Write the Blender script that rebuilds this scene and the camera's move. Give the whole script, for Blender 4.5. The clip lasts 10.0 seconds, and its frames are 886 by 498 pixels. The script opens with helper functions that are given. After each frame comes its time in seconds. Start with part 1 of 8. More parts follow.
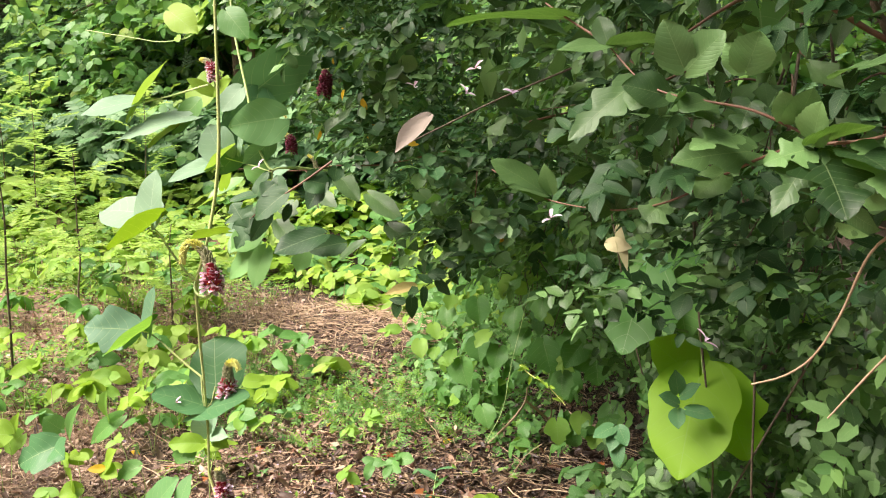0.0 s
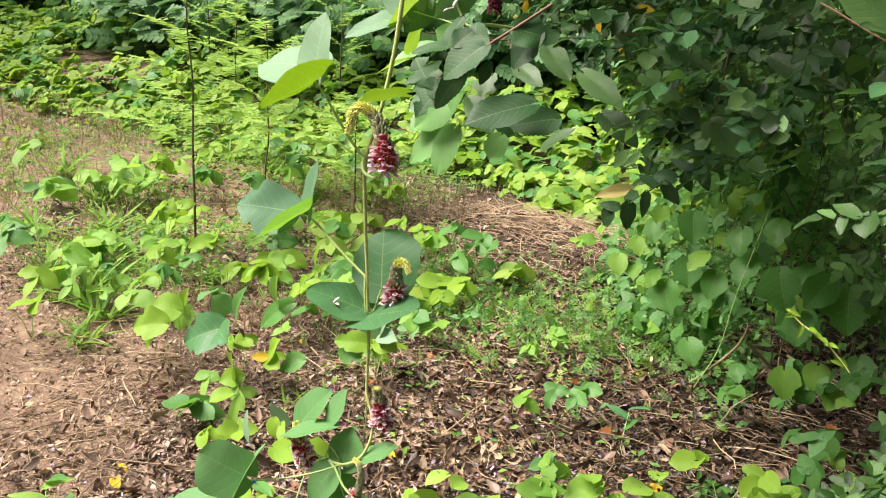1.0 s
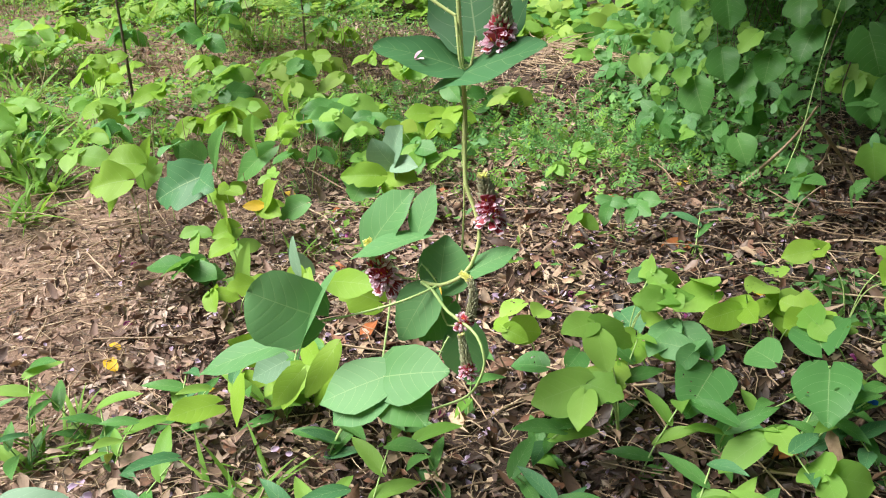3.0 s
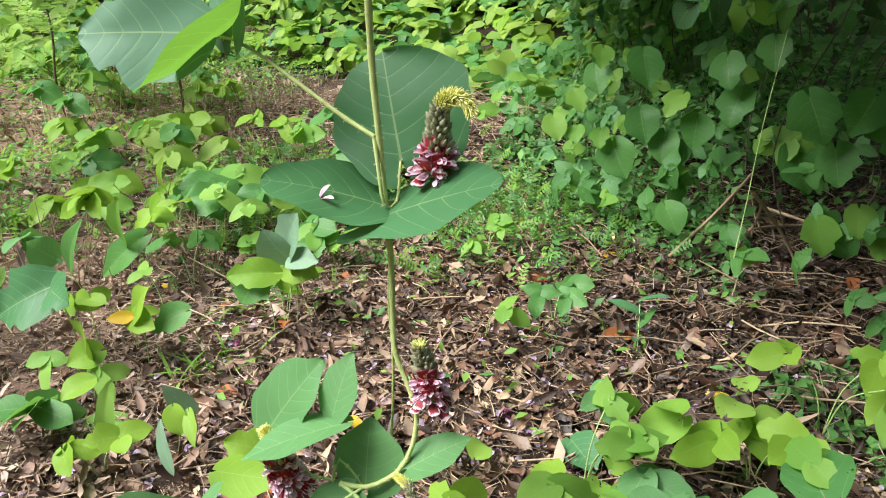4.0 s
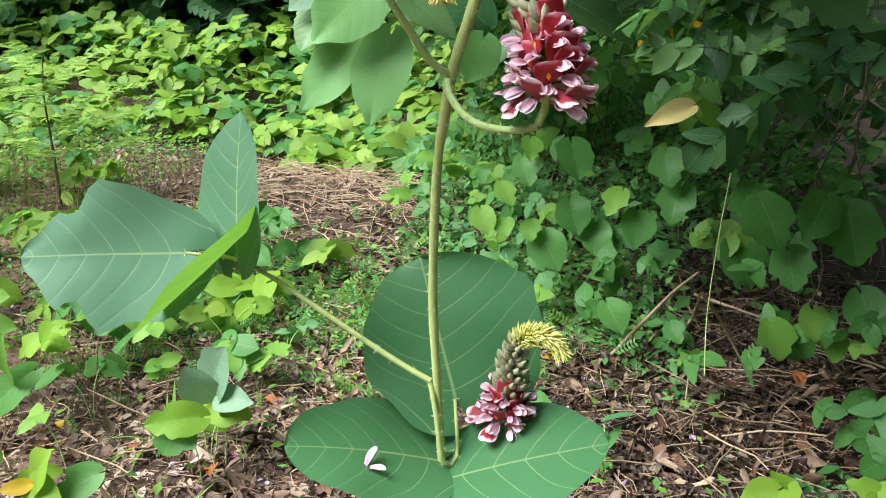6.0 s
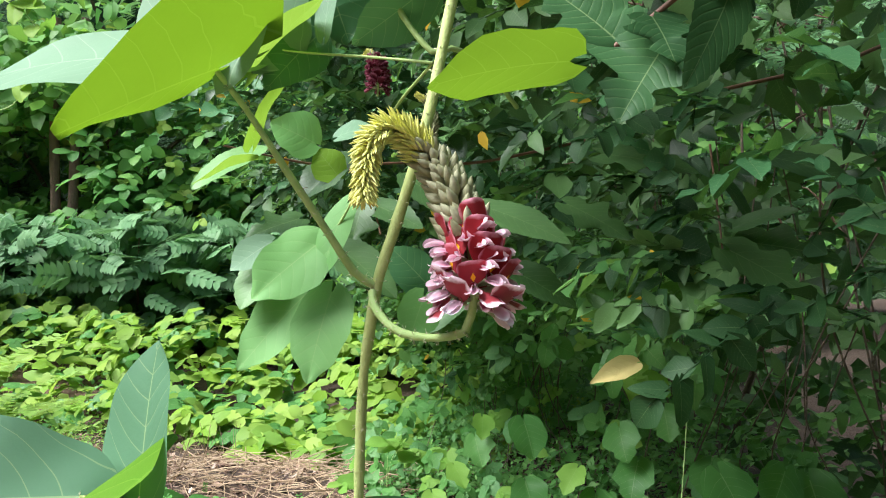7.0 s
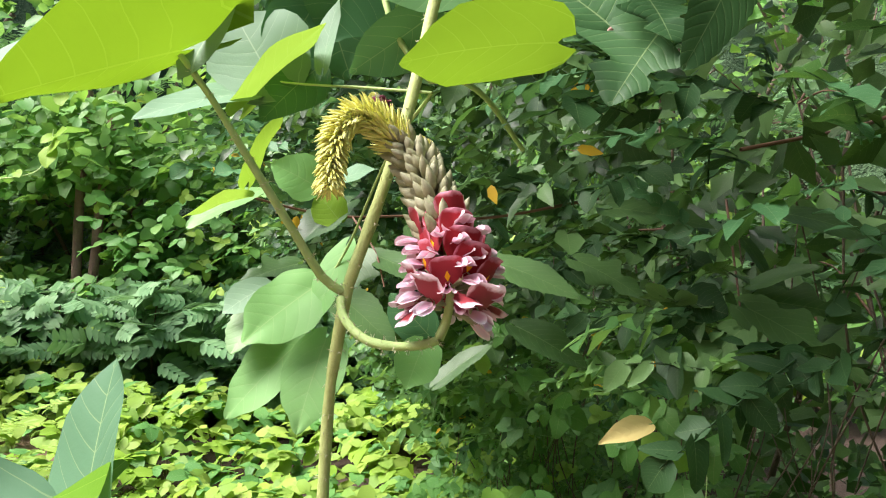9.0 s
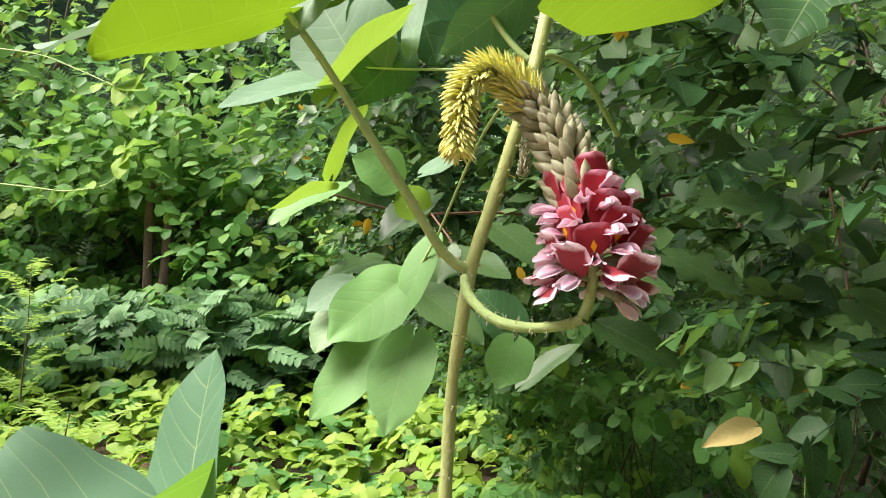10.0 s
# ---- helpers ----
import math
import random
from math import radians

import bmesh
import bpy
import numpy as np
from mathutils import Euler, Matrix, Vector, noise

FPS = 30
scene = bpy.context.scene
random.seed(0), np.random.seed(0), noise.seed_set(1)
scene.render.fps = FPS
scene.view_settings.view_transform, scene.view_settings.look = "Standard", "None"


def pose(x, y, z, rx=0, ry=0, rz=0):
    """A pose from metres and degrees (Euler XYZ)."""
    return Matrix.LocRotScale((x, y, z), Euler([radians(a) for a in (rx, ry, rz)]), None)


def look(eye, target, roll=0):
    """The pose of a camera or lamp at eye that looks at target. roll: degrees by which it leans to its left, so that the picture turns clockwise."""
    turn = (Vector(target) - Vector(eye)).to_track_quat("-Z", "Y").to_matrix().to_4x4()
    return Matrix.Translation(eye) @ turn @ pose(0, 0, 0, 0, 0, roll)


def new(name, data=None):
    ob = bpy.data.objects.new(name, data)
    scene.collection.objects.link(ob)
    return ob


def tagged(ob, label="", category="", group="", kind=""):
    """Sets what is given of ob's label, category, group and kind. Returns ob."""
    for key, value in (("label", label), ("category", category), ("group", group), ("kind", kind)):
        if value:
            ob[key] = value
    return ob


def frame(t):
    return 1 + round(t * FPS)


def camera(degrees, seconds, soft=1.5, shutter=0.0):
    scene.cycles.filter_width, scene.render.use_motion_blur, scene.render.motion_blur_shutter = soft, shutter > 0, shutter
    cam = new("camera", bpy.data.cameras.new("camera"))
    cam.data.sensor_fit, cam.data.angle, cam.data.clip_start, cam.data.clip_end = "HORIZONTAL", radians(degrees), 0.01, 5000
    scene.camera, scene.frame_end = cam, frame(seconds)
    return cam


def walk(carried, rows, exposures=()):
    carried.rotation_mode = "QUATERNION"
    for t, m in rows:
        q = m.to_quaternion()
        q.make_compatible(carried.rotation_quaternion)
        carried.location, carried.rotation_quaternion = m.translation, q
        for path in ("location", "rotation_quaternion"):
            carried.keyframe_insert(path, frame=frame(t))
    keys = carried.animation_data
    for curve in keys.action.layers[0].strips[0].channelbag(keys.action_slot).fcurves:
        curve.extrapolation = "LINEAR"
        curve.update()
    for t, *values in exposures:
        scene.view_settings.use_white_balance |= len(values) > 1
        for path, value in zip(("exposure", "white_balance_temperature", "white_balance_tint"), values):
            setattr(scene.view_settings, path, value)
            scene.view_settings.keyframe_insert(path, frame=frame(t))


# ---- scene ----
cam = camera(55.9, 10.0, soft=1.1)
PATH = [
    (0, (0.743, 0.262, 1.393), (0.235, 2.168, 1.064), 1.2),
    (0.5, (0.635, 0.454, 1.299), (-0.167, 2.252, 0.948), 1.2),
    (1, (0.551, 0.648, 1.278), (-0.334, 2.35, 0.711), 3.5),
    (1.5, (0.517, 0.68, 1.243), (-0.416, 2.335, 0.617), 4.4),
    (2, (0.462, 0.687, 1.151), (-0.437, 2.284, 0.35), 3.1),
    (2.2, (0.389, 0.703, 1.072), (-0.457, 2.295, 0.206), 1.6),
    (3.3, (0.08, 0.927, 0.95), (-0.528, 2.652, 0.141), -0.8),
    (3.5, (0.049, 1.001, 0.953), (-0.505, 2.748, 0.153), -0.7),
    (4, (-0.008, 1.151, 0.983), (-0.452, 2.947, 0.222), -0.4),
    (4.5, (-0.042, 1.207, 1.025), (-0.472, 3.0, 0.251), -0.7),
    (5, (-0.121, 1.247, 1.044), (-0.471, 3.047, 0.247), -0.3),
    (5.2, (-0.157, 1.267, 1.052), (-0.449, 3.096, 0.299), 0.0),
    (6.3, (-0.207, 1.373, 1.083), (-0.348, 3.291, 0.534), 0.4),
    (6.5, (-0.205, 1.392, 1.052), (-0.351, 3.353, 0.689), 0.1),
    (7, (-0.189, 1.361, 1.026), (-0.251, 3.36, 1.057), 0.2),
    (7.5, (-0.184, 1.336, 1.053), (-0.174, 3.327, 1.24), -0.9),
    (8, (-0.189, 1.353, 1.027), (-0.144, 3.34, 1.256), -1.5),
    (8.5, (-0.21, 1.395, 0.995), (-0.192, 3.381, 1.226), 0.5),
    (9, (-0.166, 1.41, 0.986), (-0.28, 3.394, 1.207), 1.5),
    (9.5, (-0.258, 1.399, 0.97), (-0.537, 3.364, 1.215), 2.8),
    (10, (-0.205, 1.453, 0.973), (-0.461, 3.423, 1.209), 1.2),
]
walk(cam, [(t, look(eye, target, roll)) for t, eye, target, roll in PATH], exposures=[(0.0, 1.4, 7000, 21), (0.5, 1.4, 7000, 21), (1.0, 1.15, 6900, 14), (2.0, 1.0, 6700, 11), (3.5, 0.94, 6150, 13), (5.2, 0.92, 6150, 8), (6.5, 1.04, 5850, 10), (8.0, 1.32, 6350, 16), (9.5, 1.43, 6500, 20), (10.0, 1.27, 6700, 20)])

# world, sun and exposure
world = bpy.data.worlds.new("overcast")
scene.world = world
world.use_nodes = True
wn = world.node_tree
sky = wn.nodes.new("ShaderNodeTexSky")
sky.sky_type, sky.sun_disc = "NISHITA", False
sky.sun_elevation, sky.sun_rotation = radians(53), radians(-114)
sky.air_density, sky.dust_density = 1.0, 3.0
wn.nodes["Background"].inputs["Strength"].default_value = 0.09
wn.links.new(sky.outputs[0], wn.nodes["Background"].inputs["Color"])
sun_data = bpy.data.lights.new("sun", "SUN")
sun_data.energy, sun_data.angle, sun_data.color = 5.0, radians(42), (1.0, 0.975, 0.92)
sun = new("sun", sun_data)
sun.matrix_world = look((-5.4, -2.4, 7.8), (0, 0, 0))


# ---- materials ----
def nodes_of(name):
    m = bpy.data.materials.new(name)
    m.use_nodes = True
    return m, m.node_tree, m.node_tree.nodes, m.node_tree.links


def math_node(nt, op, a, b=None, c=None):
    n = nt.nodes.new("ShaderNodeMath")
    n.operation = op
    for i, v in enumerate((a, b, c)):
        if v is None:
            continue
        if isinstance(v, (int, float)):
            n.inputs[i].default_value = v
        else:
            nt.links.new(v, n.inputs[i])
    return n.outputs[0]


def mix_col(nt, fac, a, b, mode="MIX"):
    n = nt.nodes.new("ShaderNodeMix")
    n.data_type, n.blend_type = "RGBA", mode
    for sock, v in ((n.inputs[0], fac), (n.inputs[6], a), (n.inputs[7], b)):
        if isinstance(v, (int, float)):
            sock.default_value = v
        elif isinstance(v, tuple):
            sock.default_value = (*v, 1) if len(v) == 3 else v
        else:
            nt.links.new(v, sock)
    return n.outputs[2]


def noise_of(nt, scale, detail=4, coords=None, rough=0.6):
    n = nt.nodes.new("ShaderNodeTexNoise")
    n.inputs["Scale"].default_value, n.inputs["Detail"].default_value, n.inputs["Roughness"].default_value = scale, detail, rough
    if coords is None:
        coords = nt.nodes.new("ShaderNodeNewGeometry").outputs["Position"]
    nt.links.new(coords, n.inputs["Vector"])
    return n.outputs["Fac"]


def ramp(nt, fac, stops):
    n = nt.nodes.new("ShaderNodeValToRGB")
    while len(n.color_ramp.elements) < len(stops):
        n.color_ramp.elements.new(0.5)
    for el, (p, c) in zip(n.color_ramp.elements, stops):
        el.position, el.color = p, (*c, 1)
    nt.links.new(fac, n.inputs[0])
    return n.outputs[0]


def bumped(nt, bsdf, height, strength, distance):
    n = nt.nodes.new("ShaderNodeBump")
    n.inputs["Strength"].default_value, n.inputs["Distance"].default_value = strength, distance
    nt.links.new(height, n.inputs["Height"])
    nt.links.new(n.outputs[0], bsdf.inputs["Normal"])


def random_of(nt):
    """One number for each leaf: by its object and by its island."""
    a = nt.nodes.new("ShaderNodeObjectInfo").outputs["Random"]
    b = nt.nodes.new("ShaderNodeNewGeometry").outputs["Random Per Island"]
    return math_node(nt, "FRACT", math_node(nt, "ADD", a, b))


def leaf_material(name, dark, light, glow, through_part=0.35, rough=0.42, veins=0.42, side_veins=6.0, blotch=0.25, vein_colour=(0.42, 0.55, 0.24), gloss=0.2, bites=0.0, skew=1.0):
    m, nt, ns, ln = nodes_of(name)
    rnd = math_node(nt, "POWER", random_of(nt), skew)
    base = mix_col(nt, rnd, dark, light)
    spots = noise_of(nt, 55.0, 3)
    base = mix_col(nt, math_node(nt, "MULTIPLY", math_node(nt, "SUBTRACT", spots, 0.35), blotch * 2), base, light)
    fine = noise_of(nt, 420.0, 2)
    base = mix_col(nt, math_node(nt, "MULTIPLY", fine, 0.25), base, dark)
    glow_col = mix_col(nt, rnd, glow, light)
    uv = ns.new("ShaderNodeSeparateXYZ")
    ln.new(ns.new("ShaderNodeUVMap").outputs[0], uv.inputs[0])
    across = math_node(nt, "ABSOLUTE", math_node(nt, "SUBTRACT", uv.outputs[0], 0.5))
    along = uv.outputs[1]
    rib = math_node(nt, "LESS_THAN", across, math_node(nt, "MULTIPLY_ADD", along, -0.006, 0.0095))
    wave = math_node(nt, "FRACT", math_node(nt, "MULTIPLY", math_node(nt, "SUBTRACT", along, math_node(nt, "MULTIPLY", across, math_node(nt, "MULTIPLY_ADD", across, 0.9, 0.4))), side_veins))
    wave = math_node(nt, "ABSOLUTE", math_node(nt, "SUBTRACT", wave, 0.5))
    side = math_node(nt, "LESS_THAN", wave, math_node(nt, "MULTIPLY_ADD", across, -0.022, 0.024))
    ribs = math_node(nt, "MAXIMUM", rib, math_node(nt, "MULTIPLY", side, 0.75))
    base = mix_col(nt, math_node(nt, "MULTIPLY", ribs, veins), base, vein_colour)
    p = ns["Principled BSDF"]
    ln.new(base, p.inputs["Base Color"])
    p.inputs["Roughness"].default_value = rough
    p.inputs["Specular IOR Level"].default_value = gloss
    soft = math_node(nt, "SMOOTH_MIN", wave, 0.2, 0.1)
    bumped(nt, p, math_node(nt, "ADD", math_node(nt, "MULTIPLY", soft, 2.0), math_node(nt, "MULTIPLY", fine, 0.4)), 0.22, 0.0016)
    tr = ns.new("ShaderNodeBsdfTranslucent")
    ln.new(glow_col, tr.inputs["Color"])
    mixer = ns.new("ShaderNodeMixShader")
    mixer.inputs[0].default_value = through_part
    ln.new(p.outputs[0], mixer.inputs[1])
    ln.new(tr.outputs[0], mixer.inputs[2])
    out = mixer.outputs[0]
    if bites:
        # small holes eaten by insects, in loose patches
        cells = ns.new("ShaderNodeTexVoronoi")
        cells.inputs["Scale"].default_value = 95.0
        ln.new(ns.new("ShaderNodeNewGeometry").outputs["Position"], cells.inputs["Vector"])
        size = math_node(nt, "MULTIPLY", math_node(nt, "SUBTRACT", noise_of(nt, 22.0, 3), 0.5), bites)
        hole = ns.new("ShaderNodeMixShader")
        ln.new(math_node(nt, "LESS_THAN", cells.outputs["Distance"], size), hole.inputs[0])
        ln.new(out, hole.inputs[1])
        ln.new(ns.new("ShaderNodeBsdfTransparent").outputs[0], hole.inputs[2])
        out = hole.outputs[0]
    ln.new(out, ns["Material Output"].inputs["Surface"])
    return m


def plain_material(name, dark, light, rough=0.7, scale=60.0, bump=0.4, depth=0.002, spread=True):
    m, nt, ns, ln = nodes_of(name)
    fac = noise_of(nt, scale, 5)
    if spread:
        fac = math_node(nt, "MULTIPLY_ADD", random_of(nt), 0.6, math_node(nt, "MULTIPLY_ADD", fac, 0.9, -0.25))
    col = mix_col(nt, fac, dark, light)
    nt.nodes[col.node.name].clamp_factor = True
    p = ns["Principled BSDF"]
    ln.new(col, p.inputs["Base Color"])
    p.inputs["Roughness"].default_value = rough
    bumped(nt, p, noise_of(nt, scale * 4, 3), bump, depth)
    return m


def petal_material(name, heart, margin, spot=None, through_part=0.2, rim=(0.7, 0.9)):
    """Colour by the petal's own length and breadth: a red heart, a paler margin, a yellow eye at the foot."""
    m, nt, ns, ln = nodes_of(name)
    uv = ns.new("ShaderNodeSeparateXYZ")
    ln.new(ns.new("ShaderNodeUVMap").outputs[0], uv.inputs[0])
    across = math_node(nt, "ABSOLUTE", math_node(nt, "SUBTRACT", uv.outputs[0], 0.5))
    edge = math_node(nt, "MAXIMUM", math_node(nt, "MULTIPLY", across, 2.0), uv.outputs[1])
    edge = math_node(nt, "MULTIPLY_ADD", noise_of(nt, 260.0, 2), 0.2, math_node(nt, "SUBTRACT", edge, 0.1))
    fac = ramp(nt, edge, [(rim[0], (0, 0, 0)), (rim[1], (1, 1, 1))])
    col = mix_col(nt, fac, heart, margin)
    col = mix_col(nt, math_node(nt, "MULTIPLY", random_of(nt), 0.1), col, margin)
    if spot:
        near = math_node(nt, "ADD", math_node(nt, "MULTIPLY", across, 2.4), math_node(nt, "ABSOLUTE", math_node(nt, "SUBTRACT", uv.outputs[1], 0.3)))
        col = mix_col(nt, math_node(nt, "LESS_THAN", near, 0.2), col, spot)
    p = ns["Principled BSDF"]
    ln.new(col, p.inputs["Base Color"])
    p.inputs["Roughness"].default_value = 0.6
    p.inputs["Specular IOR Level"].default_value = 0.2
    tr = ns.new("ShaderNodeBsdfTranslucent")
    ln.new(col, tr.inputs["Color"])
    mixer = ns.new("ShaderNodeMixShader")
    mixer.inputs[0].default_value = through_part
    ln.new(p.outputs[0], mixer.inputs[1])
    ln.new(tr.outputs[0], mixer.inputs[2])
    ln.new(mixer.outputs[0], ns["Material Output"].inputs["Surface"])
    return m


def litter_material(name, stops, rough):
    """Dead leaves, each of a colour of its own, spotted with rot."""
    m, nt, ns, ln = nodes_of(name)
    rnd = random_of(nt)
    col = ramp(nt, rnd, stops)
    col = mix_col(nt, math_node(nt, "MULTIPLY", noise_of(nt, 90.0, 4), 0.6), col, (0.06, 0.036, 0.024), "MIX")
    p = ns["Principled BSDF"]
    ln.new(col, p.inputs["Base Color"])
    p.inputs["Roughness"].default_value = rough
    bumped(nt, p, noise_of(nt, 220.0, 4), 0.5, 0.002)
    return m


M_DEEP = leaf_material("leaf_deep_green", (0.055, 0.165, 0.062), (0.085, 0.22, 0.088), (0.16, 0.36, 0.05), 0.25, 0.45)
M_LEAF = leaf_material("leaf_green", (0.06, 0.185, 0.045), (0.13, 0.31, 0.075), (0.23, 0.48, 0.05), 0.35)
M_BRIGHT = leaf_material("leaf_bright_green", (0.14, 0.32, 0.05), (0.27, 0.46, 0.085), (0.38, 0.6, 0.07), 0.42, 0.5, 0.3)
M_LIME = leaf_material("leaf_lime", (0.18, 0.34, 0.03), (0.27, 0.44, 0.05), (0.24, 0.41, 0.025), 0.38, 0.5, 0.35)
# grey-blue tint stands in for sky reflected on the blades
M_SKY_SHEEN = leaf_material("leaf_sky_sheen", (0.09, 0.2, 0.105), (0.14, 0.27, 0.165), (0.18, 0.38, 0.08), 0.25, 0.5, 0.5)
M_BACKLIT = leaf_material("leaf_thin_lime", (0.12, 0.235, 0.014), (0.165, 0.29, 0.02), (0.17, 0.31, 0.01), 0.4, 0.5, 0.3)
M_SOFT = leaf_material("leaf_soft_green", (0.098, 0.245, 0.082), (0.16, 0.335, 0.128), (0.2, 0.42, 0.06), 0.3, 0.5)
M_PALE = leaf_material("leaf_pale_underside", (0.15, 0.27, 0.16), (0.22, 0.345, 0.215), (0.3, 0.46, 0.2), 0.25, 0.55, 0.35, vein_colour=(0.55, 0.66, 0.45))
M_FRESH = leaf_material("leaf_fresh_green", (0.15, 0.36, 0.1), (0.23, 0.46, 0.16), (0.3, 0.56, 0.1), 0.34, 0.5, 0.4)
M_SAPLING = leaf_material("leaf_sapling", (0.24, 0.42, 0.08), (0.36, 0.54, 0.14), (0.46, 0.66, 0.12), 0.42, 0.5, 0.3)
# brighter lime copy, sunlight through the low leaves put into the colour
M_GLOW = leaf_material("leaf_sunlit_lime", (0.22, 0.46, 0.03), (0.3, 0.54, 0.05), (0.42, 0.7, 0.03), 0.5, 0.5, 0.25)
# near-black to bright leaf tones stand in for dark gaps and lit leaves
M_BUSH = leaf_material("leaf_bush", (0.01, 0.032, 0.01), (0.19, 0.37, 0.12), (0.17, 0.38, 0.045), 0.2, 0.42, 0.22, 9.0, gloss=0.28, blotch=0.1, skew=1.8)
# toothed leaves, base colour darkened to stand in for the bush's deep shade
M_SHADED = leaf_material("leaf_toothed_shaded", (0.015, 0.05, 0.016), (0.04, 0.108, 0.034), (0.09, 0.22, 0.03), 0.18, 0.5, 0.25, 9.0, gloss=0.2)
M_CREEP = leaf_material("leaf_creeper", (0.045, 0.145, 0.042), (0.23, 0.45, 0.12), (0.25, 0.5, 0.07), 0.32, 0.45, 0.15, skew=1.6)
M_FIELD = leaf_material("leaf_field", (0.14, 0.28, 0.045), (0.34, 0.48, 0.085), (0.4, 0.6, 0.07), 0.42, 0.5, 0.15)
M_HEDGE = leaf_material("leaf_hedge", (0.06, 0.2, 0.045), (0.22, 0.42, 0.1), (0.28, 0.52, 0.06), 0.38, 0.45, 0.1)
M_BLUE = leaf_material("leaf_bluish", (0.09, 0.21, 0.085), (0.19, 0.34, 0.155), (0.16, 0.34, 0.09), 0.3, 0.5, 0.1)
M_GRASS = leaf_material("grass_blade", (0.12, 0.28, 0.04), (0.25, 0.42, 0.07), (0.34, 0.55, 0.06), 0.4, 0.5, 0.2)
M_YELLOW = leaf_material("leaf_yellow", (0.6, 0.38, 0.02), (0.75, 0.5, 0.05), (0.7, 0.45, 0.03), 0.3, 0.5, 0.2, vein_colour=(0.5, 0.3, 0.05))
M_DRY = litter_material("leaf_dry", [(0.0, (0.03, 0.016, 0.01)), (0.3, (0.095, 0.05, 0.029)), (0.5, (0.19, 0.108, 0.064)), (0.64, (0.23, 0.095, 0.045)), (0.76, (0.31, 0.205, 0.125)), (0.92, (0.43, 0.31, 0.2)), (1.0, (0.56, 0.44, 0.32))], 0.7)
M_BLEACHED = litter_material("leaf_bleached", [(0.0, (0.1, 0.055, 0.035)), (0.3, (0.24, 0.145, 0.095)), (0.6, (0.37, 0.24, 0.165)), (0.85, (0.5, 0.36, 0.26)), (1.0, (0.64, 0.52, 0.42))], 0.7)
# rotten litter, darkened further to stand in for shade under the bush
M_ROT_SHADE = litter_material("leaf_rotten_shaded", [(0.0, (0.014, 0.008, 0.006)), (0.4, (0.035, 0.02, 0.013)), (0.7, (0.075, 0.042, 0.026)), (0.85, (0.13, 0.06, 0.032)), (1.0, (0.26, 0.18, 0.12))], 0.5)
M_ORANGE = leaf_material("leaf_orange", (0.3, 0.08, 0.03), (0.42, 0.16, 0.05), (0.4, 0.12, 0.03), 0.15, 0.6, 0.2, vein_colour=(0.3, 0.1, 0.05))
M_TAN = leaf_material("leaf_tan", (0.7, 0.56, 0.17), (0.8, 0.67, 0.3), (0.72, 0.58, 0.18), 0.25, 0.6, 0.2, vein_colour=(0.45, 0.3, 0.12))
M_STRAW = plain_material("straw", (0.17, 0.1, 0.052), (0.62, 0.47, 0.3), 0.75, 90)
M_STEM = plain_material("vine_stem", (0.36, 0.44, 0.12), (0.55, 0.64, 0.25), 0.65, 140, 0.6, 0.001, False)
M_STALK = plain_material("green_stalk", (0.3, 0.46, 0.12), (0.5, 0.66, 0.25), 0.6, 140, 0.6, 0.001, False)
M_FUZZ = plain_material("fuzz", (0.5, 0.5, 0.3), (0.75, 0.72, 0.5), 0.7, 300)
M_TWIG = plain_material("reddish_twig", (0.13, 0.06, 0.038), (0.24, 0.13, 0.075), 0.6, 120, 0.5, 0.001, False)
M_BARK = plain_material("bark", (0.07, 0.05, 0.035), (0.2, 0.15, 0.1), 0.85, 25, 0.8, 0.01, False)
M_BANNER = petal_material("banner_petal", (0.31, 0.017, 0.023), (0.72, 0.3, 0.38), (0.95, 0.5, 0.01), rim=(0.82, 0.98))
M_RIM = petal_material("white_rimmed_petal", (0.29, 0.016, 0.024), (0.86, 0.66, 0.73), rim=(0.73, 0.86))
M_WING = petal_material("wing_petal", (0.62, 0.26, 0.38), (0.84, 0.6, 0.68), rim=(0.3, 0.8))
M_FLUSH = petal_material("flushed_wing", (0.36, 0.05, 0.12), (0.8, 0.52, 0.62))
M_KEEL = petal_material("keel_petal", (0.78, 0.5, 0.6), (0.88, 0.8, 0.84))
M_MAROON = petal_material("dull_petal", (0.12, 0.012, 0.025), (0.26, 0.08, 0.12))
M_BITTEN = leaf_material("leaf_bitten", (0.22, 0.44, 0.06), (0.36, 0.57, 0.1), (0.4, 0.64, 0.08), 0.42, 0.5, 0.3, bites=2.2)
M_BITTEN_DEEP = leaf_material("leaf_bitten_deep", (0.06, 0.19, 0.05), (0.13, 0.31, 0.09), (0.22, 0.46, 0.06), 0.35, bites=2.2)
M_WITHER = leaf_material("leaf_withered", (0.36, 0.34, 0.17), (0.56, 0.52, 0.3), (0.5, 0.45, 0.2), 0.25, 0.6, 0.2)
M_GREY = leaf_material("leaf_dry_grey", (0.26, 0.22, 0.18), (0.4, 0.35, 0.29), (0.28, 0.22, 0.15), 0.12, 0.75, 0.3, vein_colour=(0.45, 0.36, 0.26))
M_PURPLE = petal_material("old_petal", (0.25, 0.03, 0.16), (0.5, 0.16, 0.38))
M_BUD = plain_material("bud_grey", (0.2, 0.2, 0.09), (0.48, 0.48, 0.31), 0.7, 300, 0.5, 0.0006)
M_TIP = plain_material("bud_yellow", (0.64, 0.64, 0.1), (0.88, 0.88, 0.36), 0.6, 300, 0.5, 0.0006)
M_LILAC = petal_material("fallen_petal", (0.42, 0.3, 0.42), (0.62, 0.54, 0.62))
M_WHITE = petal_material("pale_petal", (0.66, 0.5, 0.62), (0.82, 0.74, 0.8))
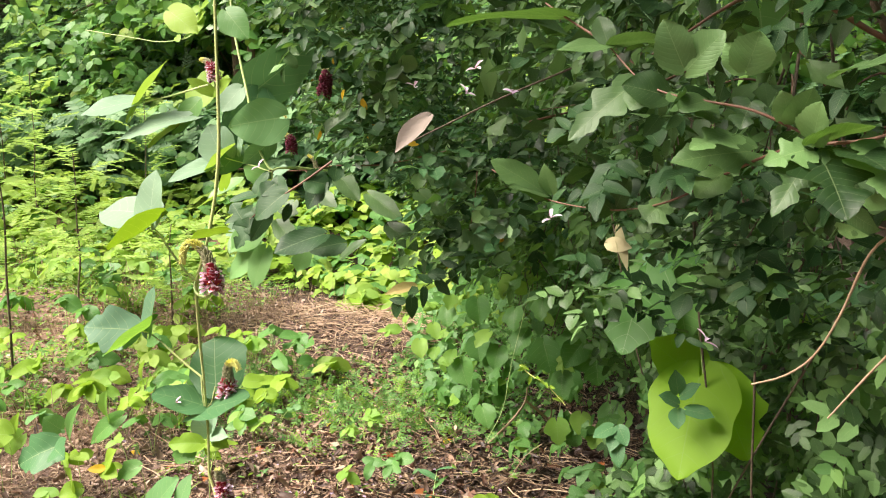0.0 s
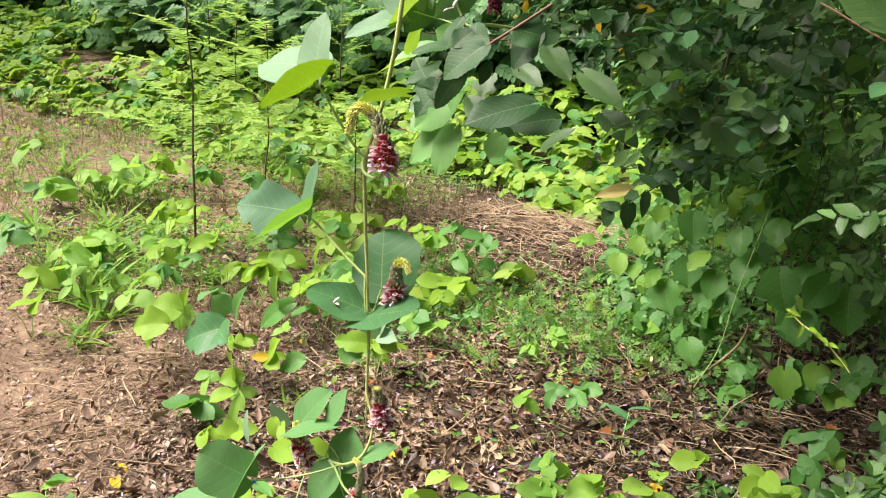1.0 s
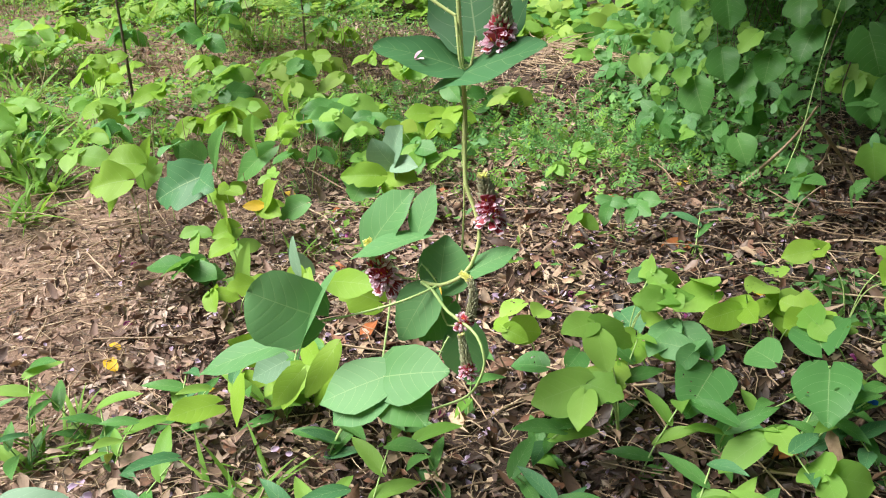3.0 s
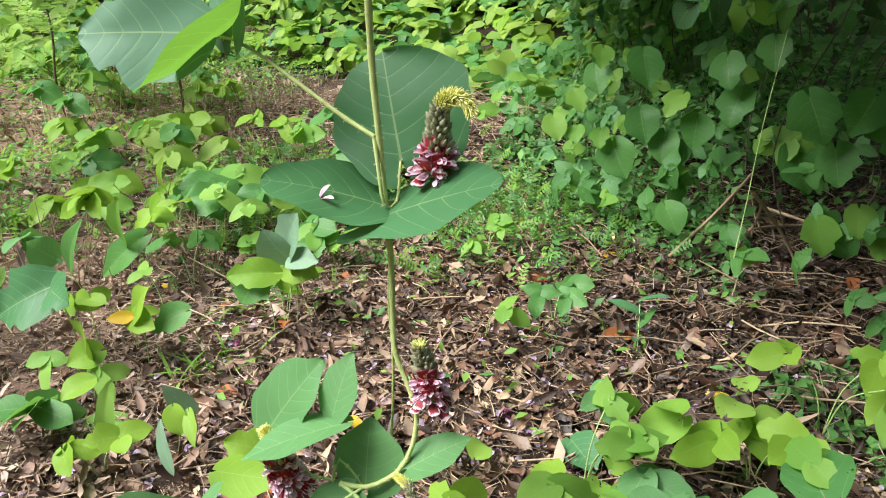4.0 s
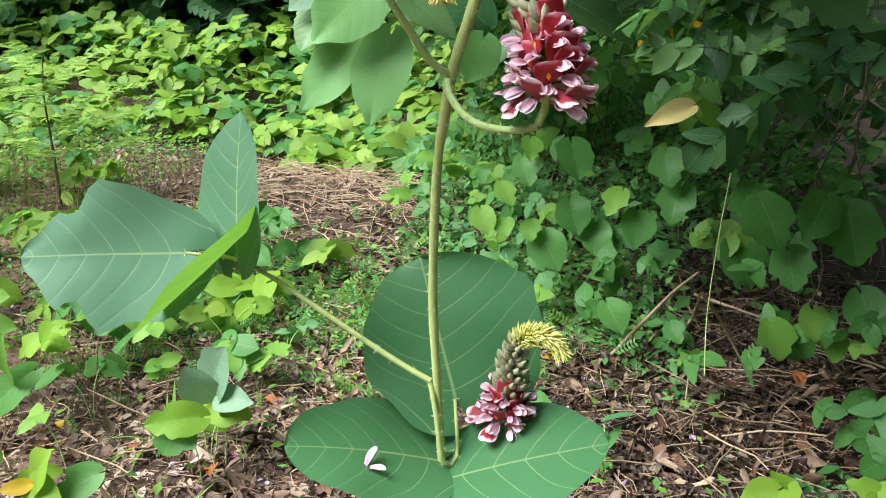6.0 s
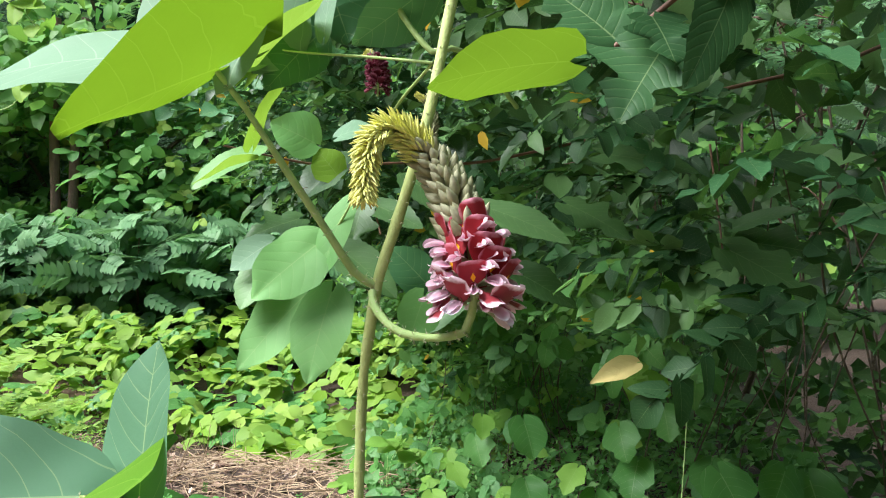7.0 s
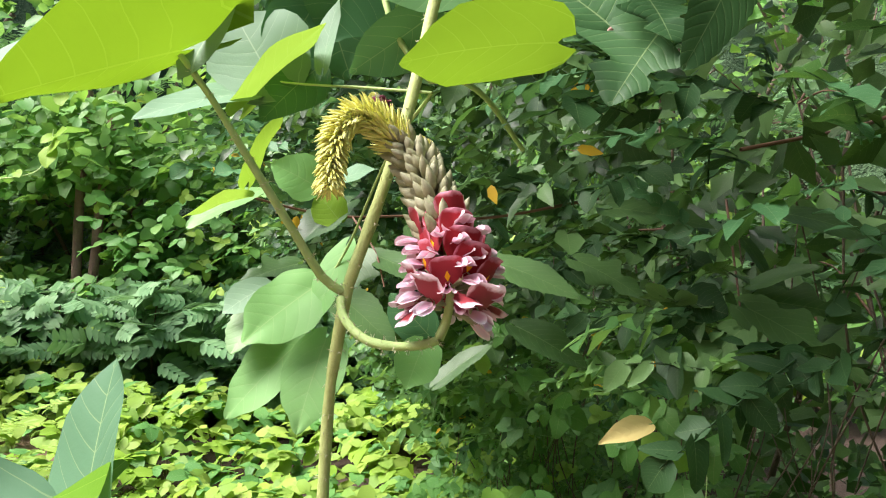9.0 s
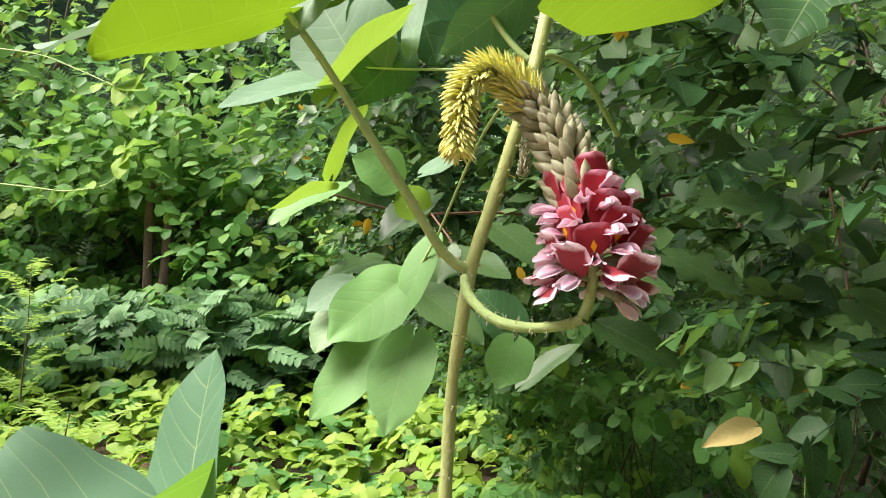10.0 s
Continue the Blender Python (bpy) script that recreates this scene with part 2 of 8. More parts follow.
M_SKYBLUE = petal_material("blue_petal", (0.02, 0.12, 0.7), (0.05, 0.22, 0.85))


def soil_material():
    m, nt, ns, ln = nodes_of("soil")
    big, mid, fine = noise_of(nt, 1.1, 4), noise_of(nt, 14.0, 5), noise_of(nt, 120.0, 4)
    col = ramp(nt, mid, [(0.3, (0.11, 0.064, 0.042)), (0.55, (0.27, 0.168, 0.11)), (0.75, (0.46, 0.325, 0.225))])
    col = mix_col(nt, math_node(nt, "MULTIPLY", fine, 0.5), col, (0.31, 0.21, 0.135))
    col = mix_col(nt, math_node(nt, "MULTIPLY", big, 0.35), col, (0.12, 0.08, 0.05))
    # shade among litter painted into the soil, bare pale earth on the trodden side
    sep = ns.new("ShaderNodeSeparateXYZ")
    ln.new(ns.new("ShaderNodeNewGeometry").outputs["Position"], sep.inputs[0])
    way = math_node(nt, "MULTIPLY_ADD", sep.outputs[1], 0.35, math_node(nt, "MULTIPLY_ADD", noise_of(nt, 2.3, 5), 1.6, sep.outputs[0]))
    litter_shade = ramp(nt, math_node(nt, "MULTIPLY_ADD", way, 0.7, 0.0), [(0.15, (0, 0, 0)), (0.5, (1, 1, 1))])
    col = mix_col(nt, math_node(nt, "MULTIPLY", litter_shade, 0.85), col, (0.035, 0.022, 0.015))
    p = ns["Principled BSDF"]
    ln.new(col, p.inputs["Base Color"])
    p.inputs["Roughness"].default_value = 0.95
    bumped(nt, p, math_node(nt, "ADD", mid, math_node(nt, "MULTIPLY", fine, 0.5)), 0.9, 0.02)
    return m


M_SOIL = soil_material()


# ---- shapes ----
rng = np.random.default_rng(7)


def half_width(v, shape):
    """Half breadth of a leaf along its length v, 1 at the widest."""
    a, b = {"round": (0.43, 0.70), "disc": (0.42, 0.50), "ovate": (0.48, 0.72), "lance": (0.55, 1.0), "tooth": (0.5, 0.75), "lobed": (0.44, 0.62), "maple": (0.4, 0.62), "broad": (0.3, 0.36), "petal": (0.62, 0.36), "kudzu": (0.42, 0.84), "oblique": (0.34, 0.72)}[shape]
    w = v ** a * np.clip(1 - v, 0, 1) ** b
    top = a / (a + b)
    w = w / (top ** a * (1 - top) ** b)
    if shape in ("round", "ovate", "lobed"):
        w = w * (1 - 0.3 * np.exp(-((v - 0.9) / 0.09) ** 2))
    if shape == "lobed":
        w = w * (1 - 0.34 * np.exp(-((v - 0.66) / 0.07) ** 2) + 0.12 * np.exp(-((v - 0.52) / 0.08) ** 2))
    if shape == "maple":
        w = w * (1 - 0.55 * np.exp(-((v - 0.58) / 0.07) ** 2) + 0.35 * np.exp(-((v - 0.42) / 0.06) ** 2) - 0.3 * np.exp(-((v - 0.27) / 0.05) ** 2) + 0.12 * np.exp(-((v - 0.74) / 0.04) ** 2))
    if shape == "maple":
        w = w * (1.12 - 0.5 * v)
    if shape in ("tooth", "maple") and len(v) > 12:
        w = w * (1.05 - 0.13 * ((v * 11) % 1.0))
    return np.maximum(w, 0.02)


def leaf_grid(length, width, shape="ovate", rows=10, cols=6, droop=0.1, fold=0.1, seed=0, ripple=0.03):
    """Vertices, quads and uv of a leaf blade that grows along +y from the origin, its upper face to +z."""
    r = np.random.default_rng(seed)
    v = 0.5 - 0.5 * np.cos(np.linspace(0.06, math.pi, rows + 1))
    u = np.linspace(-1, 1, cols + 1)
    w = half_width(v, shape) * width / 2
    V, U = np.meshgrid(v, u, indexing="ij")
    W = np.repeat(w[:, None], cols + 1, 1)
    lean = 1 + 0.08 * r.standard_normal()
    wob = r.uniform(0, 6.28, 4)
    edge = np.where(U > 0, 0.05 * np.sin(V * 9 + wob[0]) + 0.025 * np.sin(V * 23 + wob[1]), 0.05 * np.sin(V * 10 + wob[2]) + 0.025 * np.sin(V * 21 + wob[3]))
    X = U * W * (np.where(U > 0, lean, 2 - lean) + edge)
    back = 0.12 * np.abs(U) ** 2 * (1 - V) ** 2
    if shape in ("petal", "kudzu", "oblique"):
        X = U * W * (np.where(U > 0, lean, 2 - lean) + 0.4 * edge)
    if shape in ("round", "lobed", "broad", "disc", "kudzu", "oblique"):
        back = 0.2 * np.abs(U) ** 1.5 * (1 - V) ** 3
    if shape == "oblique":
        X = np.where(U > 0, 0.22, 1.0) * X
        back = 0.42 * np.abs(U) ** 1.5 * (1 - V) ** 2
    Y = (V - back) * length
    ph = r.uniform(0, 6.28, 4)
    Z = fold * np.abs(X) - droop * length * (V ** 2) + ripple * width * np.abs(U) * np.sin(V * 9 + ph[0] + U * 1.5) + ripple * 0.6 * width * np.sin(V * 5 + ph[1]) * U
    verts = np.stack([X, Y, Z], -1).reshape(-1, 3)
    i = np.arange(rows)[:, None] * (cols + 1) + np.arange(cols)[None, :]
    quads = np.stack([i, i + 1, i + cols + 2, i + cols + 1], -1).reshape(-1, 4)
    uv = np.stack([U * 0.5 * np.maximum(W / (width / 2), 0.3) + 0.5, V], -1).reshape(-1, 2)
    return verts, quads, uv


def mesh_of(name, verts, quads, uv, materials, index=None, smooth=True):
    me = bpy.data.meshes.new(name)
    nv, nf = len(verts), len(quads)
    me.vertices.add(nv)
    me.vertices.foreach_set("co", np.ascontiguousarray(verts, np.float32).ravel())
    me.loops.add(nf * 4)
    me.loops.foreach_set("vertex_index", np.ascontiguousarray(quads, np.int32).ravel())
    me.polygons.add(nf)
    me.polygons.foreach_set("loop_start", np.arange(nf, dtype=np.int32) * 4)
    if uv is not None:
        layer = me.uv_layers.new(name="uv")
        layer.data.foreach_set("uv", np.ascontiguousarray(uv[quads.ravel()], np.float32).ravel())
    for m in materials:
        me.materials.append(m)
    if index is not None:
        me.polygons.foreach_set("material_index", np.ascontiguousarray(index, np.int32))
    me.polygons.foreach_set("use_smooth", np.full(nf, smooth))
    me.update(calc_edges=True)
    me.validate()
    return me


def turns(direction, normal):
    """Rotation matrices whose y runs along direction and whose z is as near to normal as it can be."""
    y = direction / np.linalg.norm(direction, axis=-1, keepdims=True)
    x = np.cross(y, normal)
    x /= np.linalg.norm(x, axis=-1, keepdims=True) + 1e-9
    z = np.cross(x, y)
    return np.stack([x, y, z], -1)


def strew(name, templates, places, rot, size, materials, pick=None, parent=None, mats=None):
    """One mesh of many copies of a few templates: places (n,3), rotations (n,3,3), sizes (n,)."""
    n = len(places)
    kinds = rng.integers(0, len(templates), n) if pick is None else pick
    VV, QQ, UU, II, off = [], [], [], [], 0
    for k, (tv, tq, tu) in enumerate(templates):
        s = np.where(kinds == k)[0]
        if not len(s):
            continue
        v = np.einsum("nij,mj->nmi", rot[s], tv) * size[s][:, None, None] + places[s][:, None, :]
        q = tq[None] + (np.arange(len(s)) * len(tv))[:, None, None] + off
        VV.append(v.reshape(-1, 3))
        QQ.append(q.reshape(-1, 4))
        UU.append(np.tile(tu, (len(s), 1)))
        if mats is not None:
            II.append(np.repeat(mats[s], len(tq)))
        off += len(s) * len(tv)
    me = mesh_of(name, np.concatenate(VV), np.concatenate(QQ), np.concatenate(UU), materials, np.concatenate(II) if mats is not None else None)
    ob = new(name, me)
    ob.parent = parent
    return ob


def path_points(points, step):
    """A smooth line through points, about step apart."""
    p = np.array(points, float)
    p = np.vstack([2 * p[0] - p[1], p, 2 * p[-1] - p[-2]])
    out = []
    for i in range(1, len(p) - 2):
        a, b, c, d = p[i - 1:i + 3]
        n = max(2, int(np.linalg.norm(c - b) / step))
        for t in np.arange(n) / n:
            out.append(0.5 * (2 * b + (c - a) * t + (2 * a - 5 * b + 4 * c - d) * t * t + (3 * b - a - 3 * c + d) * t ** 3))
    out.append(p[-2])
    return np.array(out)


def tube(points, r0, r1, sides=8, knobs=0.0, seed=0):
    """Vertices, quads, uv of a tapering tube along points."""
    p = np.asarray(points)
    n = len(p)
    d = np.gradient(p, axis=0)
    d /= np.linalg.norm(d, axis=1, keepdims=True) + 1e-9
    ref = np.array([0.3, 0.5, 0.81])
    x = np.cross(d, ref)
    x /= np.linalg.norm(x, axis=1, keepdims=True) + 1e-9
    y = np.cross(d, x)
    r = np.interp(np.linspace(0, 1, n), np.linspace(0, 1, len(r0)), r0) if isinstance(r0, (list, tuple)) else np.linspace(r0, r1, n)
    if knobs:
        r = r * (1 + knobs * np.random.default_rng(seed).standard_normal(n))
    a = np.arange(sides) * 2 * math.pi / sides
    ring = p[:, None] + r[:, None, None] * (np.cos(a)[None, :, None] * x[:, None] + np.sin(a)[None, :, None] * y[:, None])
    verts = ring.reshape(-1, 3)
    i = np.arange(n - 1)[:, None] * sides
    j = np.arange(sides)[None]
    quads = np.stack([i + j, i + (j + 1) % sides, i + sides + (j + 1) % sides, i + sides + j], -1).reshape(-1, 4)
    uv = np.stack([np.tile(np.arange(sides) / sides, n), np.repeat(np.linspace(0, 1, n), sides)], -1)
    return verts, quads, uv


def joined(pieces):
    VV, QQ, UU, off = [], [], [], 0
    for v, q, u in pieces:
        VV.append(v)
        QQ.append(q + off)
        UU.append(u)
        off += len(v)
    return np.concatenate(VV), np.concatenate(QQ), np.concatenate(UU)


def part(name, geo, materials, parent, label="", index=None):
    if not isinstance(materials, (list, tuple)):
        materials = [materials]
    ob = new(name, mesh_of(name, *geo, materials, index))
    ob.parent = parent
    return tagged(ob, label) if label else ob


def thing(name, label, category, group="", kind=""):
    return tagged(new(name), label, category, group, kind)


leaf_count = [0]


def leaflet(parent, base, tip, width, face, material, shape="ovate", droop=0.12, fold=0.12):
    """One leaf as a part of its plant, from its foot to its tip, its upper side towards face."""
    base, tip = np.array(base), np.array(tip)
    length = np.linalg.norm(tip - base)
    leaf_count[0] += 1
    near = length > 0.105 or shape in ("tooth", "maple")
    v, q, u = leaf_grid(length, width, shape, 34 if shape in ("tooth", "maple") else 24 if near else 10, 10 if near else 4, 0.0, fold, leaf_count[0])
    s = v[:, 1] / length
    v[:, 2] += droop * length * (s - s * s) * 1.2
    rot = turns((tip - base)[None], np.array(face, float)[None])[0]
    return part("leaf", (v @ rot.T + base, q, u), material, parent)


def stem(parent, name, points, r0, r1, material):
    return part(name, tube(path_points(points, 0.012), r0, r1, 8, 0.05), material, parent)


def petal_grid(length, width, cup, curl, seed=0):
    v, q, u = leaf_grid(length, width, "petal", 8, 6, 0, 0, seed, 0.04)
    s = v[:, 1] / length
    v[:, 2] += cup * (np.abs(v[:, 0]) / (width / 2)) ** 2 * width - curl * length * s * s
    return v, q, u


def turned(geo, m):
    v, q, u = geo
    m = np.array(m)
    return v @ m[:3, :3].T + m[:3, 3], q, u


def floret_mesh(seed, folded=False, old=False, dull=False, pale=False):
    """A pea flower that faces +y on a short foot: banner petal upright or folded forward, two wings, keel and calyx."""
    r = random.Random(seed)
    tilt = -26 + r.uniform(-18, 18) if folded else 58 + r.uniform(-16, 16)
    banner = turned(petal_grid(0.0175, 0.0145 if folded else 0.0185, -0.16 if folded else 0.1, 0.12 if folded else -0.08, seed), pose(0, 0.004, 0.003 if folded else 0.001, tilt, r.uniform(-12, 12), r.uniform(-12, 12)))
    wings = [turned(petal_grid(0.0105 if folded else 0.0125, 0.0062, 0.2, 0.12, seed + k), pose(0.0015 * sgn, 0.0045, -0.0005, (-56 if folded else -14) + r.uniform(-10, 10), 38 * sgn, -sgn * ((26 if folded else 12) + r.uniform(0, 16)))) for k, sgn in ((1, 1), (2, -1))]
    keel = turned(petal_grid(0.0125, 0.0065, 0.35, -0.15, seed + 3), pose(0, 0.004, -0.0015, -30 + r.uniform(-8, 8), 0, 0))
    foot = tube([(0, -0.007, -0.001), (0, -0.002, 0), (0, 0.0025, 0), (0, 0.006, 0)], 0.001, 0.0026, 6)
    pieces = [banner, *wings, keel, foot]
    index = np.concatenate([np.full(len(p[1]), i) for p, i in zip(pieces, (0, 1, 1, 2, 3))])
    mats = [M_MAROON, M_MAROON, M_MAROON, M_BUD] if dull else [M_PURPLE, M_PURPLE, M_MAROON, M_BUD] if old else [M_RIM, M_FLUSH, M_WING, M_BUD] if folded else [M_BANNER, M_WING, M_KEEL, M_BUD]
    if pale:
        mats = [M_RIM, M_KEEL, M_WHITE, M_BUD]
    return mesh_of("floret", *joined(pieces), mats, index)


FLORETS = [floret_mesh(i) for i in range(6)]
LOW_FLORETS = [floret_mesh(20 + i, True) for i in range(5)] + [floret_mesh(30 + i, pale=True) for i in range(4)]
OLD_FLORETS = [floret_mesh(40 + i, True, True) for i in range(3)]
DULL_FLORETS = [floret_mesh(50 + i, dull=True) for i in range(3)]


def raceme(parent, points, scale, open_part, bud_part, seed, dull=False):
    """A flower spike: open florets on its lower part, grey buds above, a bristly yellow tip."""
    r = random.Random(seed)
    line = path_points(points, 0.0015)
    seg = np.r_[0, np.cumsum(np.linalg.norm(np.diff(line, axis=0), axis=1))]
    total = seg[-1]
    spike = part("raceme", tube(line, 0.0017 * scale, 0.0008 * scale, 6), M_STALK, parent, "flower spike of red and pink pea flowers" if open_part > 0.1 else "flower spike still in bud")

    def axis_at(s):
        i = min(int(np.searchsorted(seg, s)), len(line) - 2)
        d = line[min(i + 2, len(line) - 1)] - line[max(i - 2, 0)]
        return Vector(line[i]), Vector(d).normalized()

    s, k = 0.009 * scale, 0
    while s < total * open_part:
        p, d = axis_at(s)
        side = d.orthogonal().normalized()
        out = (Matrix.Rotation(k * 2.4 + r.uniform(-0.3, 0.3), 3, d) @ side).normalized()
        young = s / (total * open_part)
        way = (out + d * (-0.5 + 1.0 * young) + Vector((0, -0.12, 0.05))).normalized()
        up = (d + Vector((0, 0, 0.4)) - way * way.dot(d)).normalized()
        x = way.cross(up).normalized()
        m = Matrix((x, way, x.cross(way))).transposed().to_4x4()
        size = scale * (0.72 + r.uniform(-0.06, 0.08)) * (1 - 0.15 * young)
        worn = young < 0.2 and k % 3 != 0
        ob = new("floret", r.choice(DULL_FLORETS if dull else OLD_FLORETS if worn else LOW_FLORETS if young < 0.45 else FLORETS))
        size *= 0.9 if worn else 1.0
        ob.matrix_world = Matrix.Translation(p + out * (0.0078 - 0.002 * young) * scale) @ m @ Matrix.Scale(size, 4)
        ob.parent = spike
        s += 0.00072 * scale
        k += 1
    for name, a, b, mat, step, length, wide, foot, spread in (("bud_spike", open_part * 0.94, bud_part, M_BUD, 0.00042, 0.0102, 0.0044, 0.0042, 1.0), ("bristle_tip", bud_part - 0.05, 1.0, M_TIP, 0.0001, 0.0085, 0.0013, 0.002, 1.05)):
        s, k, pieces = max(total * a, 0.001), 0, []
        while s < total * b:
            p, d = axis_at(s)
            out = (Matrix.Rotation(k * 2.4 + r.uniform(-0.25, 0.25), 3, d) @ d.orthogonal().normalized()).normalized()
            grow = 1 - 0.4 * (s / total - a) / max(b - a, 0.01)
            way = (out * spread + d * 0.8 + Vector((r.uniform(-.15, .15), r.uniform(-.15, .15), r.uniform(-.15, .15)))).normalized()
            l, w = length * scale * grow * r.uniform(0.8, 1.2), wide * scale * (0.6 + 0.4 * grow) * 0.5
            o = p + out * foot * scale * grow
            bend = (way + d * 0.6).normalized()
            spots = [o - out * 0.003, o + way * l * 0.25, o + way * l * 0.5, o + way * l * 0.6 + bend * l * 0.2, o + way * l * 0.65 + bend * l * 0.35]
            t = tube(spots, 1, 1, 5)
            centre = np.repeat(np.array(spots), 5, 0)
            shape = np.repeat(np.array([0.5, 0.95, 1.0, 0.6, 0.06]) * w, 5)[:, None]
            pieces.append((centre + (t[0] - centre) * shape, t[1], t[2]))
            s += step * scale
            k += 1
        if pieces:
            part(name, joined(pieces), mat, spike, "bristly yellow-green bracts" if mat is M_TIP else "furry grey buds")


# ---- ground ----
def smooth(a, b, x):
    t = np.clip((np.asarray(x, float) - a) / (b - a), 0, 1)
    return t * t * (3 - 2 * t)


WAVES = [(rng.uniform(0.8, 5.0), rng.uniform(0, 6.28), rng.uniform(0, 6.28)) for _ in range(14)]


def ground_z(x, y):
    """Height of the ground: level in front, a low litter mound, a rise towards the hedge."""
    x, y = np.asarray(x, float), np.asarray(y, float)
    z = 0.0 * x
    for f, d, ph in WAVES:
        z = z + 0.012 / f ** 0.7 * np.sin(f * 2 * (x * math.cos(d) + y * math.sin(d)) + ph)
    z = z + 0.10 * np.exp(-(((x + 0.95) / 0.9) ** 2 + ((y - 4.95) / 0.42) ** 2))
    far = np.hypot(x, y)
    z = z + 0.5 * smooth(5.5, 11.0, far) * smooth(0, 3, y + 2)
    z = z - 0.05 * np.exp(-(((x + 1.28) / 0.13) ** 2 + ((y - 2.42) / 0.1) ** 2))
    return np.where(far < 40, z, 0.5)


def build_ground():
    xs = np.r_[-400, -150, -60, -30, -18, np.arange(-12, -5, 0.25), np.arange(-5, 2, 0.05), np.arange(2, 6, 0.25), 8, 15, 30, 60, 150, 400]
    ys = np.r_[-400, -150, -60, -30, -12, -6, np.arange(-4, 0.8, 0.25), np.arange(0.8, 6.5, 0.05), np.arange(6.5, 14, 0.25), 18, 30, 60, 150, 400]
    X, Y = np.meshgrid(xs, ys, indexing="ij")
    verts = np.stack([X, Y, ground_z(X, Y)], -1).reshape(-1, 3)
    n = len(ys)
    i = np.arange(len(xs) - 1)[:, None] * n + np.arange(n - 1)[None]
    quads = np.stack([i, i + n, i + n + 1, i + 1], -1).reshape(-1, 4)
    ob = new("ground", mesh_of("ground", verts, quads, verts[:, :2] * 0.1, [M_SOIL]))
    tagged(ob, "bare reddish-brown soil strewn with dry litter", "ground", kind="structure")


build_ground()


# plan of the bush: how far its face reaches towards the path, by the way along and the height
EDGE_Y = [0.0, 1.0, 1.6, 2.0, 2.5, 2.9, 3.3, 4.2, 5.2, 6.0, 7.5, 10.0]
EDGE_LOW = [1.7, 1.2, 0.92, 0.84, 0.76, 0.7, 0.6, 0.22, -0.35, -0.2, 0.3, 0.6]
CREEP_Y = [1.2, 2.0, 2.6, 3.0, 3.3, 3.6, 4.0, 4.6, 5.2, 6.0, 7.5]
CREEP_X = [1.0, 0.75, 0.62, 0.52, 0.3, 0.0, -0.3, -0.5, -0.65, -0.5, 0.0]
EDGE_MID = [1.6, 1.05, 0.74, 0.55, 0.3, 0.12, 0.02, -0.25, -0.7, -0.7, -0.2, 0.3]
EDGE_TOP = [1.5, 0.95, 0.42, 0.02, -0.4, -0.52, -0.62, -0.85, -1.05, -1.0, -0.5, 0.0]


def bush_edge(y, z):
    low, mid, top = np.interp(y, EDGE_Y, EDGE_LOW), np.interp(y, EDGE_Y, EDGE_MID), np.interp(y, EDGE_Y, EDGE_TOP)
    a, b = smooth(0.55, 0.95, z), smooth(1.0, 1.5, z)
    return low + (mid - low) * a + (top - mid) * b - 0.18 * np.maximum(z - 1.6, 0)


def random_turns(n, spread=0.8, face=(0, 0, 1)):
    """Leaves that face about the given way, each pointing somewhere else."""
    f = np.array(face, float) + spread * rng.standard_normal((n, 3))
    d = rng.standard_normal((n, 3))
    d[:, 2] = d[:, 2] * 0.5 - 0.35
    d -= f * (np.sum(d * f, 1) / np.sum(f * f, 1))[:, None]
    return turns(d, f)


def small(shape, width, n=5, rows=4, cols=2, fold=0.25, droop=0.15):
    return [leaf_grid(1.0, width, shape, rows, cols, droop, fold, 200 + i, 0.05) for i in range(n)]


def trefoil(seed, rows=5, cols=2):
    """Three broad leaflets of size 1 on a short stalk."""
    r = random.Random(seed)
    pieces = []
    for a, shape in ((0, "round"), (85, "lobed"), (-85, "lobed")):
        g = leaf_grid(1.0, 0.9, shape, rows, cols, 0.2, 0.15, seed * 200 + a + 100, 0.05)
        off = pose(0, 0.3 if a == 0 else 0.0, 0, r.uniform(-25, 10), r.uniform(-15, 15), a + r.uniform(-12, 12))
        pieces.append(turned(g, off))
    return joined(pieces)


# ---- the two climbing vines ----
vine = thing("kudzu_vine", "hanging kudzu vine with broad green leaves and red flowers", "vine")
tendril = thing("kudzu_tendril", "long kudzu tendril with lime leaves before the hedge", "vine")
vine2 = thing("kudzu_vine", "kudzu vine hanging behind, with pale undersides showing", "vine")
runner_r = thing("kudzu_runner", "low kudzu runner with bright insect-bitten leaves over dry litter", "vine")
# main vine: climbing stem
stem(vine, "stem", [(-0.205, 1.900, 1.830), (-0.196, 1.885, 1.600), (-0.188, 1.875, 1.400), (-0.186, 1.870, 1.300), (-0.194, 1.870, 1.220), (-0.203, 1.870, 1.170), (-0.214, 1.868, 1.115), (-0.225, 1.866, 1.075), (-0.236, 1.866, 1.040), (-0.244, 1.866, 1.015), (-0.250, 1.870, 0.980), (-0.255, 1.880, 0.945), (-0.259, 1.895, 0.853), (-0.256, 1.900, 0.776), (-0.252, 1.900, 0.708), (-0.248, 1.900, 0.654), (-0.248, 1.900, 0.586), (-0.245, 1.895, 0.544), (-0.233, 1.890, 0.517), (-0.219, 1.880, 0.483), (-0.221, 1.870, 0.447), (-0.236, 1.860, 0.417), (-0.268, 1.850, 0.399), (-0.299, 1.850, 0.399)], (0.0028, 0.003, 0.0035, 0.0039, 0.0036, 0.0034, 0.0032, 0.003, 0.0028), 0, M_STEM)
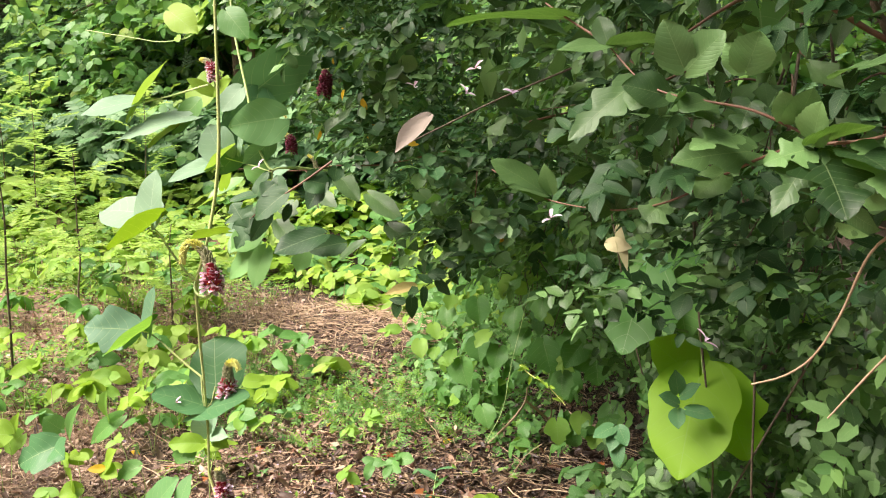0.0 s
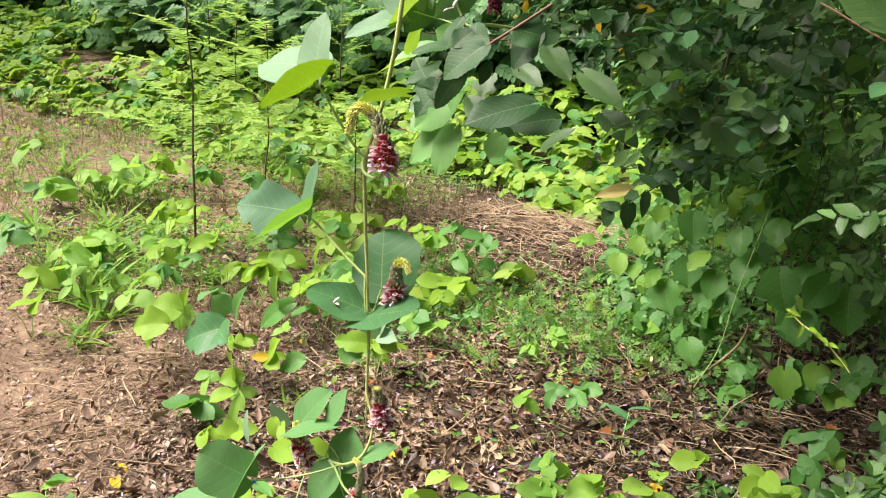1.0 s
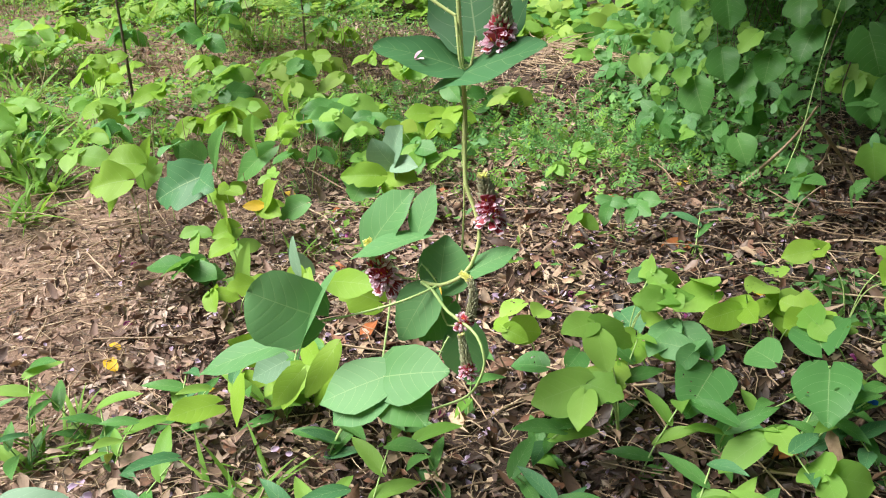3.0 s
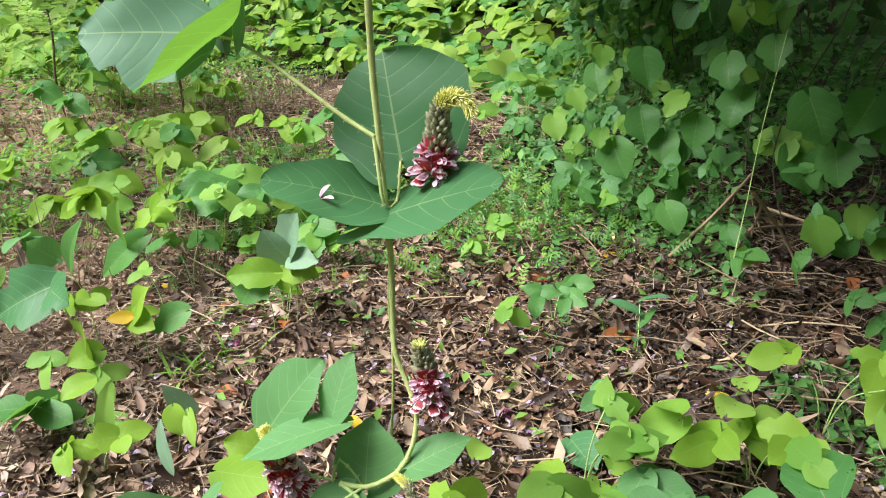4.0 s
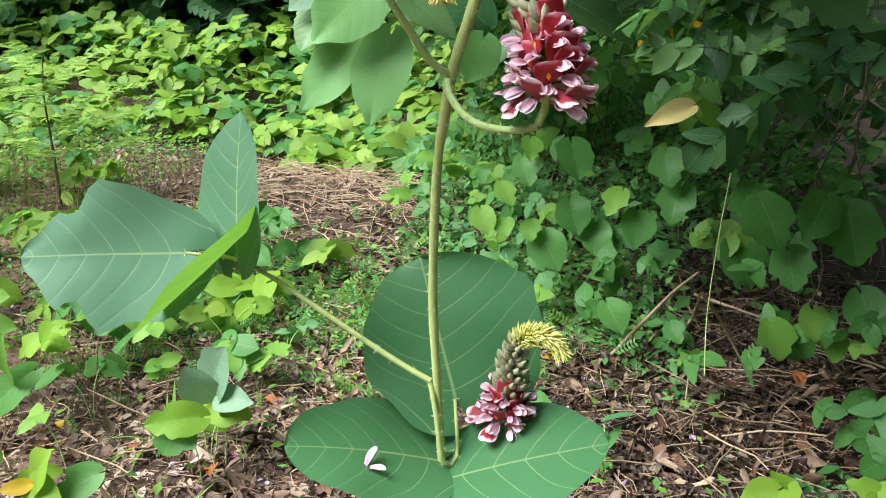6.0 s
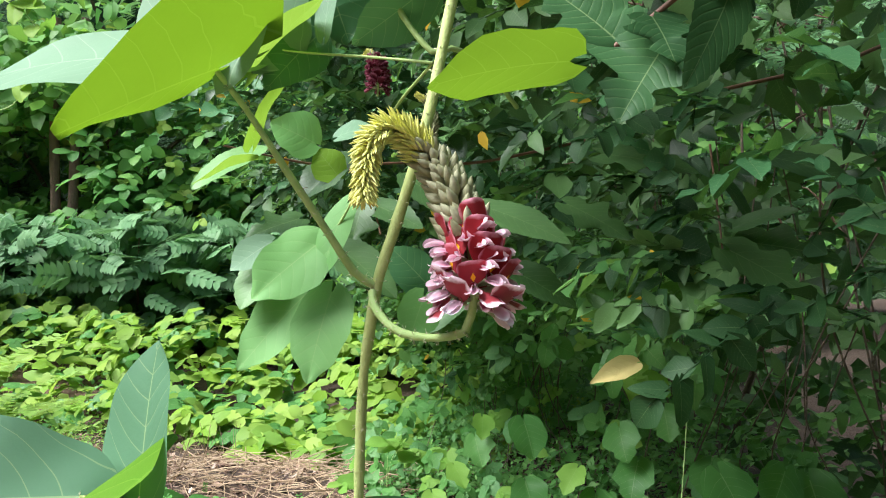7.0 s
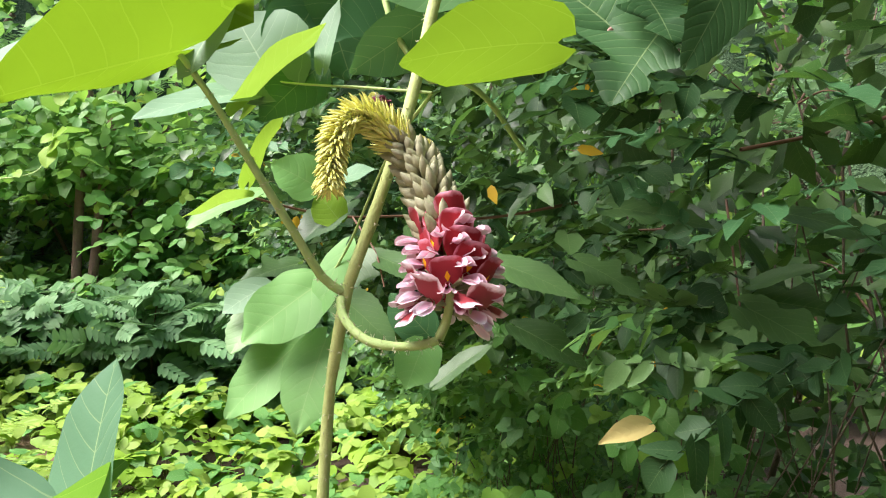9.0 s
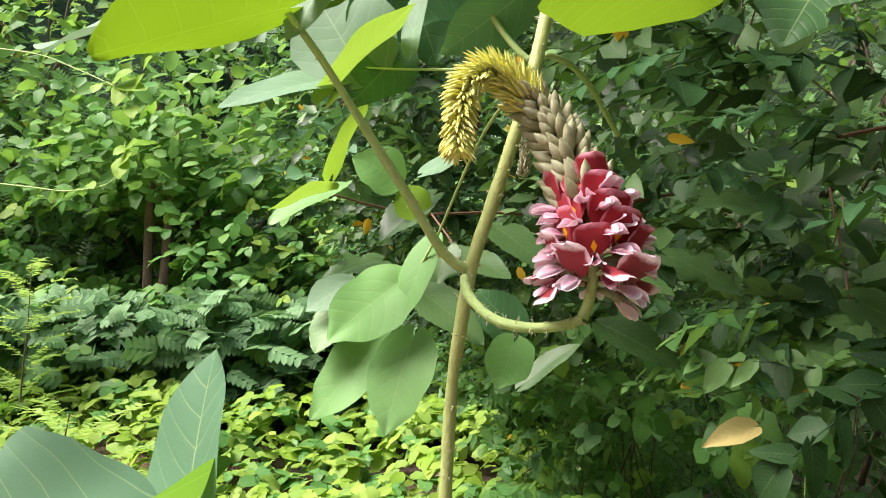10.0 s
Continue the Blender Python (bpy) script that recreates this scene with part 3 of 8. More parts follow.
stem(vine, "runner", [(-0.299, 1.850, 0.399), (-0.276, 1.840, 0.392), (-0.250, 1.830, 0.369), (-0.220, 1.820, 0.359), (-0.198, 1.810, 0.349), (-0.184, 1.800, 0.328), (-0.185, 1.800, 0.298), (-0.207, 1.800, 0.253), (-0.251, 1.790, 0.227), (-0.287, 1.780, 0.210)], 0.0024, 0.0018, M_STALK)
stem(vine, "runner", [(-0.249, 1.905, 0.667), (-0.255, 1.910, 0.599), (-0.251, 1.905, 0.532), (-0.256, 1.910, 0.447), (-0.262, 1.900, 0.347)], 0.0016, 0.0016, M_STEM)
stem(vine, "runner", [(-0.273, 1.850, 0.374), (-0.254, 1.840, 0.340), (-0.223, 1.830, 0.351), (-0.214, 1.830, 0.341)], 0.0016, 0.0012, M_STEM)
# main vine: pair and round leaflet on the middle node
stem(vine, "petiole", [(-0.261, 1.900, 0.776), (-0.256, 1.893, 0.752), (-0.250, 1.890, 0.712), (-0.240, 1.900, 0.712), (-0.244, 1.930, 0.745)], 0.0022, 0.0016, M_STEM)
leaflet(vine, (-0.253, 1.900, 0.707), (-0.365, 1.860, 0.739), 0.112, (-0.097, -0.214, 0.972), M_DEEP, "disc", 0.1, 0.05)
leaflet(vine, (-0.269, 1.885, 0.692), (-0.128, 1.870, 0.749), 0.112, (0.116, -0.241, 0.964), M_DEEP, "disc", 0.08, 0.05)
leaflet(vine, (-0.243, 1.930, 0.742), (-0.279, 1.990, 0.844), 0.148, (0.048, -0.957, 0.287), M_DEEP, "disc", 0.04, 0.06)
# main vine: three-part leaf on its long stalk
stem(vine, "petiole", [(-0.261, 1.900, 0.777), (-0.291, 1.905, 0.792), (-0.341, 1.910, 0.824), (-0.384, 1.920, 0.848), (-0.413, 1.924, 0.861), (-0.430, 1.920, 0.864), (-0.449, 1.914, 0.868)], 0.0024, 0.0014, M_STEM)
leaflet(vine, (-0.449, 1.914, 0.868), (-0.570, 1.898, 0.866), 0.104, (-0.149, -0.896, 0.418), M_SKY_SHEEN, "lobed", 0.1, 0.1)
leaflet(vine, (-0.412, 1.924, 0.867), (-0.409, 1.950, 0.972), 0.085, (-0.634, -0.767, 0.102), M_SKY_SHEEN, "kudzu", 0.06, 0.15)
leaflet(vine, (-0.400, 1.915, 0.887), (-0.470, 1.830, 0.825), 0.075, (-0.712, 0.127, 0.690), M_LEAF, "kudzu", -0.03, 0.2)
# main vine: large leaf on the upper stalk
stem(vine, "petiole", [(-0.247, 1.865, 1.012), (-0.258, 1.860, 1.020), (-0.272, 1.850, 1.043), (-0.296, 1.843, 1.080), (-0.318, 1.838, 1.114), (-0.336, 1.832, 1.138)], 0.0027, 0.0018, M_STALK)
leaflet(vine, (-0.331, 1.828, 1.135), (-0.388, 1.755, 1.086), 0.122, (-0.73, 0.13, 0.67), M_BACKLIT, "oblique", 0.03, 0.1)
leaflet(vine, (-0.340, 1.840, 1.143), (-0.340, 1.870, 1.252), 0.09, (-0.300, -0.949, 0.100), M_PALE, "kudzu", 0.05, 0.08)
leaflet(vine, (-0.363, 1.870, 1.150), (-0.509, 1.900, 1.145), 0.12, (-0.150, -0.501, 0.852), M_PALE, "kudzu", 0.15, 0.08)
# racemes of the main vine: axis from the foot to the drooping tip
stem(vine, "flower_stalk", [(-0.247, 1.862, 1.008), (-0.245, 1.855, 1.000), (-0.237, 1.845, 0.991), (-0.227, 1.840, 0.985), (-0.213, 1.835, 0.983), (-0.200, 1.830, 0.984), (-0.191, 1.828, 0.987)], 0.0026, 0.0024, M_STALK)
raceme(vine, [(-0.191, 1.828, 0.987), (-0.187, 1.830, 0.999), (-0.186, 1.830, 1.016), (-0.189, 1.832, 1.036), (-0.197, 1.836, 1.060), (-0.206, 1.838, 1.078), (-0.217, 1.836, 1.091), (-0.227, 1.832, 1.099), (-0.236, 1.826, 1.100), (-0.244, 1.820, 1.090), (-0.246, 1.815, 1.074), (-0.246, 1.812, 1.059)], 1.5, 0.29, 0.62, 3)
stem(vine, "flower_stalk", [(-0.253, 1.900, 0.711), (-0.242, 1.910, 0.710), (-0.222, 1.915, 0.715), (-0.211, 1.915, 0.722)], 0.002, 0.002, M_STALK)
raceme(vine, [(-0.211, 1.915, 0.719), (-0.205, 1.915, 0.736), (-0.202, 1.913, 0.759), (-0.200, 1.910, 0.781), (-0.198, 1.908, 0.800), (-0.192, 1.905, 0.813), (-0.181, 1.900, 0.819), (-0.170, 1.897, 0.816), (-0.163, 1.895, 0.806)], 1.4, 0.34, 0.7, 5)
raceme(vine, [(-0.207, 1.890, 0.476), (-0.205, 1.890, 0.501), (-0.209, 1.888, 0.525), (-0.213, 1.886, 0.548), (-0.215, 1.884, 0.564)], 1.25, 0.55, 0.97, 7)
raceme(vine, [(-0.354, 1.860, 0.367), (-0.358, 1.850, 0.394), (-0.363, 1.840, 0.416), (-0.374, 1.850, 0.426), (-0.383, 1.860, 0.436), (-0.391, 1.862, 0.447)], 1.3, 0.55, 0.85, 9)
raceme(vine, [(-0.239, 1.830, 0.349), (-0.219, 1.830, 0.362), (-0.211, 1.830, 0.388), (-0.212, 1.832, 0.412), (-0.220, 1.835, 0.425), (-0.232, 1.838, 0.430)], 0.8, 0.22, 0.85, 11)
raceme(vine, [(-0.210, 1.810, 0.272), (-0.213, 1.810, 0.298), (-0.218, 1.812, 0.322), (-0.224, 1.815, 0.343)], 0.8, 0.3, 0.97, 13)
raceme(vine, [(-0.279, 1.780, 0.209), (-0.291, 1.780, 0.220), (-0.305, 1.780, 0.225), (-0.317, 1.775, 0.220), (-0.324, 1.770, 0.209)], 0.8, 0.0, 0.5, 15)
# lower leaves of the main vine
leaflet(vine, (-0.392, 1.880, 0.436), (-0.329, 1.900, 0.522), 0.078, (0.000, -0.600, 0.800), M_SOFT, "round", 0.12, 0.12)
leaflet(vine, (-0.311, 1.870, 0.469), (-0.295, 1.900, 0.535), 0.05, (-0.318, -0.848, 0.424), M_SOFT, "ovate", 0.12, 0.12)
leaflet(vine, (-0.297, 1.860, 0.469), (-0.400, 1.820, 0.432), 0.06, (-0.195, -0.098, 0.976), M_SOFT, "ovate", 0.12, 0.12)
leaflet(vine, (-0.273, 1.860, 0.392), (-0.274, 1.890, 0.462), 0.085, (0.000, -0.800, 0.600), M_SOFT, "round", 0.12, 0.12)
leaflet(vine, (-0.225, 1.860, 0.423), (-0.158, 1.880, 0.460), 0.05, (0.095, -0.286, 0.953), M_SOFT, "ovate", 0.12, 0.12)
leaflet(vine, (-0.431, 1.760, 0.364), (-0.515, 1.720, 0.408), 0.115, (0.099, -0.890, 0.445), M_SOFT, "disc", 0.12, 0.12)
leaflet(vine, (-0.479, 1.750, 0.314), (-0.609, 1.700, 0.257), 0.055, (-0.199, -0.398, 0.896), M_SOFT, "ovate", 0.12, 0.12)
leaflet(vine, (-0.404, 1.770, 0.423), (-0.447, 1.730, 0.303), 0.06, (-0.747, -0.418, 0.517), M_SOFT, "ovate", 0.12, 0.12)
leaflet(vine, (-0.285, 1.850, 0.391), (-0.322, 1.820, 0.311), 0.075, (0.000, -0.707, 0.707), M_SOFT, "ovate", 0.12, 0.12)
leaflet(vine, (-0.260, 1.870, 0.360), (-0.295, 1.830, 0.310), 0.06, (0.207, -0.830, 0.518), M_LEAF, "ovate", 0.12, 0.12)
leaflet(vine, (-0.312, 1.740, 0.298), (-0.398, 1.700, 0.257), 0.085, (-0.196, -0.588, 0.784), M_SOFT, "round", 0.12, 0.12)
leaflet(vine, (-0.312, 1.740, 0.298), (-0.212, 1.740, 0.329), 0.088, (0.196, -0.588, 0.784), M_SOFT, "round", 0.12, 0.12)
leaflet(vine, (-0.321, 1.740, 0.285), (-0.367, 1.680, 0.241), 0.085, (-0.196, -0.588, 0.784), M_SOFT, "round", 0.12, 0.12)
leaflet(vine, (-0.301, 1.740, 0.285), (-0.232, 1.700, 0.260), 0.08, (0.196, -0.588, 0.784), M_LEAF, "round", 0.12, 0.12)
leaflet(vine, (-0.233, 1.860, 0.332), (-0.220, 1.840, 0.248), 0.07, (0.303, -0.808, 0.505), M_SOFT, "ovate", 0.12, 0.12)
leaflet(vine, (-0.476, 1.780, 0.247), (-0.516, 1.750, 0.188), 0.045, (-0.218, -0.873, 0.436), M_LIME, "ovate", 0.12, 0.12)
leaflet(vine, (-0.422, 1.800, 0.292), (-0.460, 1.760, 0.214), 0.048, (-0.318, -0.848, 0.424), M_LIME, "ovate", 0.12, 0.12)
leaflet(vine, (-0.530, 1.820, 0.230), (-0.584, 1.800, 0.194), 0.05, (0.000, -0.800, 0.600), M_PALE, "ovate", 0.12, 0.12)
leaflet(vine, (-0.592, 1.780, 0.207), (-0.581, 1.740, 0.140), 0.035, (-0.309, -0.928, 0.206), M_LIME, "ovate", 0.12, 0.12)
leaflet(vine, (-0.651, 1.780, 0.142), (-0.686, 1.700, 0.156), 0.06, (0.000, -0.600, 0.800), M_LIME, "round", 0.12, 0.12)
leaflet(vine, (-0.479, 1.900, 0.346), (-0.382, 1.880, 0.363), 0.05, (0.000, -0.707, 0.707), M_LIME, "ovate", 0.12, 0.12)
leaflet(vine, (-0.514, 1.860, 0.371), (-0.533, 1.880, 0.426), 0.03, (-0.527, -0.738, 0.422), M_PALE, "ovate", 0.12, 0.12)
leaflet(vine, (-0.501, 1.840, 0.263), (-0.454, 1.800, 0.248), 0.04, (0.000, -0.949, 0.316), M_LIME, "ovate", 0.12, 0.12)
stem(vine, "petiole", [(-0.272, 1.850, 0.398), (-0.304, 1.820, 0.386), (-0.355, 1.790, 0.371), (-0.428, 1.770, 0.350), (-0.432, 1.760, 0.363)], 0.0018, 0.0014, M_STALK)
stem(vine, "petiole", [(-0.349, 1.850, 0.374), (-0.334, 1.800, 0.341), (-0.322, 1.750, 0.299), (-0.312, 1.740, 0.298)], 0.0016, 0.0014, M_STALK)
stem(vine, "petiole", [(-0.307, 1.850, 0.402), (-0.344, 1.860, 0.399), (-0.392, 1.880, 0.433)], 0.0016, 0.0014, M_STALK)
stem(vine, "petiole", [(-0.307, 1.850, 0.402), (-0.300, 1.855, 0.426), (-0.276, 1.860, 0.392), (-0.286, 1.855, 0.386)], 0.0014, 0.0012, M_STALK)
stem(vine, "petiole", [(-0.242, 1.750, 0.308), (-0.233, 1.760, 0.345), (-0.225, 1.770, 0.365)], 0.0012, 0.001, M_STALK)
# the second vine, hanging behind
stem(vine2, "stem", [(-0.412, 2.350, 1.888), (-0.387, 2.300, 1.637), (-0.301, 2.220, 1.412), (-0.283, 2.210, 1.348), (-0.263, 2.200, 1.286), (-0.227, 2.190, 1.236), (-0.207, 2.190, 1.239), (-0.174, 2.250, 1.237), (-0.130, 2.400, 1.219)], 0.0034, 0.003, M_STALK)
stem(vine2, "petiole", [(-0.226, 2.200, 1.227), (-0.300, 2.230, 1.241), (-0.363, 2.250, 1.250), (-0.396, 2.260, 1.256)], 0.0016, 0.0012, M_STALK)
stem(vine2, "petiole", [(-0.226, 2.200, 1.227), (-0.278, 2.300, 1.190), (-0.335, 2.400, 1.102), (-0.366, 2.430, 1.055), (-0.378, 2.430, 1.013)], 0.0018, 0.0014, M_STALK)
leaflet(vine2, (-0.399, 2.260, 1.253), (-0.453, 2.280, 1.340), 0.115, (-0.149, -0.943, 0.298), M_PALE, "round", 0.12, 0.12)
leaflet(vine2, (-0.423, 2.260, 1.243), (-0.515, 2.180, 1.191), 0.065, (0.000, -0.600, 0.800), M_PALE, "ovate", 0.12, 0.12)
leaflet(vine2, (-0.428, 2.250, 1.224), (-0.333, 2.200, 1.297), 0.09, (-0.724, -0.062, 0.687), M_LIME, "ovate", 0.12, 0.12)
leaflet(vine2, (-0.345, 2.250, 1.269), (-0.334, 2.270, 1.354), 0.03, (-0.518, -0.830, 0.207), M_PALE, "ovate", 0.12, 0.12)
leaflet(vine2, (-0.356, 2.270, 1.274), (-0.408, 2.250, 1.210), 0.075, (0.101, -0.909, 0.404), M_DEEP, "ovate", 0.12, 0.12)
leaflet(vine2, (-0.379, 2.350, 1.413), (-0.328, 2.320, 1.279), 0.13, (0.35, -0.86, -0.36), M_DEEP, "round", 0.12, 0.12)
leaflet(vine2, (-0.452, 2.350, 1.146), (-0.497, 2.280, 1.111), 0.055, (-0.397, 0.027, 0.917), M_LIME, "ovate", 0.12, 0.12)
leaflet(vine2, (-0.448, 2.350, 1.165), (-0.398, 2.300, 1.234), 0.06, (-0.899, 0.041, 0.437), M_LIME, "ovate", 0.12, 0.12)
leaflet(vine2, (-0.206, 2.200, 1.364), (-0.325, 2.160, 1.340), 0.12, (0.05, -0.98, 0.15), M_SOFT, "kudzu", 0.12, 0.12)
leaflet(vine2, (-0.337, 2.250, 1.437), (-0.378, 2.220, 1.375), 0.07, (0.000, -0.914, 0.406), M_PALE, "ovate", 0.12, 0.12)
leaflet(vine2, (-0.330, 2.330, 1.424), (-0.352, 2.300, 1.314), 0.12, (0.35, -0.86, -0.36), M_DEEP, "round", 0.12, 0.12)
leaflet(vine2, (-0.432, 2.320, 1.468), (-0.493, 2.250, 1.371), 0.1, (0.000, -0.868, 0.496), M_LIME, "ovate", 0.12, 0.12)
leaflet(vine2, (-0.366, 2.300, 1.362), (-0.414, 2.280, 1.266), 0.08, (0.35, -0.86, -0.36), M_DEEP, "ovate", 0.12, 0.12)
leaflet(vine2, (-0.379, 2.430, 1.052), (-0.461, 2.400, 0.978), 0.088, (-0.100, -0.949, 0.300), M_FRESH, "ovate", 0.12, 0.12)
leaflet(vine2, (-0.345, 2.430, 1.101), (-0.379, 2.410, 0.994), 0.05, (-0.518, -0.830, 0.207), M_FRESH, "ovate", 0.12, 0.12)
leaflet(vine2, (-0.365, 2.430, 0.987), (-0.390, 2.400, 0.873), 0.08, (-0.202, -0.958, 0.202), M_FRESH, "ovate", 0.12, 0.12)
leaflet(vine2, (-0.450, 2.460, 1.052), (-0.500, 2.440, 1.013), 0.05, (-0.105, -0.843, 0.527), M_PALE, "ovate", 0.12, 0.12)
leaflet(vine2, (-0.404, 2.470, 0.985), (-0.489, 2.440, 0.884), 0.075, (-0.105, -0.943, 0.314), M_FRESH, "ovate", 0.12, 0.12)
leaflet(vine2, (-0.247, 2.440, 0.981), (-0.264, 2.420, 0.928), 0.058, (0.102, -0.973, 0.205), M_FRESH, "round", 0.12, 0.12)
leaflet(vine2, (-0.243, 2.500, 0.993), (-0.297, 2.500, 1.047), 0.06, (0.102, -0.973, 0.205), M_DEEP, "ovate", 0.12, 0.12)
leaflet(vine2, (-0.400, 2.500, 1.188), (-0.458, 2.480, 1.214), 0.07, (0.000, -0.914, 0.406), M_FRESH, "ovate", 0.12, 0.12)
leaflet(vine2, (-0.368, 2.500, 1.143), (-0.400, 2.500, 1.181), 0.05, (0.000, -0.914, 0.406), M_LIME, "ovate", 0.12, 0.12)
leaflet(vine2, (-0.370, 2.500, 1.197), (-0.318, 2.500, 1.213), 0.06, (0.000, -0.530, 0.848), M_PALE, "ovate", 0.12, 0.12)
raceme(vine2, [(-0.315, 2.500, 1.253), (-0.314, 2.500, 1.277), (-0.319, 2.500, 1.302), (-0.331, 2.500, 1.314)], 1.0, 0.7, 0.9, 21, True)
raceme(vine2, [(-0.193, 2.450, 1.415), (-0.189, 2.450, 1.443), (-0.186, 2.450, 1.471), (-0.188, 2.450, 1.495)], 1.2, 0.8, 0.97, 23, True)
raceme(vine2, [(-0.241, 2.500, 1.191), (-0.238, 2.500, 1.222), (-0.247, 2.500, 1.244), (-0.262, 2.500, 1.256)], 0.8, 0.0, 0.8, 25, True)
raceme(vine2, [(-0.376, 2.500, 1.345), (-0.366, 2.500, 1.372), (-0.347, 2.500, 1.380), (-0.330, 2.500, 1.361)], 0.8, 0.0, 0.3, 27, True)
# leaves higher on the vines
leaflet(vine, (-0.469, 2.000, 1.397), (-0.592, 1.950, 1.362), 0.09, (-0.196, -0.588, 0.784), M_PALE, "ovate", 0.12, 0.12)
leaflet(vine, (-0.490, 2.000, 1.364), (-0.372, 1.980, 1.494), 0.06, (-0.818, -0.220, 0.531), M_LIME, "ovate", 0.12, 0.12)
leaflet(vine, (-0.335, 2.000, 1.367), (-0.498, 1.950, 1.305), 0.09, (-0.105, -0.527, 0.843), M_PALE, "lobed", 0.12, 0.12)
leaflet(vine, (-0.343, 2.000, 1.354), (-0.434, 1.980, 1.291), 0.05, (-0.638, -0.043, 0.769), M_LIME, "ovate", 0.12, 0.12)
leaflet(vine, (-0.324, 2.020, 1.400), (-0.381, 2.000, 1.321), 0.07, (-0.302, -0.905, 0.302), M_LEAF, "ovate", 0.12, 0.12)
leaflet(vine2, (-0.369, 2.350, 1.419), (-0.169, 2.350, 1.568), 0.14, (0.35, -0.86, -0.36), M_DEEP, "round", 0.12, 0.12)
leaflet(vine2, (-0.387, 2.350, 1.389), (-0.429, 2.330, 1.311), 0.08, (0.35, -0.86, -0.36), M_DEEP, "ovate", 0.12, 0.12)
leaflet(vine, (-0.275, 2.000, 1.420), (-0.327, 1.980, 1.450), 0.03, (0.000, -0.949, 0.316), M_LIME, "round", 0.12, 0.12)
leaflet(vine, (-0.268, 2.000, 1.420), (-0.219, 1.990, 1.452), 0.03, (0.000, -0.949, 0.316), M_LIME, "round", 0.12, 0.12)
leaflet(vine, (-0.411, 2.050, 1.608), (-0.326, 2.030, 1.555), 0.07, (0.000, -0.894, 0.447), M_LIME, "ovate", 0.12, 0.12)
leaflet(vine, (-0.291, 2.100, 1.613), (-0.223, 2.080, 1.546), 0.07, (0.000, -0.894, 0.447), M_LEAF, "ovate", 0.12, 0.12)
leaflet(vine2, (-0.228, 2.200, 1.306), (-0.308, 2.200, 1.246), 0.06, (0.35, -0.86, -0.36), M_DEEP, "ovate", 0.12, 0.12)
raceme(vine, [(-0.267, 2.000, 1.439), (-0.270, 2.000, 1.464), (-0.281, 2.000, 1.487), (-0.302, 2.000, 1.495)], 0.9, 0.6, 0.85, 31)
stem(vine, "petiole", [(-0.255, 1.950, 1.437), (-0.372, 1.980, 1.411), (-0.469, 2.000, 1.393)], 0.002, 0.0015, M_STALK)
# kudzu runners on the ground, front right
leaflet(runner_r, (0.286, 2.220, 0.198), (0.276, 2.342, 0.180), 0.101, (-0.30, -0.42, 0.80), M_BITTEN_DEEP, "round", 0.22, 0.24)
leaflet(runner_r, (0.297, 2.152, 0.198), (0.297, 2.033, 0.162), 0.101, (-0.19, -0.39, 0.80), M_BITTEN_DEEP, "round", 0.22, 0.24)
leaflet(runner_r, (0.116, 2.143, 0.158), (0.087, 2.032, 0.130), 0.097, (0.03, -0.71, 0.80), M_BITTEN_DEEP, "round", 0.22, 0.24)
leaflet(runner_r, (0.213, 2.155, 0.191), (0.173, 2.224, 0.169), 0.068, (-0.49, -0.25, 0.80), M_BITTEN_DEEP, "ovate", 0.22, 0.24)
leaflet(runner_r, (0.114, 2.174, 0.169), (0.115, 2.233, 0.155), 0.050, (-0.28, -0.61, 0.80), M_BITTEN_DEEP, "round", 0.22, 0.24)
leaflet(runner_r, (-0.028, 2.224, 0.156), (-0.044, 2.147, 0.132), 0.068, (0.35, -0.47, 0.80), M_BITTEN, "round", 0.22, 0.24)
leaflet(runner_r, (-0.013, 2.242, 0.178), (0.005, 2.303, 0.164), 0.053, (0.21, -0.46, 0.80), M_BITTEN, "ovate", 0.22, 0.24)
leaflet(runner_r, (-0.003, 2.204, 0.159), (0.053, 2.215, 0.129), 0.053, (0.04, -0.66, 0.80), M_BITTEN, "round", 0.22, 0.24)
leaflet(runner_r, (-0.095, 2.215, 0.171), (-0.128, 2.263, 0.153), 0.050, (0.04, -0.23, 0.80), M_LIME, "lobed", 0.22, 0.24)
leaflet(runner_r, (-0.066, 2.120, 0.134), (-0.083, 2.063, 0.118), 0.050, (-0.06, -0.31, 0.80), M_LIME, "lobed", 0.22, 0.24)
leaflet(runner_r, (-0.052, 2.148, 0.130), (-0.033, 2.096, 0.104), 0.050, (0.07, -0.71, 0.80), M_LIME, "lobed", 0.22, 0.24)
leaflet(runner_r, (-0.007, 2.387, 0.189), (-0.046, 2.459, 0.171), 0.068, (0.14, -0.40, 0.80), M_BITTEN, "lobed", 0.22, 0.24)
leaflet(runner_r, (0.094, 2.410, 0.179), (0.025, 2.367, 0.145), 0.072, (-0.24, -0.73, 0.80), M_BITTEN, "round", 0.22, 0.24)
leaflet(runner_r, (0.086, 2.377, 0.210), (0.055, 2.435, 0.186), 0.058, (0.24, -0.47, 0.80), M_BITTEN, "ovate", 0.22, 0.24)
leaflet(runner_r, (0.168, 2.423, 0.190), (0.192, 2.499, 0.170), 0.068, (0.11, -0.22, 0.80), M_BITTEN, "round", 0.22, 0.24)
leaflet(runner_r, (0.235, 2.443, 0.161), (0.275, 2.507, 0.145), 0.063, (0.11, -0.20, 0.80), M_BITTEN, "round", 0.22, 0.24)
leaflet(runner_r, (0.211, 2.520, 0.186), (0.213, 2.580, 0.174), 0.050, (-0.16, -0.27, 0.80), M_BITTEN, "round", 0.22, 0.24)
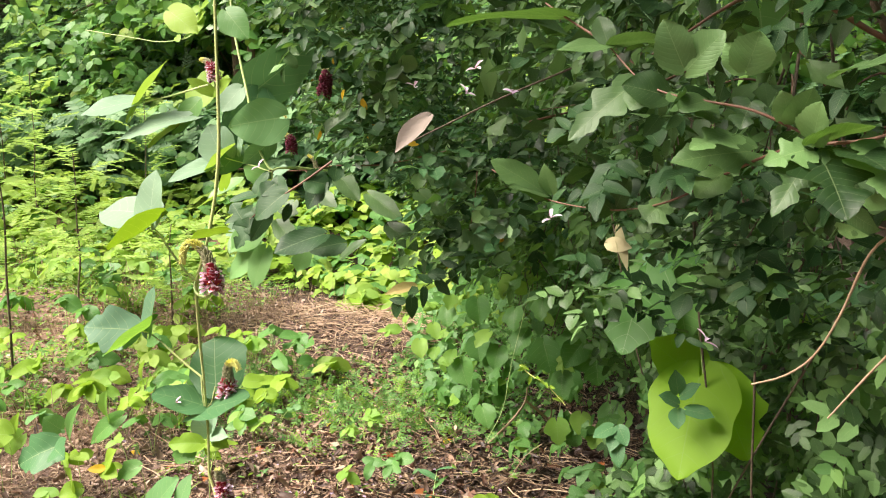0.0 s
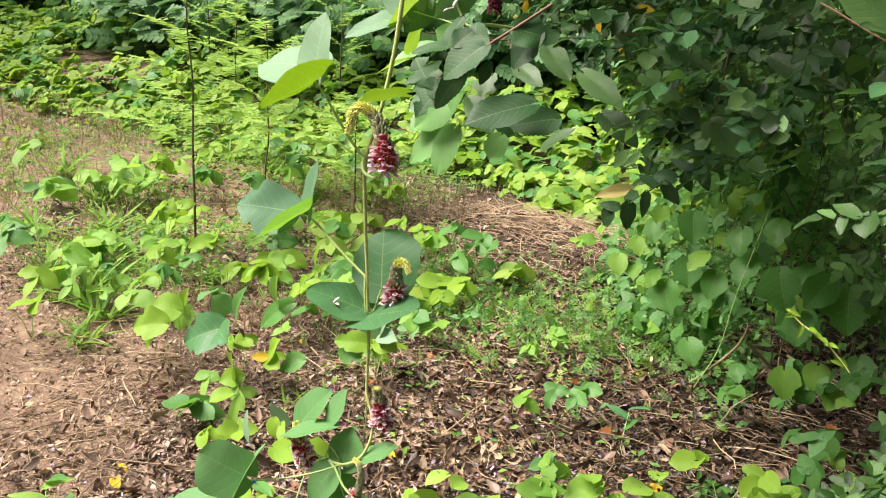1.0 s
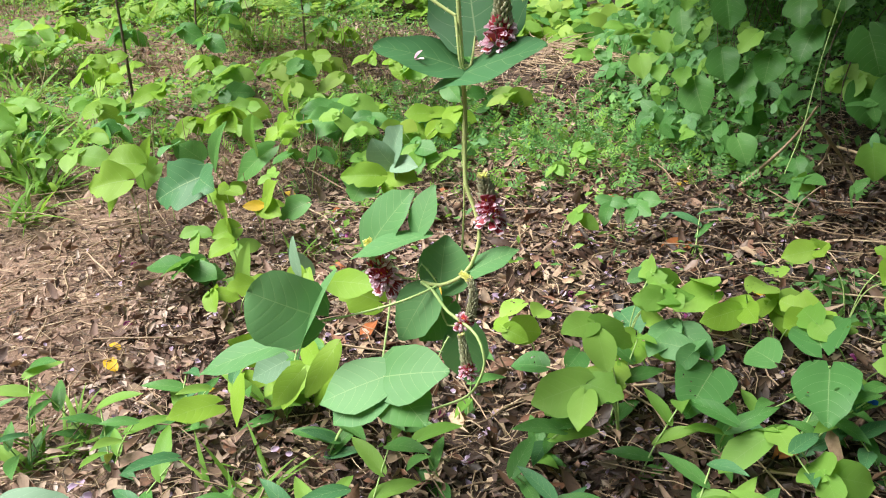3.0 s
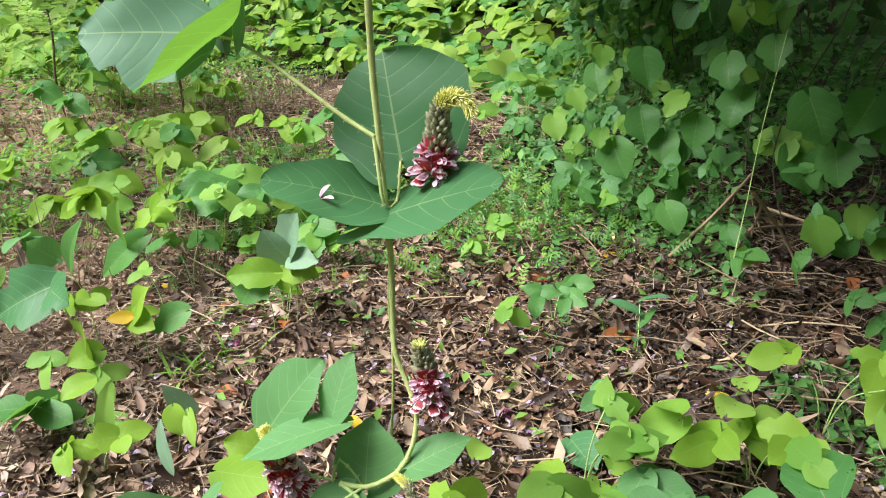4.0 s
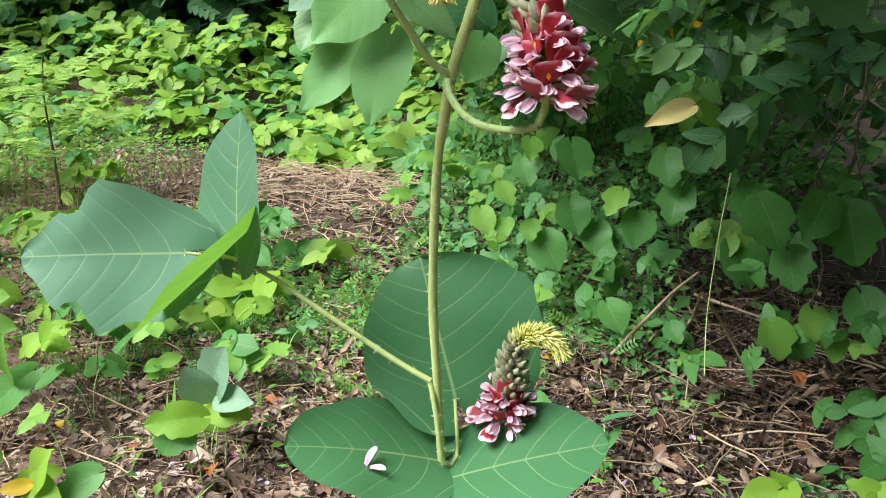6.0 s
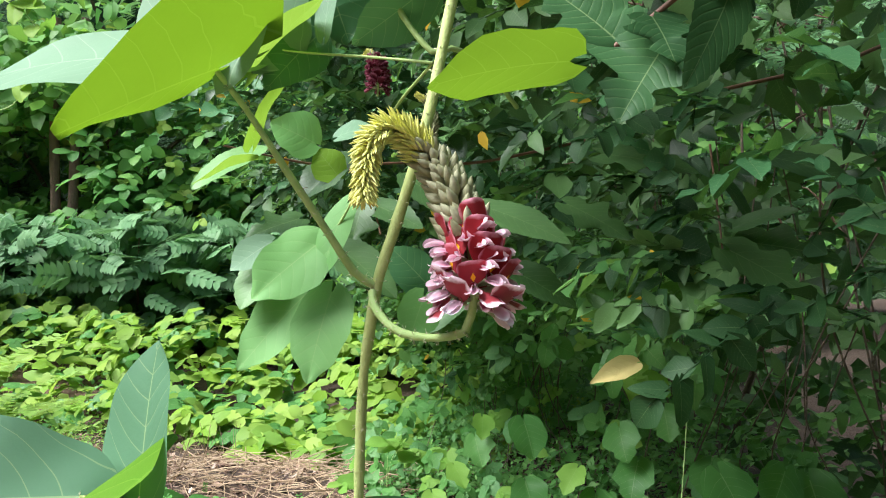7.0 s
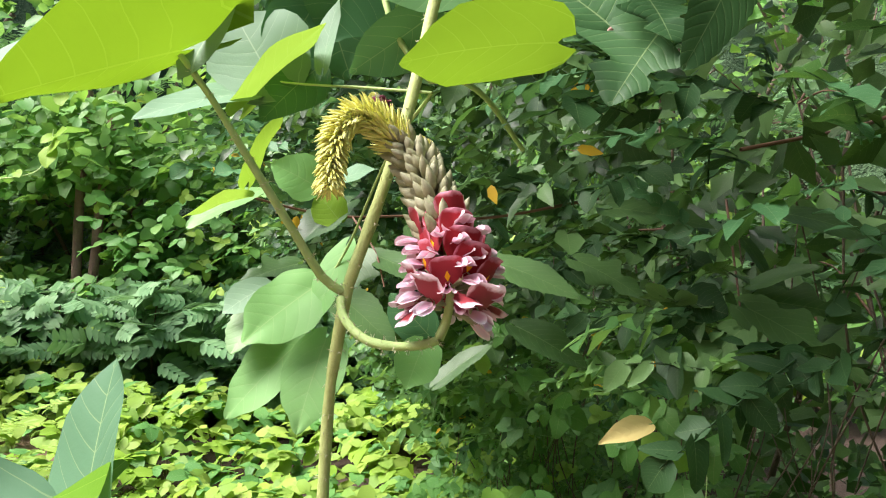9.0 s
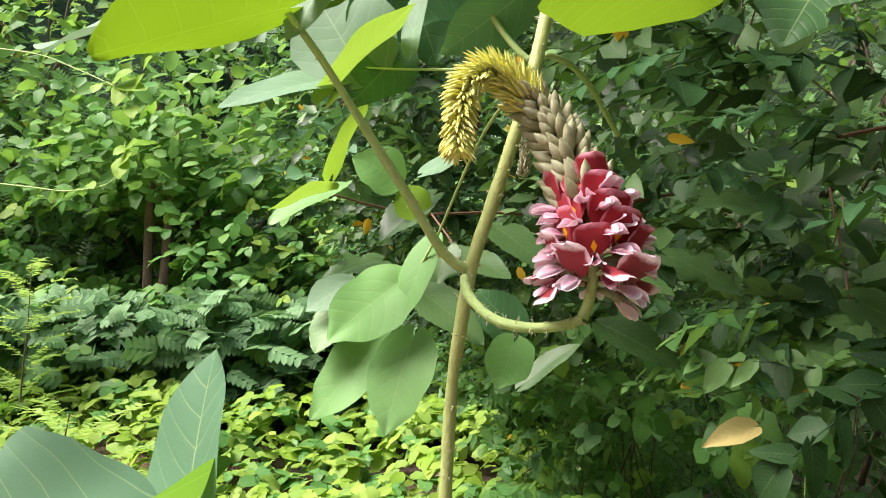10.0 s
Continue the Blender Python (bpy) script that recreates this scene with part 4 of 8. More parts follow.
leaflet(runner_r, (-0.172, 2.123, 0.117), (-0.240, 2.131, 0.099), 0.058, (-0.12, -0.19, 0.80), M_BITTEN_DEEP, "ovate", 0.22, 0.24)
leaflet(runner_r, (-0.131, 2.230, 0.096), (-0.145, 2.171, 0.084), 0.050, (0.25, -0.69, 0.80), M_BITTEN_DEEP, "ovate", 0.22, 0.24)
leaflet(runner_r, (-0.283, 2.344, 0.117), (-0.316, 2.296, 0.099), 0.050, (-0.38, -0.62, 0.80), M_BITTEN, "round", 0.22, 0.24)
leaflet(runner_r, (-0.241, 2.310, 0.113), (-0.241, 2.370, 0.103), 0.050, (0.32, -0.49, 0.80), M_BITTEN, "ovate", 0.22, 0.24)
leaflet(runner_r, (-0.091, 2.451, 0.077), (-0.039, 2.374, 0.067), 0.077, (0.03, -0.57, 0.80), M_DEEP, "ovate", 0.22, 0.24)
stem(runner_r, "runner", [(0.297, 2.159, 0.200), (0.259, 2.179, 0.120), (0.194, 2.219, 0.030)], 0.0016, 0.0014, M_STALK)
stem(runner_r, "runner", [(0.118, 2.144, 0.160), (0.151, 2.186, 0.080), (0.194, 2.219, 0.030)], 0.0016, 0.0014, M_STALK)
stem(runner_r, "runner", [(-0.027, 2.237, 0.160), (-0.002, 2.238, 0.080), (0.049, 2.288, 0.020)], 0.0016, 0.0014, M_STALK)
stem(runner_r, "runner", [(0.096, 2.386, 0.190), (0.100, 2.413, 0.100), (0.073, 2.389, 0.020)], 0.0016, 0.0014, M_STALK)
stem(runner_r, "runner", [(0.154, 2.376, 0.200), (0.174, 2.415, 0.100), (0.166, 2.418, 0.020)], 0.0016, 0.0014, M_STALK)
stem(runner_r, "runner", [(0.196, 2.239, 0.015), (0.077, 2.322, 0.015), (-0.037, 2.324, 0.015), (-0.189, 2.267, 0.015)], 0.0016, 0.0014, M_STALK)
# long tendril with lime leaves in front of the hedge
stem(tendril, "runner", [(-3.944, 6.200, 2.847), (-3.400, 6.100, 2.740), (-3.098, 6.050, 2.625), (-2.749, 6.000, 2.460), (-2.652, 6.000, 2.355)], 0.004, 0.003, M_STALK)
stem(tendril, "runner", [(-3.860, 6.200, 1.966), (-3.328, 6.100, 1.893), (-3.075, 6.050, 1.862), (-2.797, 6.000, 1.895), (-2.717, 6.000, 2.014), (-2.702, 6.000, 2.150)], 0.004, 0.003, M_STALK)
leaflet(tendril, (-2.790, 6.000, 2.531), (-2.658, 5.950, 2.563), 0.11, (0.000, -0.848, 0.530), M_LIME, "round", 0.12, 0.12)
leaflet(tendril, (-2.751, 6.000, 2.495), (-2.562, 5.950, 2.441), 0.1, (0.000, -0.848, 0.530), M_LIME, "round", 0.12, 0.12)
leaflet(tendril, (-2.768, 6.000, 2.478), (-2.749, 5.950, 2.342), 0.1, (0.000, -0.848, 0.530), M_LIME, "round", 0.12, 0.12)
leaflet(tendril, (-2.694, 6.000, 2.442), (-2.587, 5.950, 2.544), 0.08, (0.000, -0.848, 0.530), M_LIME, "round", 0.12, 0.12)
leaflet(tendril, (-2.895, 6.000, 2.498), (-2.897, 5.950, 2.430), 0.07, (0.000, -0.848, 0.530), M_LIME, "round", 0.12, 0.12)
leaflet(tendril, (-2.670, 6.000, 2.355), (-2.638, 5.950, 2.272), 0.09, (0.000, -0.848, 0.530), M_LIME, "round", 0.12, 0.12)
leaflet(tendril, (-2.689, 6.000, 2.109), (-2.594, 5.950, 2.136), 0.08, (0.000, -0.848, 0.530), M_LIME, "round", 0.12, 0.12)
leaflet(tendril, (-2.699, 6.000, 2.109), (-2.746, 5.950, 2.053), 0.08, (0.000, -0.848, 0.530), M_LIME, "round", 0.12, 0.12)
leaflet(tendril, (-2.719, 6.000, 2.031), (-2.701, 5.950, 1.908), 0.11, (0.000, -0.848, 0.530), M_LIME, "round", 0.12, 0.12)
leaflet(tendril, (-2.728, 6.000, 2.014), (-2.625, 5.950, 2.069), 0.09, (0.000, -0.848, 0.530), M_LIME, "round", 0.12, 0.12)
leaflet(tendril, (-2.904, 6.000, 1.896), (-2.854, 5.950, 1.852), 0.06, (0.000, -0.848, 0.530), M_LIME, "round", 0.12, 0.12)
leaflet(tendril, (-2.615, 6.000, 2.597), (-2.541, 5.950, 2.647), 0.09, (0.000, -0.848, 0.530), M_LIME, "round", 0.12, 0.12)



def stem_hairs():
    """Fine pale bristles along the upper stem and the flower stalk."""
    for ob in [o for o in vine.children if o.name.startswith(("stem", "flower_stalk", "petiole"))]:
        co = np.array([v.co for v in ob.data.vertices])
        nr = np.array([v.normal for v in ob.data.vertices])
        pick = rng.choice(len(co), min(len(co) * 2, 1500))
        hair = tube([(0, 0, 0), (0, 0.5, 0), (0.1, 1, 0)], 0.09, 0.02, 3)
        n = len(pick)
        d = nr[pick] + 0.5 * rng.standard_normal((n, 3))
        fuzz = strew("bristle_fuzz", [hair], co[pick], turns(d, np.cross(d, [[0.3, 0.2, 0.9]])), rng.uniform(0.0012, 0.003, n), [M_FUZZ], parent=ob)
        tagged(fuzz, "fine pale bristles", kind="stuff")


stem_hairs()


# ---- the bush ----
bush = thing("bush", "dense dark-leaved bush hung with creepers beside the path", "bush")
twig_a = tagged(part("branch", tube(path_points([(0.55, 2.15, 1.5), (0.4, 2.0, 1.42), (0.24, 1.9, 1.33)], 0.03), 0.0024, 0.0018, 8), M_BARK, bush), "reddish twig with toothed leaves")
twig_b = tagged(part("branch", tube(path_points([(1.5, 1.9, 1.1), (1.3, 1.5, 1.3), (1.12, 1.2, 1.4)], 0.03), 0.005, 0.003, 8), M_TWIG, bush), "reddish branch with lobed leaves")
twig_c = tagged(part("branch", tube(path_points([(0.9, 3.3, 1.6), (0.6, 3.1, 1.45), (0.3, 2.98, 1.36)], 0.03), 0.005, 0.004, 8), M_TWIG, bush), "reddish branch with glossy toothed leaves")
creeper2 = thing("creeper", "broad-leaved kudzu creeper sprawling over low undergrowth", "vine")
creeper = thing("creeper", "kudzu creeper with large bright leaves in the bush", "vine")
# twig that reaches in beside the flower
stem(twig_a, "twig", [(0.078, 1.860, 1.284), (0.034, 1.830, 1.246), (-0.004, 1.825, 1.220), (-0.046, 1.820, 1.189), (-0.061, 1.820, 1.183), (-0.088, 1.825, 1.162), (-0.109, 1.830, 1.146)], 0.0026, 0.0016, M_TWIG)
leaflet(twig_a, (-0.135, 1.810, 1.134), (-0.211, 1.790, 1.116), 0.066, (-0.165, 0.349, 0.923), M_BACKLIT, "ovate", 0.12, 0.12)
leaflet(twig_a, (0.000, 1.800, 1.219), (-0.055, 1.780, 1.165), 0.062, (-0.100, -0.796, 0.597), M_SHADED, "tooth", 0.12, 0.12)
leaflet(twig_a, (-0.073, 1.820, 1.212), (-0.124, 1.800, 1.198), 0.03, (0.000, -0.507, 0.862), M_SHADED, "tooth", 0.12, 0.12)
leaflet(twig_a, (-0.073, 1.820, 1.210), (-0.056, 1.840, 1.260), 0.036, (-0.302, -0.905, 0.302), M_SHADED, "tooth", 0.12, 0.12)
leaflet(twig_a, (-0.107, 1.830, 1.151), (-0.146, 1.850, 1.188), 0.06, (-0.100, -0.796, 0.597), M_SHADED, "maple", 0.12, 0.12)
leaflet(twig_a, (-0.044, 1.820, 1.181), (-0.077, 1.800, 1.117), 0.034, (0.518, -0.830, 0.207), M_SHADED, "tooth", 0.12, 0.12)
leaflet(twig_a, (-0.083, 1.820, 1.144), (-0.111, 1.800, 1.099), 0.05, (-0.212, -0.954, 0.212), M_SHADED, "maple", 0.12, 0.12)
leaflet(twig_a, (0.064, 1.850, 1.242), (0.037, 1.830, 1.186), 0.05, (-0.212, -0.954, 0.212), M_SHADED, "tooth", 0.12, 0.12)
leaflet(twig_a, (-0.003, 1.830, 1.192), (-0.012, 1.820, 1.159), 0.02, (0.314, -0.943, 0.105), M_SHADED, "tooth", 0.12, 0.12)
leaflet(twig_a, (0.083, 1.800, 1.141), (0.003, 1.740, 1.106), 0.07, (-0.101, -0.704, 0.704), M_SHADED, "tooth", 0.12, 0.12)
leaflet(twig_a, (0.106, 1.850, 1.118), (0.043, 1.820, 1.102), 0.05, (0.000, -0.848, 0.530), M_SHADED, "tooth", 0.12, 0.12)
leaflet(twig_a, (-0.113, 1.830, 1.146), (-0.131, 1.820, 1.138), 0.02, (0.000, -0.530, 0.848), M_SHADED, "tooth", 0.12, 0.12)
leaflet(twig_a, (-0.046, 1.820, 1.189), (-0.084, 1.840, 1.183), 0.05, (0.000, -0.848, 0.530), M_SHADED, "tooth", 0.12, 0.12)
leaflet(twig_a, (-0.032, 1.820, 1.236), (-0.052, 1.800, 1.212), 0.04, (0.000, -0.848, 0.530), M_SHADED, "tooth", 0.12, 0.12)
leaflet(twig_a, (-0.089, 1.820, 1.161), (-0.081, 1.800, 1.130), 0.04, (0.206, -0.928, 0.309), M_SHADED, "maple", 0.12, 0.12)
leaflet(twig_a, (0.034, 1.830, 1.246), (0.078, 1.850, 1.235), 0.06, (0.000, -0.848, 0.530), M_SHADED, "tooth", 0.12, 0.12)
leaflet(twig_a, (-0.023, 1.820, 1.204), (-0.045, 1.860, 1.251), 0.05, (0.000, -0.949, 0.316), M_SHADED, "tooth", 0.12, 0.12)
# branches that reach out over the path
stem(twig_b, "twig", [(0.468, 1.591, 1.299), (0.556, 1.562, 1.260), (0.665, 1.502, 1.253), (0.744, 1.436, 1.275), (0.810, 1.358, 1.320), (0.875, 1.273, 1.359), (0.962, 1.238, 1.376), (1.049, 1.318, 1.432)], 0.001, 0.0022, M_TWIG)
stem(twig_b, "twig", [(0.662, 1.376, 1.476), (0.701, 1.340, 1.436), (0.736, 1.312, 1.418), (0.781, 1.281, 1.409), (0.828, 1.258, 1.400), (0.870, 1.254, 1.382), (0.905, 1.248, 1.365)], 0.001, 0.0018, M_TWIG)
stem(twig_b, "twig", [(0.567, 1.440, 1.540), (0.596, 1.426, 1.520), (0.646, 1.394, 1.488), (0.662, 1.376, 1.476)], 0.0014, 0.0018, M_TWIG)
leaflet(twig_b, (0.556, 1.563, 1.269), (0.477, 1.532, 1.317), 0.055, (0.000, -0.707, 0.707), M_BUSH, "tooth", 0.12, 0.12)
leaflet(twig_b, (0.560, 1.563, 1.265), (0.510, 1.516, 1.280), 0.03, (0.000, -0.530, 0.848), M_BUSH, "tooth", 0.12, 0.12)
leaflet(twig_b, (0.569, 1.565, 1.270), (0.560, 1.547, 1.314), 0.03, (-0.302, -0.905, 0.302), M_BUSH, "tooth", 0.12, 0.12)
leaflet(twig_b, (0.665, 1.502, 1.255), (0.624, 1.491, 1.283), 0.045, (0.000, -0.848, 0.530), M_BUSH, "tooth", 0.12, 0.12)
leaflet(twig_b, (0.673, 1.503, 1.257), (0.691, 1.498, 1.304), 0.03, (0.000, -0.949, 0.316), M_BUSH, "tooth", 0.12, 0.12)
leaflet(twig_b, (0.698, 1.474, 1.258), (0.738, 1.454, 1.256), 0.05, (0.000, -0.406, 0.914), M_BUSH, "maple", 0.12, 0.12)
leaflet(twig_b, (0.737, 1.456, 1.271), (0.702, 1.430, 1.229), 0.045, (0.000, -0.707, 0.707), M_BUSH, "maple", 0.12, 0.12)
leaflet(twig_b, (0.839, 1.337, 1.351), (0.745, 1.300, 1.335), 0.07, (-0.101, -0.704, 0.704), M_BUSH, "maple", 0.12, 0.12)
leaflet(twig_b, (0.813, 1.309, 1.370), (0.765, 1.261, 1.354), 0.05, (-0.198, -0.693, 0.693), M_BUSH, "maple", 0.12, 0.12)
leaflet(twig_b, (0.736, 1.322, 1.415), (0.683, 1.310, 1.427), 0.05, (0.000, -0.848, 0.530), M_BUSH, "tooth", 0.12, 0.12)
leaflet(twig_b, (0.695, 1.340, 1.429), (0.622, 1.304, 1.358), 0.05, (-0.331, -0.883, 0.331), M_BUSH, "maple", 0.12, 0.12)
leaflet(twig_b, (0.715, 1.331, 1.425), (0.694, 1.311, 1.397), 0.045, (0.000, -0.707, 0.707), M_BUSH, "tooth", 0.12, 0.12)
leaflet(twig_b, (0.749, 1.312, 1.418), (0.795, 1.281, 1.386), 0.06, (0.100, -0.597, 0.796), M_BUSH, "maple", 0.12, 0.12)
leaflet(twig_b, (0.781, 1.281, 1.409), (0.750, 1.262, 1.398), 0.04, (0.000, -0.600, 0.800), M_BUSH, "tooth", 0.12, 0.12)
leaflet(twig_b, (0.662, 1.376, 1.479), (0.597, 1.350, 1.470), 0.035, (0.000, -0.530, 0.848), M_BUSH, "tooth", 0.12, 0.12)
leaflet(twig_b, (0.665, 1.376, 1.479), (0.728, 1.358, 1.485), 0.045, (-0.118, 0.292, 0.949), M_BUSH, "tooth", 0.12, 0.12)
leaflet(twig_b, (0.596, 1.426, 1.520), (0.459, 1.320, 1.499), 0.05, (-0.113, 0.170, 0.979), M_BUSH, "tooth", 0.12, 0.12)
leaflet(twig_b, (0.658, 1.375, 1.483), (0.644, 1.391, 1.517), 0.03, (0.000, -0.949, 0.316), M_BUSH, "tooth", 0.12, 0.12)
leaflet(twig_b, (0.753, 1.261, 1.445), (0.728, 1.256, 1.498), 0.045, (-0.206, -0.928, 0.309), M_BUSH, "tooth", 0.12, 0.12)
leaflet(twig_b, (0.756, 1.261, 1.442), (0.795, 1.256, 1.485), 0.045, (0.207, -0.830, 0.518), M_BUSH, "tooth", 0.12, 0.12)
leaflet(twig_b, (0.818, 1.238, 1.442), (0.829, 1.234, 1.483), 0.05, (0.318, -0.848, 0.424), M_BUSH, "tooth", 0.12, 0.12)
leaflet(twig_b, (0.817, 1.238, 1.442), (0.795, 1.237, 1.471), 0.03, (-0.318, -0.848, 0.424), M_BUSH, "tooth", 0.12, 0.12)
leaflet(twig_b, (0.870, 1.254, 1.388), (0.856, 1.235, 1.421), 0.03, (-0.302, -0.905, 0.302), M_BUSH, "tooth", 0.12, 0.12)
leaflet(twig_b, (0.873, 1.253, 1.385), (0.886, 1.231, 1.424), 0.04, (0.309, -0.928, 0.206), M_BUSH, "tooth", 0.12, 0.12)
leaflet(twig_b, (0.891, 1.230, 1.368), (0.891, 1.200, 1.409), 0.04, (-0.518, -0.830, 0.207), M_BUSH, "tooth", 0.12, 0.12)
leaflet(twig_b, (0.891, 1.230, 1.365), (0.944, 1.180, 1.388), 0.055, (-0.265, 0.357, 0.896), M_BUSH, "tooth", 0.12, 0.12)
leaflet(twig_b, (0.886, 1.231, 1.359), (0.841, 1.216, 1.343), 0.05, (0.000, -0.600, 0.800), M_BUSH, "maple", 0.12, 0.12)
leaflet(twig_b, (0.892, 1.230, 1.356), (0.851, 1.190, 1.289), 0.045, (-0.207, -0.830, 0.518), M_BUSH, "maple", 0.12, 0.12)
leaflet(twig_b, (0.898, 1.229, 1.354), (0.918, 1.160, 1.293), 0.085, (0.104, -0.777, 0.621), M_BUSH, "maple", 0.12, 0.12)
leaflet(twig_b, (0.922, 1.215, 1.361), (0.947, 1.158, 1.345), 0.05, (0.100, -0.597, 0.796), M_BUSH, "tooth", 0.12, 0.12)
leaflet(twig_b, (0.829, 1.278, 1.409), (0.818, 1.259, 1.378), 0.045, (0.000, -0.707, 0.707), M_BUSH, "maple", 0.12, 0.12)
leaflet(twig_b, (0.952, 1.209, 1.368), (0.958, 1.163, 1.312), 0.07, (0.000, -0.800, 0.600), M_BUSH, "maple", 0.12, 0.12)
leaflet(twig_b, (0.915, 1.246, 1.440), (0.945, 1.189, 1.448), 0.06, (0.000, -0.600, 0.800), M_BUSH, "maple", 0.12, 0.12)
leaflet(twig_b, (0.810, 1.358, 1.324), (0.778, 1.337, 1.292), 0.045, (0.000, -0.707, 0.707), M_BUSH, "tooth", 0.12, 0.12)
leaflet(twig_b, (0.752, 1.436, 1.278), (0.793, 1.417, 1.300), 0.04, (0.000, -0.707, 0.707), M_BUSH, "tooth", 0.12, 0.12)
leaflet(twig_b, (0.681, 1.450, 1.233), (0.698, 1.421, 1.179), 0.014, (0.000, -0.976, 0.217), M_WITHER, "ovate", 0.12, 0.12)
leaflet(twig_b, (0.667, 1.446, 1.213), (0.702, 1.427, 1.210), 0.022, (0.000, -0.949, 0.316), M_WITHER, "ovate", 0.12, 0.12)
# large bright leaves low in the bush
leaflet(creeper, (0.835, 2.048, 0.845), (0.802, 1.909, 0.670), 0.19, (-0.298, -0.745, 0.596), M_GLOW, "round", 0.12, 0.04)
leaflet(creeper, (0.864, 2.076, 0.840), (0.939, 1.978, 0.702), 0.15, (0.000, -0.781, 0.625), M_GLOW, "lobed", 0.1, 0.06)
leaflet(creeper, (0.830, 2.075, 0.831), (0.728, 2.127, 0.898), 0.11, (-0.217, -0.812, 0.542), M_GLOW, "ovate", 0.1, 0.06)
leaflet(creeper, (0.710, 2.128, 1.038), (0.673, 2.019, 0.887), 0.165, (-0.203, -0.913, 0.355), M_LEAF, "lobed", 0.1, 0.05)
leaflet(creeper, (0.774, 2.148, 1.033), (0.804, 2.060, 0.921), 0.11, (0.103, -0.927, 0.361), M_LEAF, "lobed", 0.1, 0.05)
leaflet(creeper, (0.756, 2.177, 1.026), (0.713, 2.221, 1.107), 0.15, (-0.108, -0.970, 0.216), M_LEAF, "round", 0.1, 0.05)
leaflet(creeper, (0.880, 1.846, 1.573), (0.898, 1.853, 1.468), 0.12, (-0.203, -0.913, 0.355), M_LEAF, "round", 0.05, 0.05)
leaflet(creeper, (0.791, 1.953, 0.838), (0.782, 1.947, 0.887), 0.034, (-0.100, -0.597, 0.796), M_DEEP, "ovate", 0.1, 0.1)
leaflet(creeper, (0.797, 1.951, 0.833), (0.833, 1.939, 0.865), 0.034, (-0.100, -0.597, 0.796), M_DEEP, "ovate", 0.1, 0.1)
leaflet(creeper, (0.792, 1.945, 0.817), (0.753, 1.931, 0.835), 0.034, (-0.100, -0.597, 0.796), M_DEEP, "ovate", 0.1, 0.1)
leaflet(creeper, (0.809, 1.942, 0.808), (0.863, 1.917, 0.806), 0.034, (-0.100, -0.597, 0.796), M_DEEP, "ovate", 0.1, 0.1)
leaflet(creeper, (0.793, 1.942, 0.806), (0.795, 1.910, 0.777), 0.034, (-0.100, -0.597, 0.796), M_DEEP, "ovate", 0.1, 0.1)
leaflet(creeper, (0.674, 1.923, 0.757), (0.667, 1.887, 0.722), 0.034, (-0.100, -0.597, 0.796), M_DEEP, "ovate", 0.1, 0.1)
leaflet(creeper, (0.679, 1.925, 0.762), (0.699, 1.894, 0.735), 0.034, (-0.100, -0.597, 0.796), M_DEEP, "ovate", 0.1, 0.1)
leaflet(creeper, (0.668, 1.924, 0.761), (0.631, 1.894, 0.744), 0.034, (-0.100, -0.597, 0.796), M_DEEP, "ovate", 0.1, 0.1)
leaflet(creeper, (0.675, 1.919, 0.746), (0.686, 1.876, 0.693), 0.034, (-0.100, -0.597, 0.796), M_DEEP, "ovate", 0.1, 0.1)
stem(creeper, "runner", [(0.768, 2.178, 1.033), (0.821, 2.130, 0.957), (0.844, 2.057, 0.843)], 0.0015, 0.0015, M_STALK)
stem(creeper, "dead_twig", [(0.986, 1.226, 1.283), (0.961, 1.248, 1.248), (0.941, 1.269, 1.171), (0.922, 1.291, 1.117), (0.895, 1.307, 1.085), (0.860, 1.326, 1.064)], 0.0018, 0.0012, M_STRAW)
stem(creeper, "dead_twig", [(0.980, 1.157, 1.178), (0.963, 1.201, 1.128), (0.934, 1.240, 1.060)], 0.0016, 0.001, M_STRAW)
# low branch over the vine
stem(twig_c, "twig", [(0.031, 2.950, 1.257), (-0.173, 2.900, 1.210), (-0.313, 2.850, 1.203), (-0.433, 2.750, 1.187), (-0.557, 2.600, 1.199)], 0.0032, 0.0016, M_TWIG)
stem(twig_c, "twig", [(-0.397, 2.780, 1.189), (-0.353, 2.750, 1.128), (-0.335, 2.740, 1.071)], 0.002, 0.0015, M_TWIG)
stem(twig_c, "twig", [(0.194, 2.700, 1.215), (0.195, 2.670, 1.129), (0.190, 2.620, 1.031), (0.173, 2.600, 1.005)], 0.002, 0.0015, M_TWIG)
leaflet(twig_c, (-0.246, 2.720, 0.921), (-0.160, 2.720, 0.984), 0.043, (-0.209, -0.611, 0.764), M_BUSH, "tooth", 0.12, 0.12)
leaflet(twig_c, (-0.172, 2.770, 1.122), (-0.029, 2.670, 1.053), 0.071, (-0.085, -0.622, 0.778), M_BUSH, "tooth", 0.12, 0.12)
leaflet(twig_c, (-0.362, 2.770, 1.127), (-0.264, 2.720, 1.080), 0.057, (-0.156, -0.617, 0.771), M_BUSH, "tooth", 0.12, 0.12)
leaflet(twig_c, (0.173, 2.600, 1.005), (0.198, 2.570, 0.924), 0.071, (-0.061, -0.624, 0.779), M_BUSH, "maple", 0.12, 0.12)
leaflet(twig_c, (0.184, 2.600, 1.013), (0.091, 2.570, 0.920), 0.071, (-0.052, -0.624, 0.780), M_BUSH, "maple", 0.12, 0.12)
leaflet(twig_c, (0.200, 2.620, 1.045), (0.343, 2.570, 0.946), 0.085, (-0.274, -0.601, 0.751), M_BUSH, "maple", 0.12, 0.12)
